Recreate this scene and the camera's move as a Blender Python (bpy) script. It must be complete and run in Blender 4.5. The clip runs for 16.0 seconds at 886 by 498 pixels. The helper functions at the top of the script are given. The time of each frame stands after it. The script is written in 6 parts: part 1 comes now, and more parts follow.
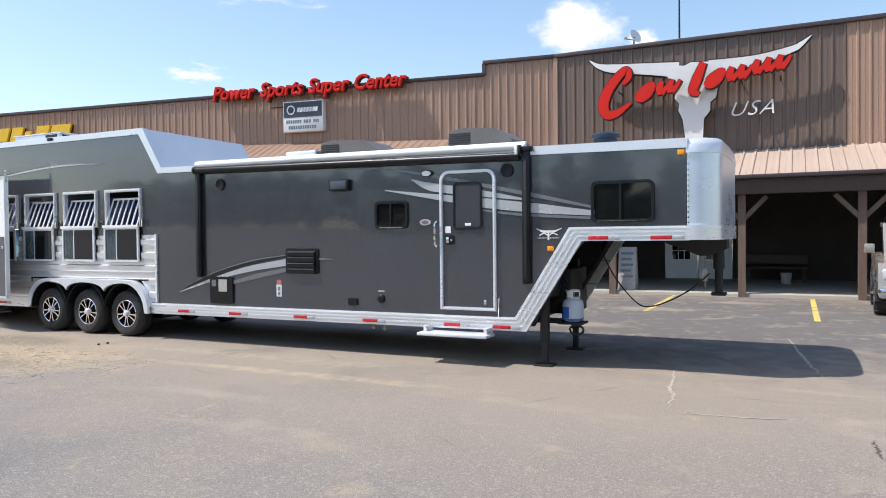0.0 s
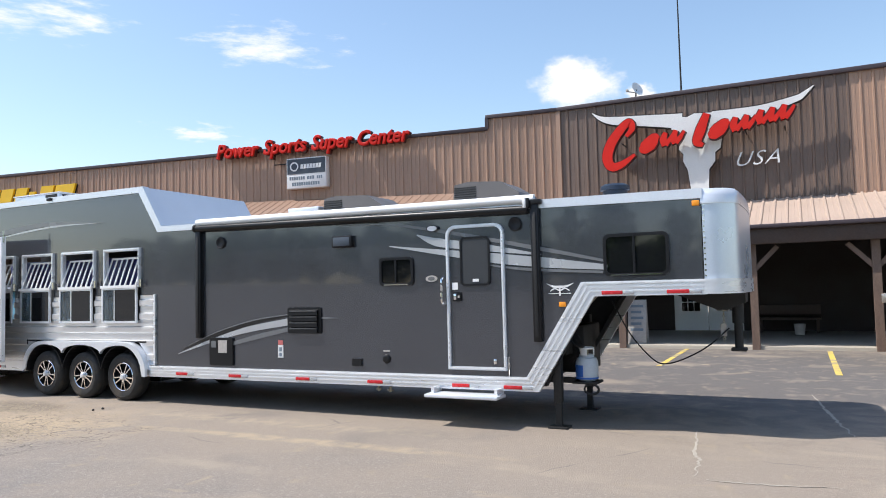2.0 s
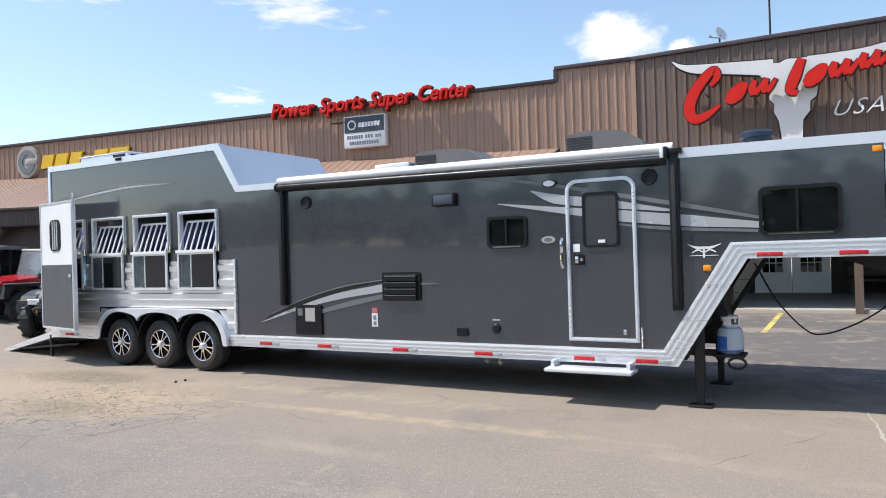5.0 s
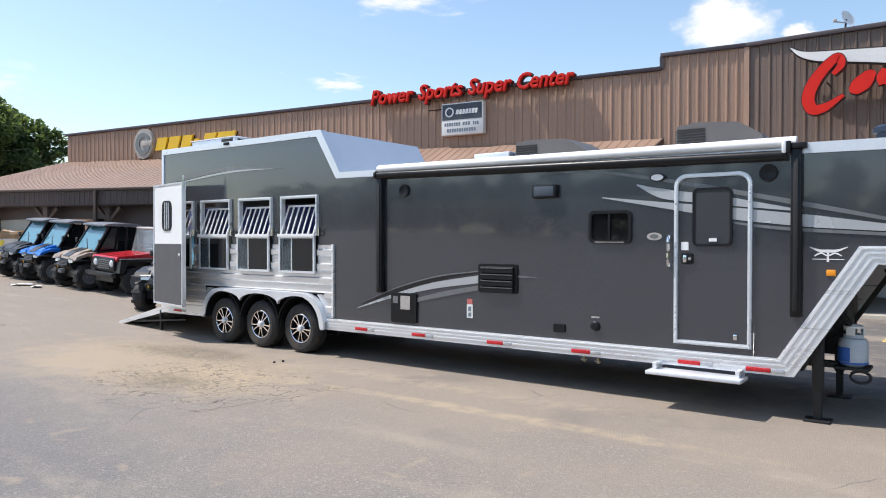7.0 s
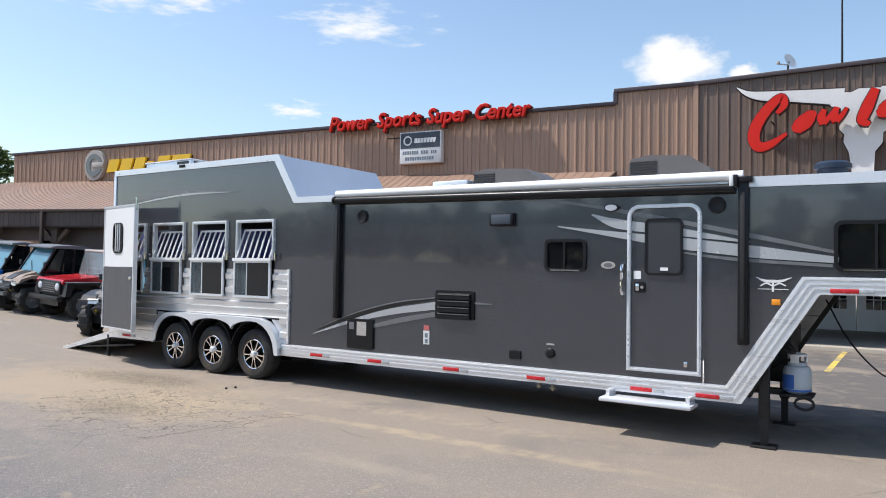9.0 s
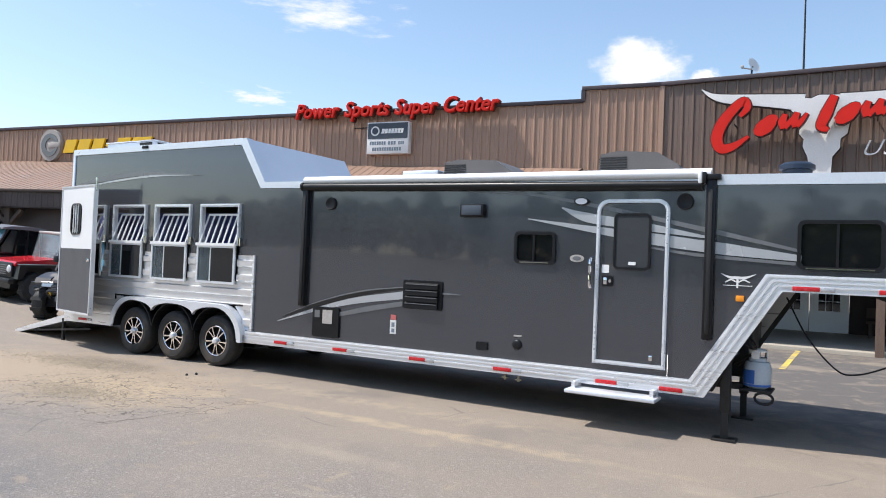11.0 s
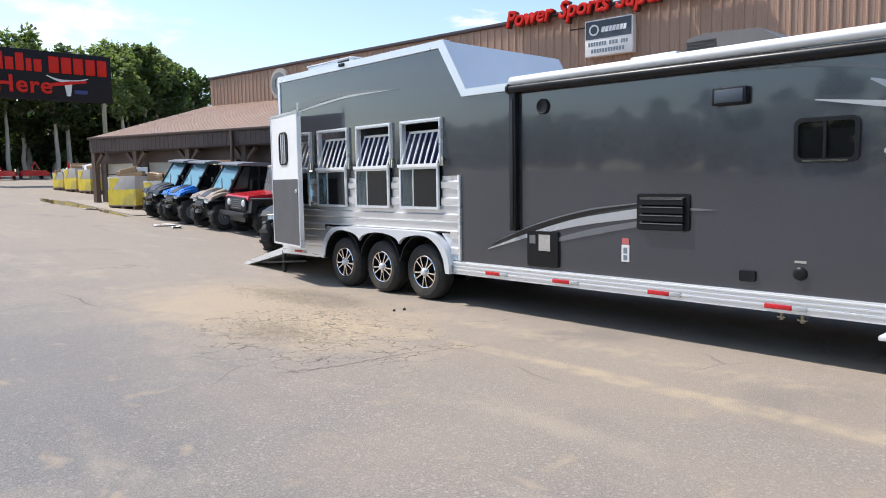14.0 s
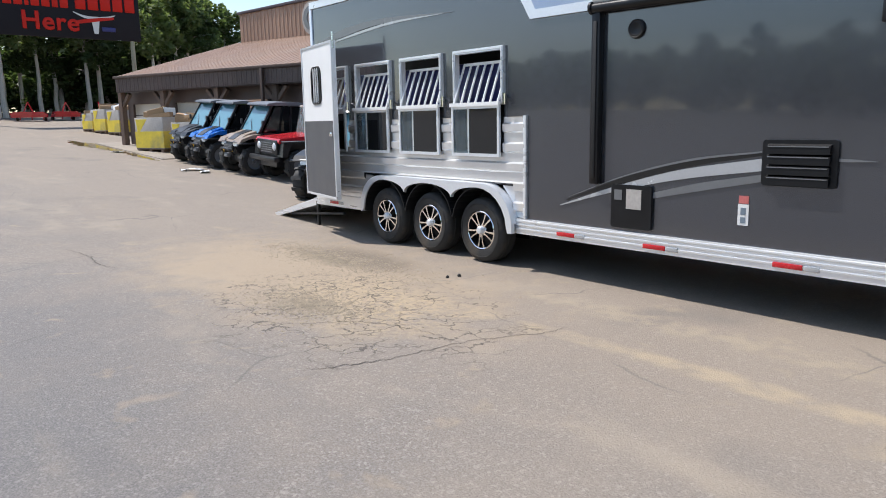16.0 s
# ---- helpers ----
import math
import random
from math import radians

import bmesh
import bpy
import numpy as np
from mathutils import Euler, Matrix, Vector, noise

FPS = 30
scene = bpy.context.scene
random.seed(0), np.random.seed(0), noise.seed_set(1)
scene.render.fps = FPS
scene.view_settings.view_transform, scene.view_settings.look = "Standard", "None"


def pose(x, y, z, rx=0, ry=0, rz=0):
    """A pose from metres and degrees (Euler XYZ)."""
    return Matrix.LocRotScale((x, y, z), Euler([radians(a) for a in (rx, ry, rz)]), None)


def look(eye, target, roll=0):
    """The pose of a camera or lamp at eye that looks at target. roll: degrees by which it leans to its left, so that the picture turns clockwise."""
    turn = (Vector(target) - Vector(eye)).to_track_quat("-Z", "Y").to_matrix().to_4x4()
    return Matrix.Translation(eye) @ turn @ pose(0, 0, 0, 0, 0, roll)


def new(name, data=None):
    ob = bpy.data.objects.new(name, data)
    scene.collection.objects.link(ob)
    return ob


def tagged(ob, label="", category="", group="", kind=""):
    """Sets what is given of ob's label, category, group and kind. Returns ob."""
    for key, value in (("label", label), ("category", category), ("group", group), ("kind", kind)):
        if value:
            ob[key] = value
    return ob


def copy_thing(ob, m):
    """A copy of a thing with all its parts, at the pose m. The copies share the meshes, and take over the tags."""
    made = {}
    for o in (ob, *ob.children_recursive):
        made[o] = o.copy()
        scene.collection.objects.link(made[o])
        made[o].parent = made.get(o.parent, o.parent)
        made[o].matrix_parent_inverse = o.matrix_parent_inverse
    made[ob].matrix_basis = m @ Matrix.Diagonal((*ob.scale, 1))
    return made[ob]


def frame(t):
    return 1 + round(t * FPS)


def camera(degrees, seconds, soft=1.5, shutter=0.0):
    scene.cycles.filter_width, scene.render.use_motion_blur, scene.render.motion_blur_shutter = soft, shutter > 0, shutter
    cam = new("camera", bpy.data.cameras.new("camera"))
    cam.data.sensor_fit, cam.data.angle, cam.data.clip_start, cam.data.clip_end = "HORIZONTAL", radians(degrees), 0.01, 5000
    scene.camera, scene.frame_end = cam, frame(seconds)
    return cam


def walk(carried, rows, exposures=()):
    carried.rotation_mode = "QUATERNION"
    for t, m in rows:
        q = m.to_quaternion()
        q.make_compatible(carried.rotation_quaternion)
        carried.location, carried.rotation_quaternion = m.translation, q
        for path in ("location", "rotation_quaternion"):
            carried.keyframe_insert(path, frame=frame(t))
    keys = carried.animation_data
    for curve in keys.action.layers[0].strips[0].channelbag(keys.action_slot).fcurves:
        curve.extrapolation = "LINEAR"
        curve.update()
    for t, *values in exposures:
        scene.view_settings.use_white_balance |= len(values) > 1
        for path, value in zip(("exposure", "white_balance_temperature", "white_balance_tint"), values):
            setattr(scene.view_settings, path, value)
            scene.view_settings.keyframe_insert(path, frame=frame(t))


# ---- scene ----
cam = camera(63.3, 16.0, soft=1.0)

PATH = [
    (0, (10.176, -8.575, 1.662), (9.294, -6.781, 1.624), -0.6),
    (0.5, (10.161, -8.574, 1.68), (9.277, -6.781, 1.625), -0.3),
    (1, (10.141, -8.577, 1.672), (9.249, -6.787, 1.647), -0.7),
    (1.5, (10.116, -8.455, 1.675), (9.249, -6.653, 1.653), -0.1),
    (2, (10.004, -8.311, 1.703), (9.116, -6.523, 1.814), -1.4),
    (2.5, (9.798, -8.243, 1.696), (8.881, -6.471, 1.835), -0.3),
    (3, (9.561, -8.206, 1.715), (8.746, -6.382, 1.815), -1.2),
    (3.5, (9.353, -8.097, 1.711), (8.453, -6.314, 1.803), -1.8),
    (6, (8.554, -7.846, 1.764), (7.46, -6.173, 1.696), -0.6),
    (6.5, (8.556, -7.827, 1.776), (7.35, -6.233, 1.702), 0.1),
    (7, (8.587, -7.805, 1.792), (7.392, -6.201, 1.768), 0.1),
    (7.5, (8.591, -7.834, 1.767), (7.44, -6.2, 1.831), -0.2),
    (8, (8.593, -7.845, 1.764), (7.487, -6.181, 1.854), 0.6),
    (8.5, (8.597, -7.849, 1.763), (7.499, -6.179, 1.837), 0.6),
    (9, (8.594, -7.857, 1.761), (7.5, -6.184, 1.818), 0.9),
    (11.5, (8.435, -7.874, 1.704), (7.441, -6.139, 1.738), 2.4),
    (12, (8.349, -7.601, 1.711), (7.18, -5.979, 1.684), -0.9),
    (12.5, (8.209, -7.371, 1.696), (7.01, -5.77, 1.658), -0.1),
    (13, (7.944, -7.12, 1.665), (6.694, -5.566, 1.509), -1.5),
    (13.5, (7.753, -6.822, 1.664), (6.379, -5.375, 1.521), -0.8),
    (14, (7.529, -6.518, 1.651), (6.054, -5.181, 1.463), -0.9),
    (14.5, (7.187, -6.332, 1.664), (5.778, -4.946, 1.356), -1.3),
    (15, (6.876, -6.019, 1.671), (5.308, -4.82, 1.345), -2.6),
    (15.5, (6.581, -5.868, 1.644), (5.049, -4.627, 1.305), -1.0),
    (16, (6.25, -5.781, 1.675), (4.729, -4.53, 1.327), -1.0),
]
EXPOSURES = [(0, 0.54), (3.5, 0.53), (7, 0.5), (8, 0.41), (9.2, 0.41), (11.3, 0.51), (12.5, 0.52), (13.5, 0.58), (14.5, 0.53), (16, 0.43)]
walk(cam, [(t, look(eye, target, roll)) for t, eye, target, roll in PATH], EXPOSURES)

# ---- world, sun, exposure ----
SUN_AZ = math.atan2(-0.28, -0.54)
SUN_EL = math.atan2(1.0, math.hypot(0.54, 0.28))
world = bpy.data.worlds.new("daylight")
scene.world = world
world.use_nodes = True
wn, wl = world.node_tree.nodes, world.node_tree.links
sky = wn.new("ShaderNodeTexSky")
sky.sky_type, sky.sun_disc = "NISHITA", False
sky.sun_elevation, sky.sun_rotation = SUN_EL, math.pi / 2 - SUN_AZ
sky.air_density, sky.dust_density, sky.ozone_density = 1.2, 0.9, 2.0
wl.new(sky.outputs[0], wn["Background"].inputs[0])
wn["Background"].inputs[1].default_value = 0.14
sun_data = bpy.data.lights.new("sun", "SUN")
sun_data.energy, sun_data.angle, sun_data.color = 4.2, radians(0.53), (1.0, 0.955, 0.915)
sun = new("sun", sun_data)
sun.matrix_world = look((-54, -28, 100), (0, 0, 0))


# ---- materials ----
def mat(name, color, rough=0.6, metal=0.0, vary=0.12, scale=3.0, fine=60.0, bump=0.15, coat=0.0, each=0.0, stretch=None, spec=0.5, second=None, amount=0.5):
    """A surface with mottling at two sizes, roughness wear, fine relief and, with each, a tint of its own for every piece."""
    m = bpy.data.materials.new(name)
    m.use_nodes = True
    n, l = m.node_tree.nodes, m.node_tree.links
    b = n["Principled BSDF"]
    b.inputs["Metallic"].default_value = metal
    b.inputs["Coat Weight"].default_value = coat
    b.inputs["Coat Roughness"].default_value = 0.04
    b.inputs["Specular IOR Level"].default_value = spec
    tc = n.new("ShaderNodeTexCoord")
    src = tc.outputs["Object"]
    if stretch:
        mp = n.new("ShaderNodeMapping")
        mp.inputs["Scale"].default_value = stretch
        l.new(src, mp.inputs[0])
        src = mp.outputs[0]
    big, small = n.new("ShaderNodeTexNoise"), n.new("ShaderNodeTexNoise")
    for t, s, d in ((big, scale, 4.0), (small, fine, 3.0)):
        t.inputs["Scale"].default_value, t.inputs["Detail"].default_value = s, d
        l.new(src, t.inputs["Vector"])
    add = n.new("ShaderNodeMath")
    add.operation = "ADD"
    l.new(big.outputs["Fac"], add.inputs[0]), l.new(small.outputs["Fac"], add.inputs[1])
    rng = n.new("ShaderNodeMapRange")
    rng.inputs["From Min"].default_value, rng.inputs["From Max"].default_value = 0.6, 1.4
    rng.inputs["To Min"].default_value, rng.inputs["To Max"].default_value = 1 - vary, 1 + vary
    l.new(add.outputs[0], rng.inputs["Value"])
    fac = rng.outputs[0]
    if each:
        oi = n.new("ShaderNodeObjectInfo")
        er = n.new("ShaderNodeMapRange")
        er.inputs["To Min"].default_value, er.inputs["To Max"].default_value = 1 - each, 1 + each
        l.new(oi.outputs["Random"], er.inputs["Value"])
        mul = n.new("ShaderNodeMath")
        mul.operation = "MULTIPLY"
        l.new(fac, mul.inputs[0]), l.new(er.outputs[0], mul.inputs[1])
        fac = mul.outputs[0]
    base = n.new("ShaderNodeMix")
    base.data_type = "RGBA"
    base.inputs[6].default_value, base.inputs[7].default_value = (*color, 1), (*(second or color), 1)
    if second:
        st = n.new("ShaderNodeTexNoise")
        st.inputs["Scale"].default_value, st.inputs["Detail"].default_value = scale * 0.4, 6.0
        l.new(src, st.inputs["Vector"])
        sr = n.new("ShaderNodeMapRange")
        sr.inputs["From Min"].default_value, sr.inputs["From Max"].default_value = 0.62 - amount * 0.3, 0.78 - amount * 0.3
        l.new(st.outputs["Fac"], sr.inputs["Value"]), l.new(sr.outputs[0], base.inputs[0])
    vm = n.new("ShaderNodeVectorMath")
    vm.operation = "SCALE"
    l.new(base.outputs[2], vm.inputs[0]), l.new(fac, vm.inputs["Scale"])
    l.new(vm.outputs[0], b.inputs["Base Color"])
    rr = n.new("ShaderNodeMapRange")
    rr.inputs["From Min"].default_value, rr.inputs["From Max"].default_value = 0.3, 0.7
    rr.inputs["To Min"].default_value, rr.inputs["To Max"].default_value = max(rough * 0.82, 0.02), min(rough * 1.18, 1)
    l.new(big.outputs["Fac"], rr.inputs["Value"]), l.new(rr.outputs[0], b.inputs["Roughness"])
    if bump:
        bp = n.new("ShaderNodeBump")
        bp.inputs["Strength"].default_value, bp.inputs["Distance"].default_value = bump, 0.01
        l.new(small.outputs["Fac"], bp.inputs["Height"]), l.new(bp.outputs[0], b.inputs["Normal"])
    return m


def glass_mat(name, color, rough=0.03):
    m = bpy.data.materials.new(name)
    m.use_nodes = True
    b = m.node_tree.nodes["Principled BSDF"]
    b.inputs["Base Color"].default_value, b.inputs["Roughness"].default_value = (*color, 1), rough
    b.inputs["Transmission Weight"].default_value, b.inputs["IOR"].default_value = 0.85, 1.35
    return m


def asphalt_mat():
    """Old asphalt: grey with fine stone, tan dusty drifts, dark patches and thin cracks."""
    m = bpy.data.materials.new("asphalt")
    m.use_nodes = True
    n, l = m.node_tree.nodes, m.node_tree.links
    b = n["Principled BSDF"]
    b.inputs["Roughness"].default_value = 0.85
    tc = n.new("ShaderNodeTexCoord")

    def noise_node(s, d=4.0, dist=0.0, vec=None):
        t = n.new("ShaderNodeTexNoise")
        t.inputs["Scale"].default_value, t.inputs["Detail"].default_value, t.inputs["Distortion"].default_value = s, d, dist
        l.new(vec or tc.outputs["Object"], t.inputs["Vector"])
        return t.outputs["Fac"]

    def ramp(v, a, c, lo=0.0, hi=1.0):
        r = n.new("ShaderNodeMapRange")
        for k, w in (("From Min", a), ("From Max", c), ("To Min", lo), ("To Max", hi)):
            r.inputs[k].default_value = w
        l.new(v, r.inputs["Value"])
        return r.outputs[0]

    def mixc(f, a, c):
        x = n.new("ShaderNodeMix")
        x.data_type = "RGBA"
        l.new(f, x.inputs[0])
        for k, v in ((6, a), (7, c)):
            if isinstance(v, tuple):
                x.inputs[k].default_value = (*v, 1)
            else:
                l.new(v, x.inputs[k])
        return x.outputs[2]

    def mul(a, c):
        x = n.new("ShaderNodeMath")
        x.operation, x.use_clamp = "MULTIPLY", True
        l.new(a, x.inputs[0])
        l.new(c, x.inputs[1])
        return x.outputs[0]

    mp = n.new("ShaderNodeMapping")
    mp.inputs["Scale"].default_value = (0.35, 1.3, 1)
    mp.inputs["Rotation"].default_value = (0, 0, radians(-14))
    l.new(tc.outputs["Object"], mp.inputs[0])
    fine, mid, grit = noise_node(78, 3), noise_node(9, 5), noise_node(38, 4)
    speck = n.new("ShaderNodeTexVoronoi")
    speck.inputs["Scale"].default_value = 58
    l.new(tc.outputs["Object"], speck.inputs["Vector"])
    sep = n.new("ShaderNodeSeparateXYZ")
    l.new(tc.outputs["Object"], sep.inputs[0])

    def blob(cx, cy, rx, ry, rough=0.5):
        """A stain with a ragged edge, 1 in its middle."""
        mp2 = n.new("ShaderNodeMapping")
        mp2.inputs["Location"].default_value = (-cx / rx, -cy / ry, 0)
        mp2.inputs["Scale"].default_value = (1 / rx, 1 / ry, 0)
        l.new(tc.outputs["Object"], mp2.inputs[0])
        g = n.new("ShaderNodeTexGradient")
        g.gradient_type = "SPHERICAL"
        l.new(mp2.outputs[0], g.inputs[0])
        a2 = n.new("ShaderNodeMath")
        a2.operation = "ADD"
        l.new(g.outputs["Fac"], a2.inputs[0])
        l.new(noise_node(2.3, 6, 0.5), a2.inputs[1])
        return ramp(a2.outputs[0], 0.62, 0.62 + rough)

    col = mixc(ramp(fine, 0.3, 0.72), (0.068, 0.063, 0.061), (0.25, 0.231, 0.216))
    col = mixc(ramp(speck.outputs["Color"], 0.66, 0.9, 0, 0.6), col, (0.36, 0.34, 0.31))
    col = mixc(ramp(grit, 0.48, 0.68, 0, 0.6), col, (0.075, 0.072, 0.07))
    col = mixc(ramp(mid, 0.42, 0.7, 0, 0.25), col, (0.235, 0.205, 0.17))
    drift = n.new("ShaderNodeMath")
    drift.operation = "MULTIPLY_ADD"
    l.new(noise_node(0.6, 5, 0.5), drift.inputs[0])
    drift.inputs[1].default_value = 5.0
    l.new(sep.outputs["Y"], drift.inputs[2])
    col = mixc(ramp(drift.outputs[0], -3.6, 0.8, 0, 0.58), col, (0.285, 0.226, 0.168))
    col = mixc(ramp(noise_node(0.35, 5, 0.6), 0.46, 0.72, 0, 0.35), col, (0.265, 0.22, 0.172))
    col = mixc(mul(ramp(noise_node(0.8, 6, 1.0, mp.outputs[0]), 0.55, 0.7, 0, 0.6), ramp(noise_node(3, 4), 0.35, 0.6)), col, (0.32, 0.265, 0.2))
    col = mixc(ramp(noise_node(0.5, 3, 0.3), 0.6, 0.75, 0, 0.4), col, (0.1, 0.096, 0.094))
    col = mixc(ramp(blob(8.8, 6.5, 11, 7, 0.4), 0, 1, 0, 0.8), col, (0.088, 0.085, 0.084))
    col = mixc(mul(ramp(noise_node(2.4, 8, 0.9), 0.55, 0.66, 0, 0.42), ramp(drift.outputs[0], 2.5, 5.5)), col, (0.3, 0.25, 0.19))
    col = mixc(ramp(blob(0.3, -5.6, 6.5, 2.6, 0.6), 0, 1, 0, 0.4), col, (0.105, 0.104, 0.108))
    col = mixc(ramp(blob(-1.2, -1.9, 4.2, 2.1), 0, 1, 0, 0.7), col, (0.34, 0.262, 0.176))
    col = mixc(ramp(blob(-1.3, -0.95, 1.7, 0.6), 0, 1, 0, 0.7), col, (0.13, 0.105, 0.08))
    col = mixc(mul(blob(4.6, -1.56, 3.6, 0.2, 0.5), ramp(noise_node(5, 5), 0.35, 0.6, 0.1, 0.75)), col, (0.36, 0.285, 0.19))
    col = mixc(mul(blob(3.6, -0.75, 3.4, 0.3, 0.5), ramp(noise_node(6, 5), 0.4, 0.62, 0, 0.55)), col, (0.33, 0.27, 0.19))
    col = mixc(mul(blob(0.6, -2.1, 1.7, 0.95, 0.5), ramp(noise_node(14, 5), 0.42, 0.58, 0, 0.8)), col, (0.38, 0.295, 0.185))
    col = mixc(mul(blob(0.3, -2.0, 2.0, 1.0, 0.5), ramp(noise_node(19, 4), 0.55, 0.66, 0, 0.6)), col, (0.115, 0.09, 0.065))
    for cx, cy, rx, ry in ((7.2, 7.6, 1.3, 0.6), (9.0, 9.6, 1.0, 0.5), (11.9, 4.6, 0.9, 0.45), (6.6, 4.4, 1.2, 0.5)):
        col = mixc(ramp(blob(cx, cy, rx, ry, 0.5), 0, 1, 0, 0.5), col, (0.34, 0.28, 0.21))
    gator = n.new("ShaderNodeTexVoronoi")
    gator.feature = "DISTANCE_TO_EDGE"
    gator.inputs["Scale"].default_value = 5.2
    gw2, gmix = n.new("ShaderNodeTexNoise"), n.new("ShaderNodeMix")
    gw2.inputs["Scale"].default_value, gw2.inputs["Detail"].default_value = 7, 5
    gmix.data_type = "VECTOR"
    gmix.inputs[0].default_value = 0.22
    l.new(tc.outputs["Object"], gw2.inputs["Vector"])
    l.new(tc.outputs["Object"], gmix.inputs[4]), l.new(gw2.outputs["Color"], gmix.inputs[5])
    l.new(gmix.outputs[1], gator.inputs["Vector"])
    col = mixc(mul(mul(ramp(gator.outputs["Distance"], 0.012, 0.05, 0.85, 0), ramp(noise_node(2.6, 3), 0.4, 0.52)), blob(0.75, -2.4, 2.3, 1.5, 0.25)), col, (0.06, 0.05, 0.042))
    vor = n.new("ShaderNodeTexVoronoi")
    vor.feature = "DISTANCE_TO_EDGE"
    vor.inputs["Scale"].default_value = 0.42
    wob = n.new("ShaderNodeMix")
    wob.data_type = "VECTOR"
    wob.inputs[0].default_value = 0.16
    wn2 = n.new("ShaderNodeTexNoise")
    wn2.inputs["Scale"].default_value = 2.2
    wn2.inputs["Detail"].default_value = 6
    l.new(tc.outputs["Object"], wn2.inputs["Vector"])
    l.new(tc.outputs["Object"], wob.inputs[4]), l.new(wn2.outputs["Color"], wob.inputs[5])
    l.new(wob.outputs[1], vor.inputs["Vector"])
    crack = mul(ramp(vor.outputs["Distance"], 0.001, 0.0045, 0.5, 0), ramp(noise_node(0.7, 2), 0.54, 0.62))
    col = mixc(crack, col, (0.085, 0.08, 0.075))
    l.new(col, b.inputs["Base Color"])
    bp = n.new("ShaderNodeBump")
    bp.inputs["Strength"].default_value, bp.inputs["Distance"].default_value = 0.5, 0.012
    l.new(fine, bp.inputs["Height"]), l.new(bp.outputs[0], b.inputs["Normal"])
    return m


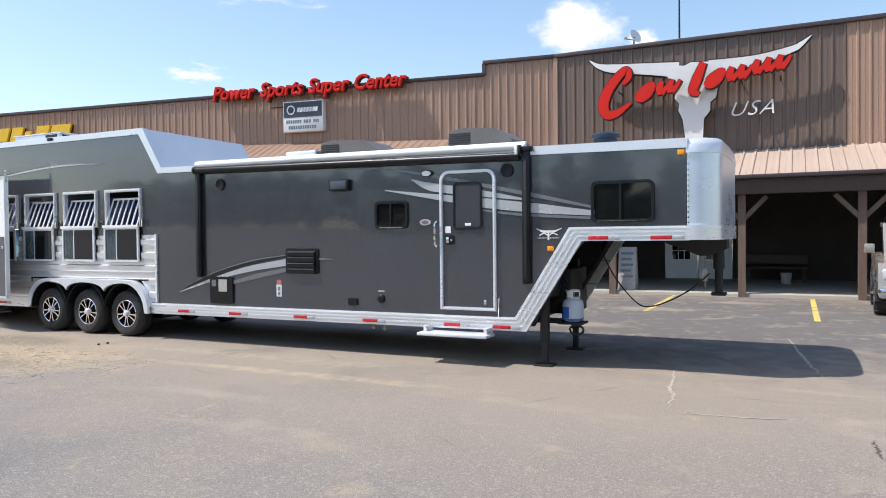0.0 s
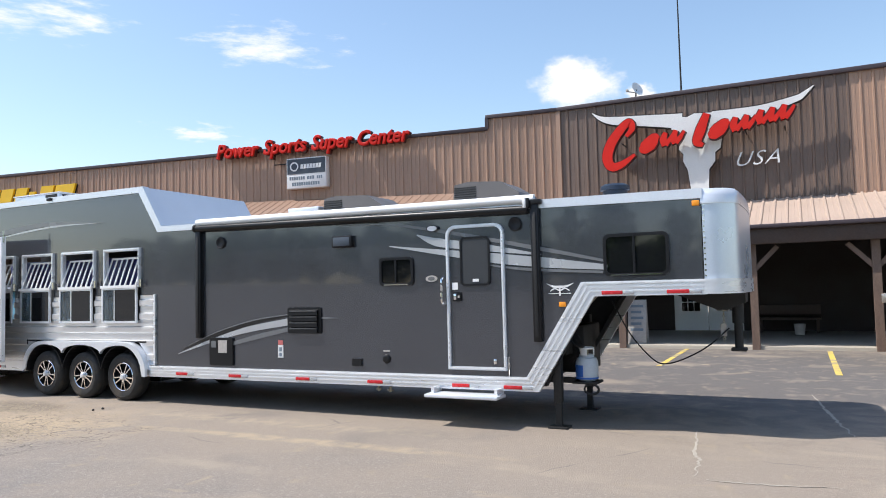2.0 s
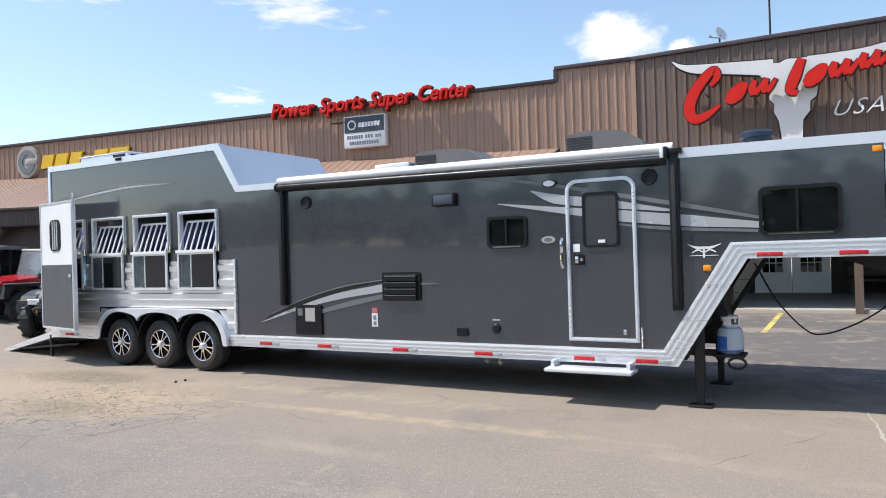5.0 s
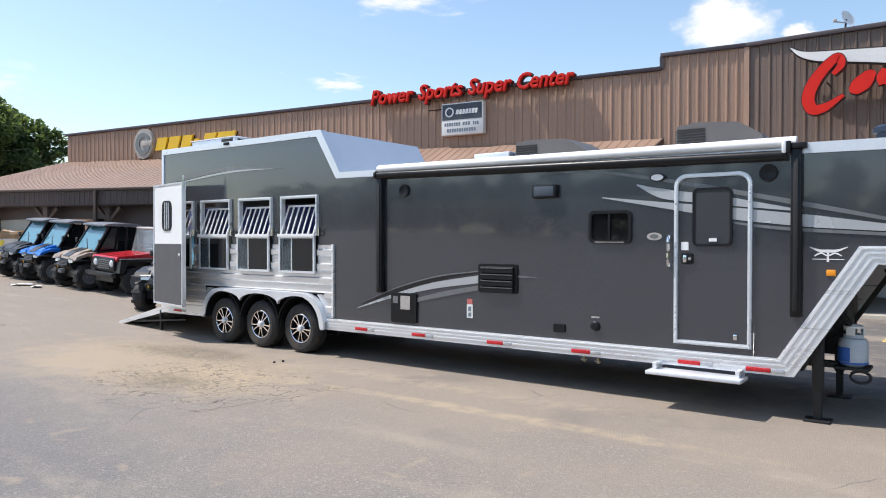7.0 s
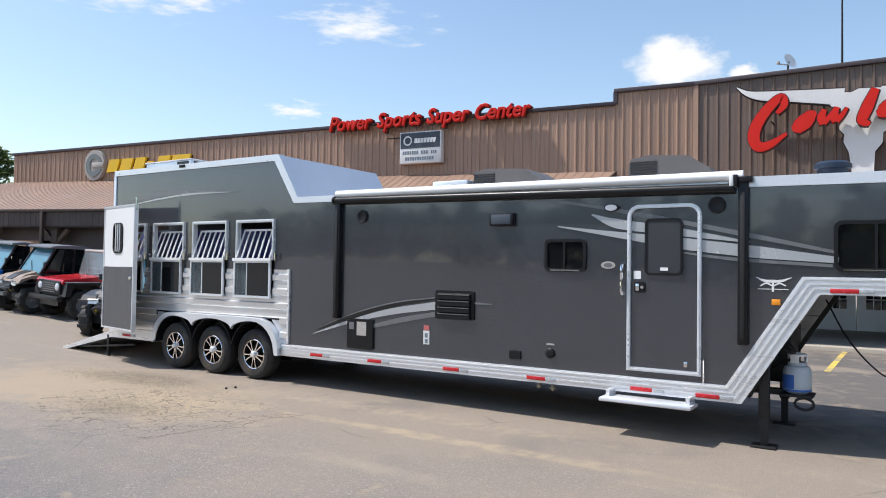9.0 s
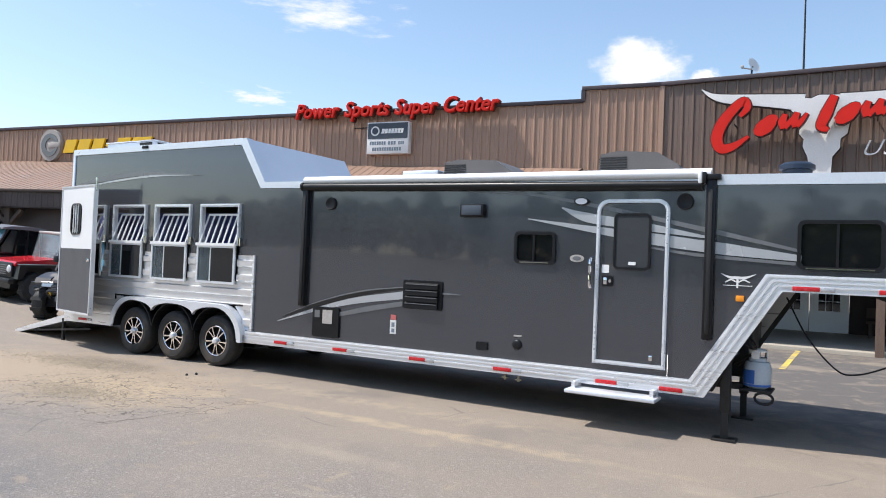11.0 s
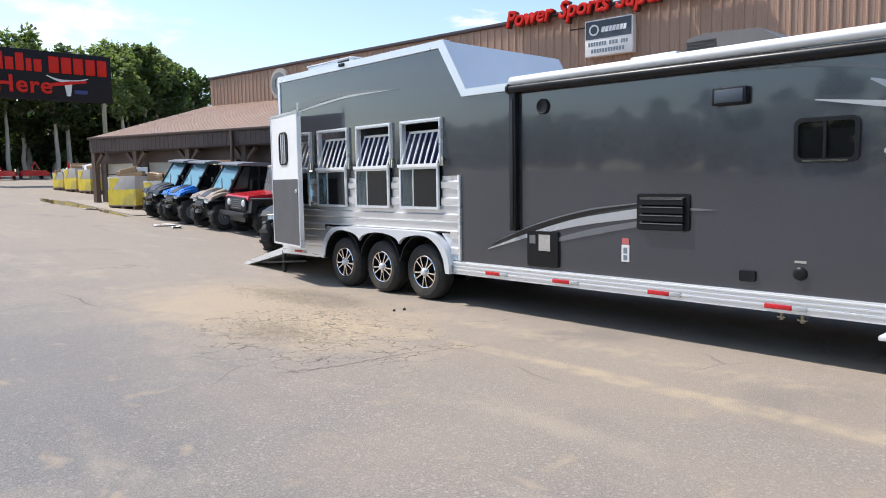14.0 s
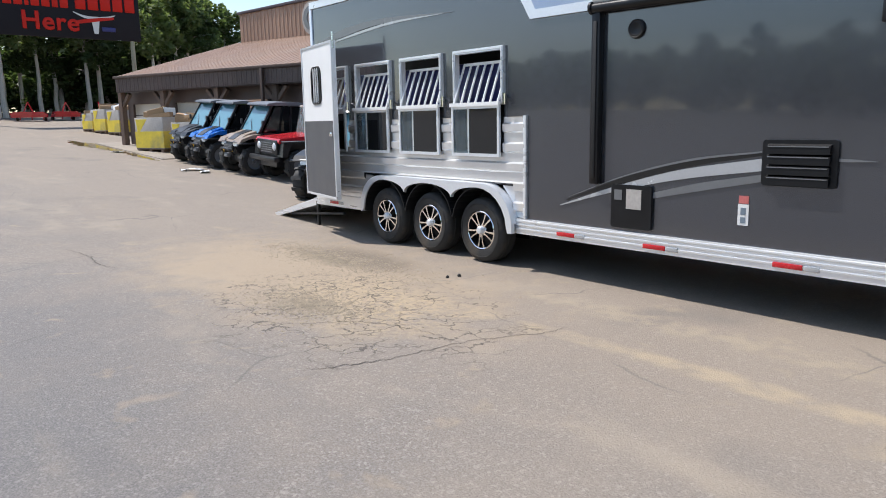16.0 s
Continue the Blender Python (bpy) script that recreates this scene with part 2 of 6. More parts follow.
M = {
    "asphalt": asphalt_mat(),
    "paint": mat("charcoal_paint", (0.092, 0.096, 0.109), 0.22, 0.7, 0.05, 0.7, 400, 0.004, coat=1.0),
    "alu": mat("brushed_aluminium", (0.8, 0.81, 0.82), 0.3, 0.5, 0.06, 2, 90, 0.04, stretch=(0.3, 1, 6)),
    "alu_paint": mat("silver_trim", (0.74, 0.76, 0.79), 0.32, 0.45, 0.05, 2, 60, 0.03),
    "alu_soft": mat("ribbed_aluminium", (0.82, 0.82, 0.81), 0.17, 0.62, 0.1, 1.5, 120, 0.03),
    "dull_steel": mat("dull_galvanised_steel", (0.3, 0.27, 0.2), 0.45, 0.7, 0.2, 8, 90, 0.1),
    # bluish base colour holds the sky reflection of the rounded nose
    "polished": mat("sky_tinted_nose_metal", (0.66, 0.72, 0.79), 0.3, 0.55, 0.05, 1.5, 60, 0.02),
    "chrome": mat("chrome", (0.8, 0.8, 0.8), 0.1, 1.0, 0.04, 5, 60, 0.0),
    "white": mat("white_paint", (0.8, 0.8, 0.79), 0.4, 0, 0.05, 2, 50, 0.03),
    "black": mat("black_plastic", (0.011, 0.011, 0.012), 0.35, 0, 0.2, 6, 120, 0.04, spec=0.25),
    "under": mat("black_steel_chassis", (0.02, 0.02, 0.02), 0.6, 0.3, 0.3, 3, 40, 0.15),
    "rubber": mat("tyre_rubber", (0.024, 0.023, 0.022), 0.75, 0, 0.25, 6, 80, 0.2, second=(0.07, 0.055, 0.04), amount=0.3),
    "dglass": mat("smoked_glass", (0.008, 0.009, 0.01), 0.04, 0, 0.1, 1, 10, 0, spec=0.6),
    "screen": mat("insect_screen", (0.03, 0.033, 0.036), 0.5, 0, 0.1, 20, 600, 0.2),
    "stripe": mat("silver_stripe", (0.46, 0.47, 0.48), 0.25, 0.3, 0.05, 2, 50, 0.0),
    "stripe_mid": mat("grey_stripe", (0.17, 0.175, 0.18), 0.25, 0.2, 0.05, 2, 50, 0.0),
    "stripe_dark": mat("black_stripe", (0.012, 0.012, 0.012), 0.2, 0.0, 0.05, 2, 50, 0.0),
    "red": mat("red_plastic", (0.6, 0.016, 0.008), 0.45, 0, 0.1, 4, 60, 0.03, spec=0.25),
    "reflector": mat("red_reflector", (0.5, 0.02, 0.025), 0.25, 0, 0.15, 30, 200, 0.1),
    "amber": mat("amber_lens", (0.85, 0.3, 0.02), 0.25, 0, 0.08, 8, 60, 0.02),
    "siding": mat("brown_ribbed_steel", (0.36, 0.228, 0.16), 0.45, 0, 0.12, 1.2, 30, 0.05, each=0.06, stretch=(1, 1, 0.25)),
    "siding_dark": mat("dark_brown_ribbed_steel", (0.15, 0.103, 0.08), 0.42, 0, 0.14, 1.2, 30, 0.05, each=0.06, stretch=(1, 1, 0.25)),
    "roofing": mat("faded_brown_roof_steel", (0.25, 0.155, 0.106), 0.62, 0, 0.16, 0.8, 20, 0.06, each=0.04),
    # paler copy of the roof steel, high sun put into its colour
    "roof_sunlit": mat("sunlit_pale_roof_steel", (0.43, 0.33, 0.265), 0.5, 0, 0.1, 0.8, 20, 0.06, each=0.04),
    "fascia_steel": mat("weathered_brown_fascia_steel", (0.1, 0.066, 0.056), 0.5, 0, 0.25, 1.5, 30, 0.08, each=0.1),
    "fascia": mat("weathered_dark_brown_timber", (0.065, 0.04, 0.03), 0.7, 0, 0.25, 2, 30, 0.2),
    "trim": mat("dark_edge_flashing", (0.05, 0.035, 0.04), 0.45, 0, 0.15, 2, 30, 0.05),
    "timber": mat("rough_sawn_timber", (0.15, 0.1, 0.075), 0.85, 0, 0.35, 3, 30, 0.5, stretch=(4, 4, 0.6), each=0.12),
    # near black: the deep porch shade is put into the board colour
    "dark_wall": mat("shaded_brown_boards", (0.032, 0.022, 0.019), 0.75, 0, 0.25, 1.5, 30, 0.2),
    "concrete": mat("dusty_concrete", (0.36, 0.325, 0.27), 0.9, 0, 0.18, 0.8, 40, 0.2),
    "garage": mat("cream_garage_door", (0.6, 0.55, 0.48), 0.6, 0, 0.08, 1, 30, 0.05),
    "yellow_line": mat("worn_yellow_road_paint", (0.62, 0.45, 0.09), 0.8, 0, 0.25, 8, 60, 0.2, second=(0.3, 0.26, 0.17), amount=0.55),
    "yellow": mat("yellow_plastic", (0.8, 0.5, 0.02), 0.4, 0, 0.08, 3, 50, 0.03),
    "letter_side": mat("dark_letter_return", (0.06, 0.012, 0.01), 0.5, 0, 0.1, 3, 50, 0.03),
    "cloth": mat("grey_wrap", (0.4, 0.37, 0.34), 0.7, 0, 0.2, 3, 25, 0.2),
    "card": mat("brown_cardboard", (0.36, 0.235, 0.13), 0.85, 0, 0.15, 3, 40, 0.1),
    "yellow_wrap": mat("yellow_printed_wrap", (0.72, 0.55, 0.05), 0.55, 0, 0.15, 3, 30, 0.1, second=(0.4, 0.33, 0.1), amount=0.35),
    "bark": mat("grey_bark", (0.5, 0.46, 0.4), 0.9, 0, 0.35, 2, 20, 0.6, stretch=(4, 4, 0.6)),
    "utv_black": mat("black_vehicle_plastic", (0.018, 0.018, 0.02), 0.35, 0, 0.2, 4, 60, 0.05),
    "utv_blue": mat("blue_vehicle_paint", (0.012, 0.14, 0.52), 0.25, 0, 0.08, 3, 60, 0.02, coat=0.4),
    "utv_tan": mat("tan_vehicle_paint", (0.3, 0.23, 0.17), 0.35, 0, 0.12, 3, 60, 0.02, coat=0.2),
    "utv_red": mat("red_vehicle_paint", (0.55, 0.02, 0.03), 0.22, 0, 0.08, 3, 60, 0.02, coat=0.5),
    # grey raised to carry the sky's reflection on the cab roofs
    "utv_roof": mat("grey_vehicle_roof", (0.16, 0.165, 0.175), 0.4, 0, 0.1, 3, 60, 0.03),
    "silver_car": mat("champagne_car_paint", (0.42, 0.37, 0.31), 0.25, 0.5, 0.06, 2, 200, 0.0, coat=0.5),
    # blue base colour stands in for sky reflected in the windscreens
    "wind_glass": mat("windscreen_sky_colour", (0.1, 0.24, 0.3), 0.08, 0, 0.1, 2, 20, 0.0, spec=0.8),
    "lamp_lens": mat("headlamp_lens", (0.7, 0.72, 0.75), 0.12, 0.3, 0.1, 10, 60, 0.0),
    "propane": mat("grey_gas_bottle", (0.45, 0.5, 0.55), 0.4, 0, 0.1, 3, 40, 0.05),
    "bottle_blue": mat("blue_bottle_label", (0.03, 0.12, 0.42), 0.4, 0, 0.1, 3, 40, 0.02),
    "sign_black": mat("black_sign_face", (0.018, 0.016, 0.02), 0.6, 0, 0.1, 2, 60, 0.03, spec=0.15),
    "sign_grey": mat("slate_sign_face", (0.05, 0.065, 0.085), 0.5, 0, 0.1, 2, 60, 0.03),
    "text_dark": mat("grey_sign_print", (0.16, 0.2, 0.24), 0.6, 0, 0.1, 2, 60, 0.0),
    "skull": mat("bone_white_sign_face", (0.72, 0.71, 0.69), 0.45, 0, 0.12, 1.2, 30, 0.05),
    "lining": mat("grey_door_lining", (0.085, 0.085, 0.09), 0.55, 0, 0.1, 2, 60, 0.04),
    "ac": mat("taupe_plastic_shroud", (0.115, 0.105, 0.1), 0.5, 0, 0.12, 3, 60, 0.05),
    "blue_cap": mat("dark_blue_vent_plastic", (0.01, 0.02, 0.04), 0.4, 0, 0.12, 3, 60, 0.05),
    "pink": mat("faded_red_print", (0.5, 0.13, 0.12), 0.5, 0, 0.2, 20, 90, 0.0),
    "puddle": mat("muddy_water", (0.17, 0.125, 0.065), 0.12, 0, 0.3, 1.5, 20, 0.0, spec=0.6),
    "crack": mat("dark_asphalt_crack", (0.085, 0.072, 0.06), 0.95, 0, 0.3, 6, 60, 0.2),
    "apron": mat("dusty_apron_concrete", (0.29, 0.25, 0.205), 0.9, 0, 0.25, 0.9, 40, 0.2, second=(0.2, 0.17, 0.13), amount=0.5),
    "straw": mat("tan_gravel_and_straw", (0.3, 0.245, 0.175), 0.95, 0, 0.4, 9, 70, 0.6),
    "blue_in": mat("blue_padding", (0.03, 0.036, 0.17), 0.4, 0, 0.15, 3, 30, 0.05),
}


def leaf_mat(name, color):
    m = mat(name, color, 0.6, 0, 0.35, 0.5, 4, 0.0, each=0.12)
    n, l = m.node_tree.nodes, m.node_tree.links
    out, b = n["Material Output"], n["Principled BSDF"]
    tr = n.new("ShaderNodeBsdfTranslucent")
    tr.inputs[0].default_value = (color[0] * 1.6, color[1] * 1.7, color[2], 1)
    mx = n.new("ShaderNodeMixShader")
    mx.inputs[0].default_value = 0.5
    l.new(b.outputs[0], mx.inputs[1]), l.new(tr.outputs[0], mx.inputs[2]), l.new(mx.outputs[0], out.inputs[0])
    return m


M["leaf"] = leaf_mat("broadleaf_green", (0.12, 0.155, 0.062))
M["leaf2"] = leaf_mat("dark_leaf_green", (0.075, 0.108, 0.045))
M["tint_glass"] = glass_mat("grey_blue_tinted_glass", (0.35, 0.43, 0.47), 0.05)
M["cab_glass"] = glass_mat("clear_cab_glass", (0.75, 0.85, 0.88))


# ---- builders ----
def link(name, me, material, parent=None, label="", m=None):
    ob = new(name, me)
    if material is not None and not me.materials:
        me.materials.append(material)
    if parent is not None:
        ob.parent = parent
    if m is not None:
        ob.matrix_local = m
    if label:
        tagged(ob, label)
    return ob


def to_mesh(bm, name, smooth=None):
    bmesh.ops.recalc_face_normals(bm, faces=bm.faces[:])
    if smooth is not None:
        for f in bm.faces:
            f.smooth = True
        for e in bm.edges:
            e.smooth = len(e.link_faces) == 2 and e.calc_face_angle(0) < radians(smooth)
    me = bpy.data.meshes.new(name)
    bm.to_mesh(me)
    bm.free()
    return me


def part(name, bm, material, parent, label="", smooth=35, m=None):
    return link(name, to_mesh(bm, name, smooth), material, parent, label, m)


def thing(name, label, category, m=None, group="", kind=""):
    ob = new(name)
    ob.empty_display_size = 0.2
    if m is not None:
        ob.matrix_world = m
    return tagged(ob, label, category, group, kind)


def add_box(bm, x0, x1, y0, y1, z0, z1, bevel=0.0, m=None):
    r = bmesh.ops.create_cube(bm, size=1, matrix=Matrix.LocRotScale(((x0 + x1) / 2, (y0 + y1) / 2, (z0 + z1) / 2), None, (abs(x1 - x0), abs(y1 - y0), abs(z1 - z0))))
    vs = r["verts"]
    if bevel:
        es = list({e for v in vs for e in v.link_edges})
        g = bmesh.ops.bevel(bm, geom=es, offset=bevel, segments=2, affect="EDGES", profile=0.5)
        vs = list({v for v in vs if v.is_valid} | {v for v in g["verts"] if v.is_valid})
    if m is not None:
        bmesh.ops.transform(bm, matrix=m, verts=vs)
    return bm


def box(x0, x1, y0, y1, z0, z1, bevel=0.0, m=None):
    return add_box(bmesh.new(), x0, x1, y0, y1, z0, z1, bevel, m)


def add_rod(bm, a, b, r0, r1=None, seg=10):
    a, b = Vector(a), Vector(b)
    q = (b - a).to_track_quat("Z", "Y").to_matrix().to_4x4()
    bmesh.ops.create_cone(bm, cap_ends=True, segments=seg, radius1=r0, radius2=r0 if r1 is None else r1, depth=(b - a).length, matrix=Matrix.Translation((a + b) / 2) @ q)
    return bm


def rod(a, b, r0, r1=None, seg=10):
    return add_rod(bmesh.new(), a, b, r0, r1, seg)


def add_beam(bm, a, b, w, h):
    """A square timber or bar from a to b."""
    a, b = Vector(a), Vector(b)
    q = (b - a).to_track_quat("Z", "Y").to_matrix().to_4x4()
    bmesh.ops.create_cube(bm, size=1, matrix=Matrix.Translation((a + b) / 2) @ q @ Matrix.Diagonal((w, h, (b - a).length, 1)))
    return bm


def beam(a, b, w, h):
    return add_beam(bmesh.new(), a, b, w, h)


def add_slab(bm, outer, holes, y0, y1):
    """A plate in the plane of x and z with holes, from y0 (its front) to y1."""
    loops = [[Vector((x, z, 0)) for x, z in lp] for lp in (outer, *holes)]
    flat = [p for lp in loops for p in lp]
    from_fill = [tuple(t) for t in tess(loops)]
    fr = [bm.verts.new((p.x, y0, p.y)) for p in flat]
    bk = [bm.verts.new((p.x, y1, p.y)) for p in flat]
    for t in from_fill:
        for side in (fr, bk):
            try:
                bm.faces.new([side[i] for i in t])
            except ValueError:
                pass
    k = 0
    for lp in loops:
        for i in range(len(lp)):
            a, b = k + i, k + (i + 1) % len(lp)
            bm.faces.new((fr[a], fr[b], bk[b], bk[a]))
        k += len(lp)
    return bm


from mathutils.geometry import tessellate_polygon as tess


def slab(outer, holes=(), y0=0.0, y1=0.05):
    return add_slab(bmesh.new(), outer, holes, y0, y1)


def rrect(x0, x1, z0, z1, r, seg=5):
    pts = []
    for cx, cz, a0 in ((x1 - r, z1 - r, 0), (x0 + r, z1 - r, 90), (x0 + r, z0 + r, 180), (x1 - r, z0 + r, 270)):
        for k in range(seg + 1):
            a = radians(a0 + 90 * k / seg)
            pts.append((cx + r * math.cos(a), cz + r * math.sin(a)))
    return pts


def rect(x0, x1, z0, z1):
    return [(x0, z0), (x1, z0), (x1, z1), (x0, z1)]


def ring(cx, cz, r, seg=24, a0=0, a1=360, close=True):
    n = seg if close else seg + 1
    return [(cx + r * math.cos(radians(a0 + (a1 - a0) * k / seg)), cz + r * math.sin(radians(a0 + (a1 - a0) * k / seg))) for k in range(n)]


def lathe(profile, seg=32):
    """Turns (radius, along) pairs round the y axis."""
    bm = bmesh.new()
    rows = []
    for r, y in profile:
        rows.append([bm.verts.new((r * math.cos(2 * math.pi * k / seg), y, r * math.sin(2 * math.pi * k / seg))) for k in range(seg)])
    for a, b in zip(rows, rows[1:]):
        for k in range(seg):
            bm.faces.new((a[k], a[(k + 1) % seg], b[(k + 1) % seg], b[k]))
    return bm


def tube(points, r, seg=8):
    """A bent round bar or cable through the points."""
    bm = bmesh.new()
    pts = [Vector(p) for p in points]
    rows = []
    for i, p in enumerate(pts):
        d = (pts[min(i + 1, len(pts) - 1)] - pts[max(i - 1, 0)]).normalized()
        q = d.to_track_quat("Z", "Y")
        rows.append([bm.verts.new(p + q @ Vector((r * math.cos(2 * math.pi * k / seg), r * math.sin(2 * math.pi * k / seg), 0))) for k in range(seg)])
    for a, b in zip(rows, rows[1:]):
        for k in range(seg):
            bm.faces.new((a[k], a[(k + 1) % seg], b[(k + 1) % seg], b[k]))
    bm.faces.new(rows[0]), bm.faces.new(rows[-1])
    return bm


def smooth_line(pts, n=6):
    """Catmull-Rom points through the given ones."""
    p = [Vector(q) for q in pts]
    p = [2 * p[0] - p[1]] + p + [2 * p[-1] - p[-2]]
    out = []
    for i in range(1, len(p) - 2):
        for k in range(n):
            t = k / n
            out.append(0.5 * (2 * p[i] + (p[i + 1] - p[i - 1]) * t + (2 * p[i - 1] - 5 * p[i] + 4 * p[i + 1] - p[i + 2]) * t * t + (3 * p[i] - p[i - 1] - 3 * p[i + 1] + p[i + 2]) * t ** 3))
    return out + [p[-2]]


def brush(path, widths, n=6):
    """The outline of a stroke in x and z whose width changes along its path."""
    c = smooth_line([(x, z, 0) for x, z in path], n)
    w = np.interp(np.linspace(0, len(widths) - 1, len(c)), range(len(widths)), widths)
    left, right = [], []
    for i, p in enumerate(c):
        d = (c[min(i + 1, len(c) - 1)] - c[max(i - 1, 0)]).normalized()
        o = Vector((-d.y, d.x, 0)) * float(w[i]) / 2
        left.append(tuple((p + o).xy)), right.append(tuple((p - o).xy))
    return left + right[::-1]


def strip(path, widths, y0, y1, n=6):
    """A solid stroke of changing width with blunt ends, as a run of blocks side by side."""
    edge = brush(path, widths, n)
    k = len(edge) // 2
    left, right = edge[:k], edge[k:][::-1]
    bm = bmesh.new()
    rows = [[bm.verts.new((x, y, z)) for (x, z), y in ((a, y0), (b, y0), (b, y1), (a, y1))] for a, b in zip(left, right)]
    for a, b in zip(rows, rows[1:]):
        for i in range(4):
            bm.faces.new((a[i], a[(i + 1) % 4], b[(i + 1) % 4], b[i]))
    bm.faces.new(rows[0]), bm.faces.new(rows[-1])
    return bm


def words(text, size, depth, shear=0.0, spacing=1.0, bevel=0.0, resolution=3, thin=0.0):
    """A mesh of the built-in font standing in x and z, its front towards -y, from x = 0."""
    cu = bpy.data.curves.new("words", "FONT")
    cu.body, cu.size, cu.extrude, cu.shear, cu.space_character, cu.bevel_depth, cu.resolution_u, cu.offset = text, size, depth / 2, shear, spacing, bevel, resolution, thin
    tmp = new("words", cu)
    bpy.context.view_layer.update()
    me = bpy.data.meshes.new_from_object(tmp.evaluated_get(bpy.context.evaluated_depsgraph_get()))
    bpy.data.objects.remove(tmp)
    bpy.data.curves.remove(cu)
    me.materials.clear()
    me.transform(pose(0, 0, 0, 90))
    return me


def ground_z(x, y=0.0):
    """The lot is level round the trailer and climbs gently beyond its rear."""
    if x > -3:
        return 0.0
    if x > -7:
        return 0.053 * (x + 3) ** 2 / 8
    return 0.053 * (min(-x, 62) - 5)


# ---- the lot ----
def build_ground():
    bm = bmesh.new()
    xs = [-900, -400, -200, -120, -90] + [-62 + 1.0 * k for k in range(60)] + [-2, 0, 4, 8, 12, 20, 40, 80, 200, 500, 900]
    ys = [-900, -400, -150, -60, -30, -15, -8, -4, 0, 4, 8, 11.4, 14, 20, 40, 100, 300, 900]
    grid = [[bm.verts.new((x, y, ground_z(x))) for x in xs] for y in ys]
    for a, b in zip(grid, grid[1:]):
        for i in range(len(xs) - 1):
            bm.faces.new((a[i], a[i + 1], b[i + 1], b[i]))
    ob = link("ground", to_mesh(bm, "ground", 60), M["asphalt"])
    return tagged(ob, "worn grey asphalt lot with tan dusty stains", "ground", kind="structure")


build_ground()
WJ = Vector((3.306, 13.8, 0))
WING = radians(7.6)
WD, WN = Vector((math.cos(WING), math.sin(WING), 0)), Vector((math.sin(WING), -math.cos(WING), 0))


def wing_pose(s, out=0.0, z=0.0):
    """A pose on the long wall: s along it from the corner (to the rear negative), out from it; local -y points out of the wall."""
    p = WJ + WD * s + WN * out
    return pose(p.x, p.y, z, 0, 0, math.degrees(WING))


# ---- ribbed steel walls and roofs ----
def panel_mesh(name, width, height, rib=0.3, depth=0.032):
    """A ribbed steel sheet in x and z, ribs towards -y."""
    bm = bmesh.new()
    prof = []
    n = round(width / rib)
    for k in range(n):
        x = k * rib
        prof += [(x, 0), (x + rib * 0.36, 0), (x + rib * 0.37, -0.006), (x + rib * 0.44, -0.006), (x + rib * 0.45, 0), (x + rib * 0.72, 0), (x + rib * 0.8, -depth), (x + rib * 0.92, -depth)]
    prof.append((width, 0))
    lo = [bm.verts.new((x, y, 0)) for x, y in prof]
    hi = [bm.verts.new((x, y, height)) for x, y in prof]
    for i in range(len(prof) - 1):
        bm.faces.new((lo[i], lo[i + 1], hi[i + 1], hi[i]))
    return to_mesh(bm, name)


def panels(parent, name, me, material, poses):
    for m in poses:
        ob = new(name, me)
        if not me.materials:
            me.materials.append(material)
        ob.parent = parent
        ob.matrix_local = m


building = thing("store_building", "long brown ribbed-steel store building with covered porches", "building", kind="structure")
low = panel_mesh("siding_panel", 0.9, 3.1)
high = panel_mesh("siding_panel", 0.9, 3.5)
panels(building, "siding_panel", low, M["siding"], [wing_pose(-2.4 - 0.9 * (k + 1), 0.0, 3.85) for k in range(32)])
panels(building, "siding_panel", high, M["siding"], [wing_pose(-2.4 + 0.8 * k, 0.0, 3.85) @ Matrix.Diagonal((0.8 / 0.9, 1, 1, 1)) for k in range(3)])
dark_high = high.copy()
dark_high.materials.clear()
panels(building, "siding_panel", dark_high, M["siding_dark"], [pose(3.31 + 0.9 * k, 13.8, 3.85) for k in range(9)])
panels(building, "siding_panel", high, M["siding"], [pose(11.41 + 0.9 * k, 13.8, 3.85) for k in range(14)])
SEND = -31.2
part("wall_core", box(SEND, -2.4, 0.05, 0.3, 0, 6.9), M["siding"], building, m=wing_pose(0))
part("wall_core", box(-2.4, 0.05, 0.05, 0.3, 3.4, 7.3), M["siding"], building, m=wing_pose(0))
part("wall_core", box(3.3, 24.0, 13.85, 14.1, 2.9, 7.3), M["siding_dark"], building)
part("end_wall", box(SEND - 0.02, SEND + 0.12, 0.3, 22, 0, 6.93), M["siding"], building, m=wing_pose(0))
part("roof_deck", box(SEND, -2.4, 0.2, 22, 6.7, 6.85), M["roofing"], building, m=wing_pose(0))
part("roof_deck", box(0, 24, 14.0, 34, 7.0, 7.15), M["roofing"], building)
part("roof_edge_trim", box(SEND - 0.08, -2.4, -0.09, 0.3, 6.9, 7.02, 0.01), M["trim"], building, m=wing_pose(0))
part("roof_edge_trim", box(-2.44, 0.0, -0.09, 0.3, 7.29, 7.41, 0.01), M["trim"], building, m=wing_pose(0))
part("roof_edge_trim", box(-2.46, -2.34, -0.08, 0.3, 6.95, 7.3), M["trim"], building, m=wing_pose(0))
part("roof_edge_trim", box(3.24, 24, 13.7, 14.1, 7.29, 7.41, 0.01), M["trim"], building)
part("corner_trim", box(3.2, 3.34, 13.73, 13.84, 4.0, 7.3), M["siding"], building)

# porch over the long wall: the eave splays away from the wall towards the far end
EAVE_A, EAVE_B = Vector((0.7, 11.05, 3.58)), Vector((-23.4, 2.52, 3.58))
TOP_A, TOP_B = Vector((0.95, 13.45, 4.85)), Vector((-28.0, 9.6, 5.62))


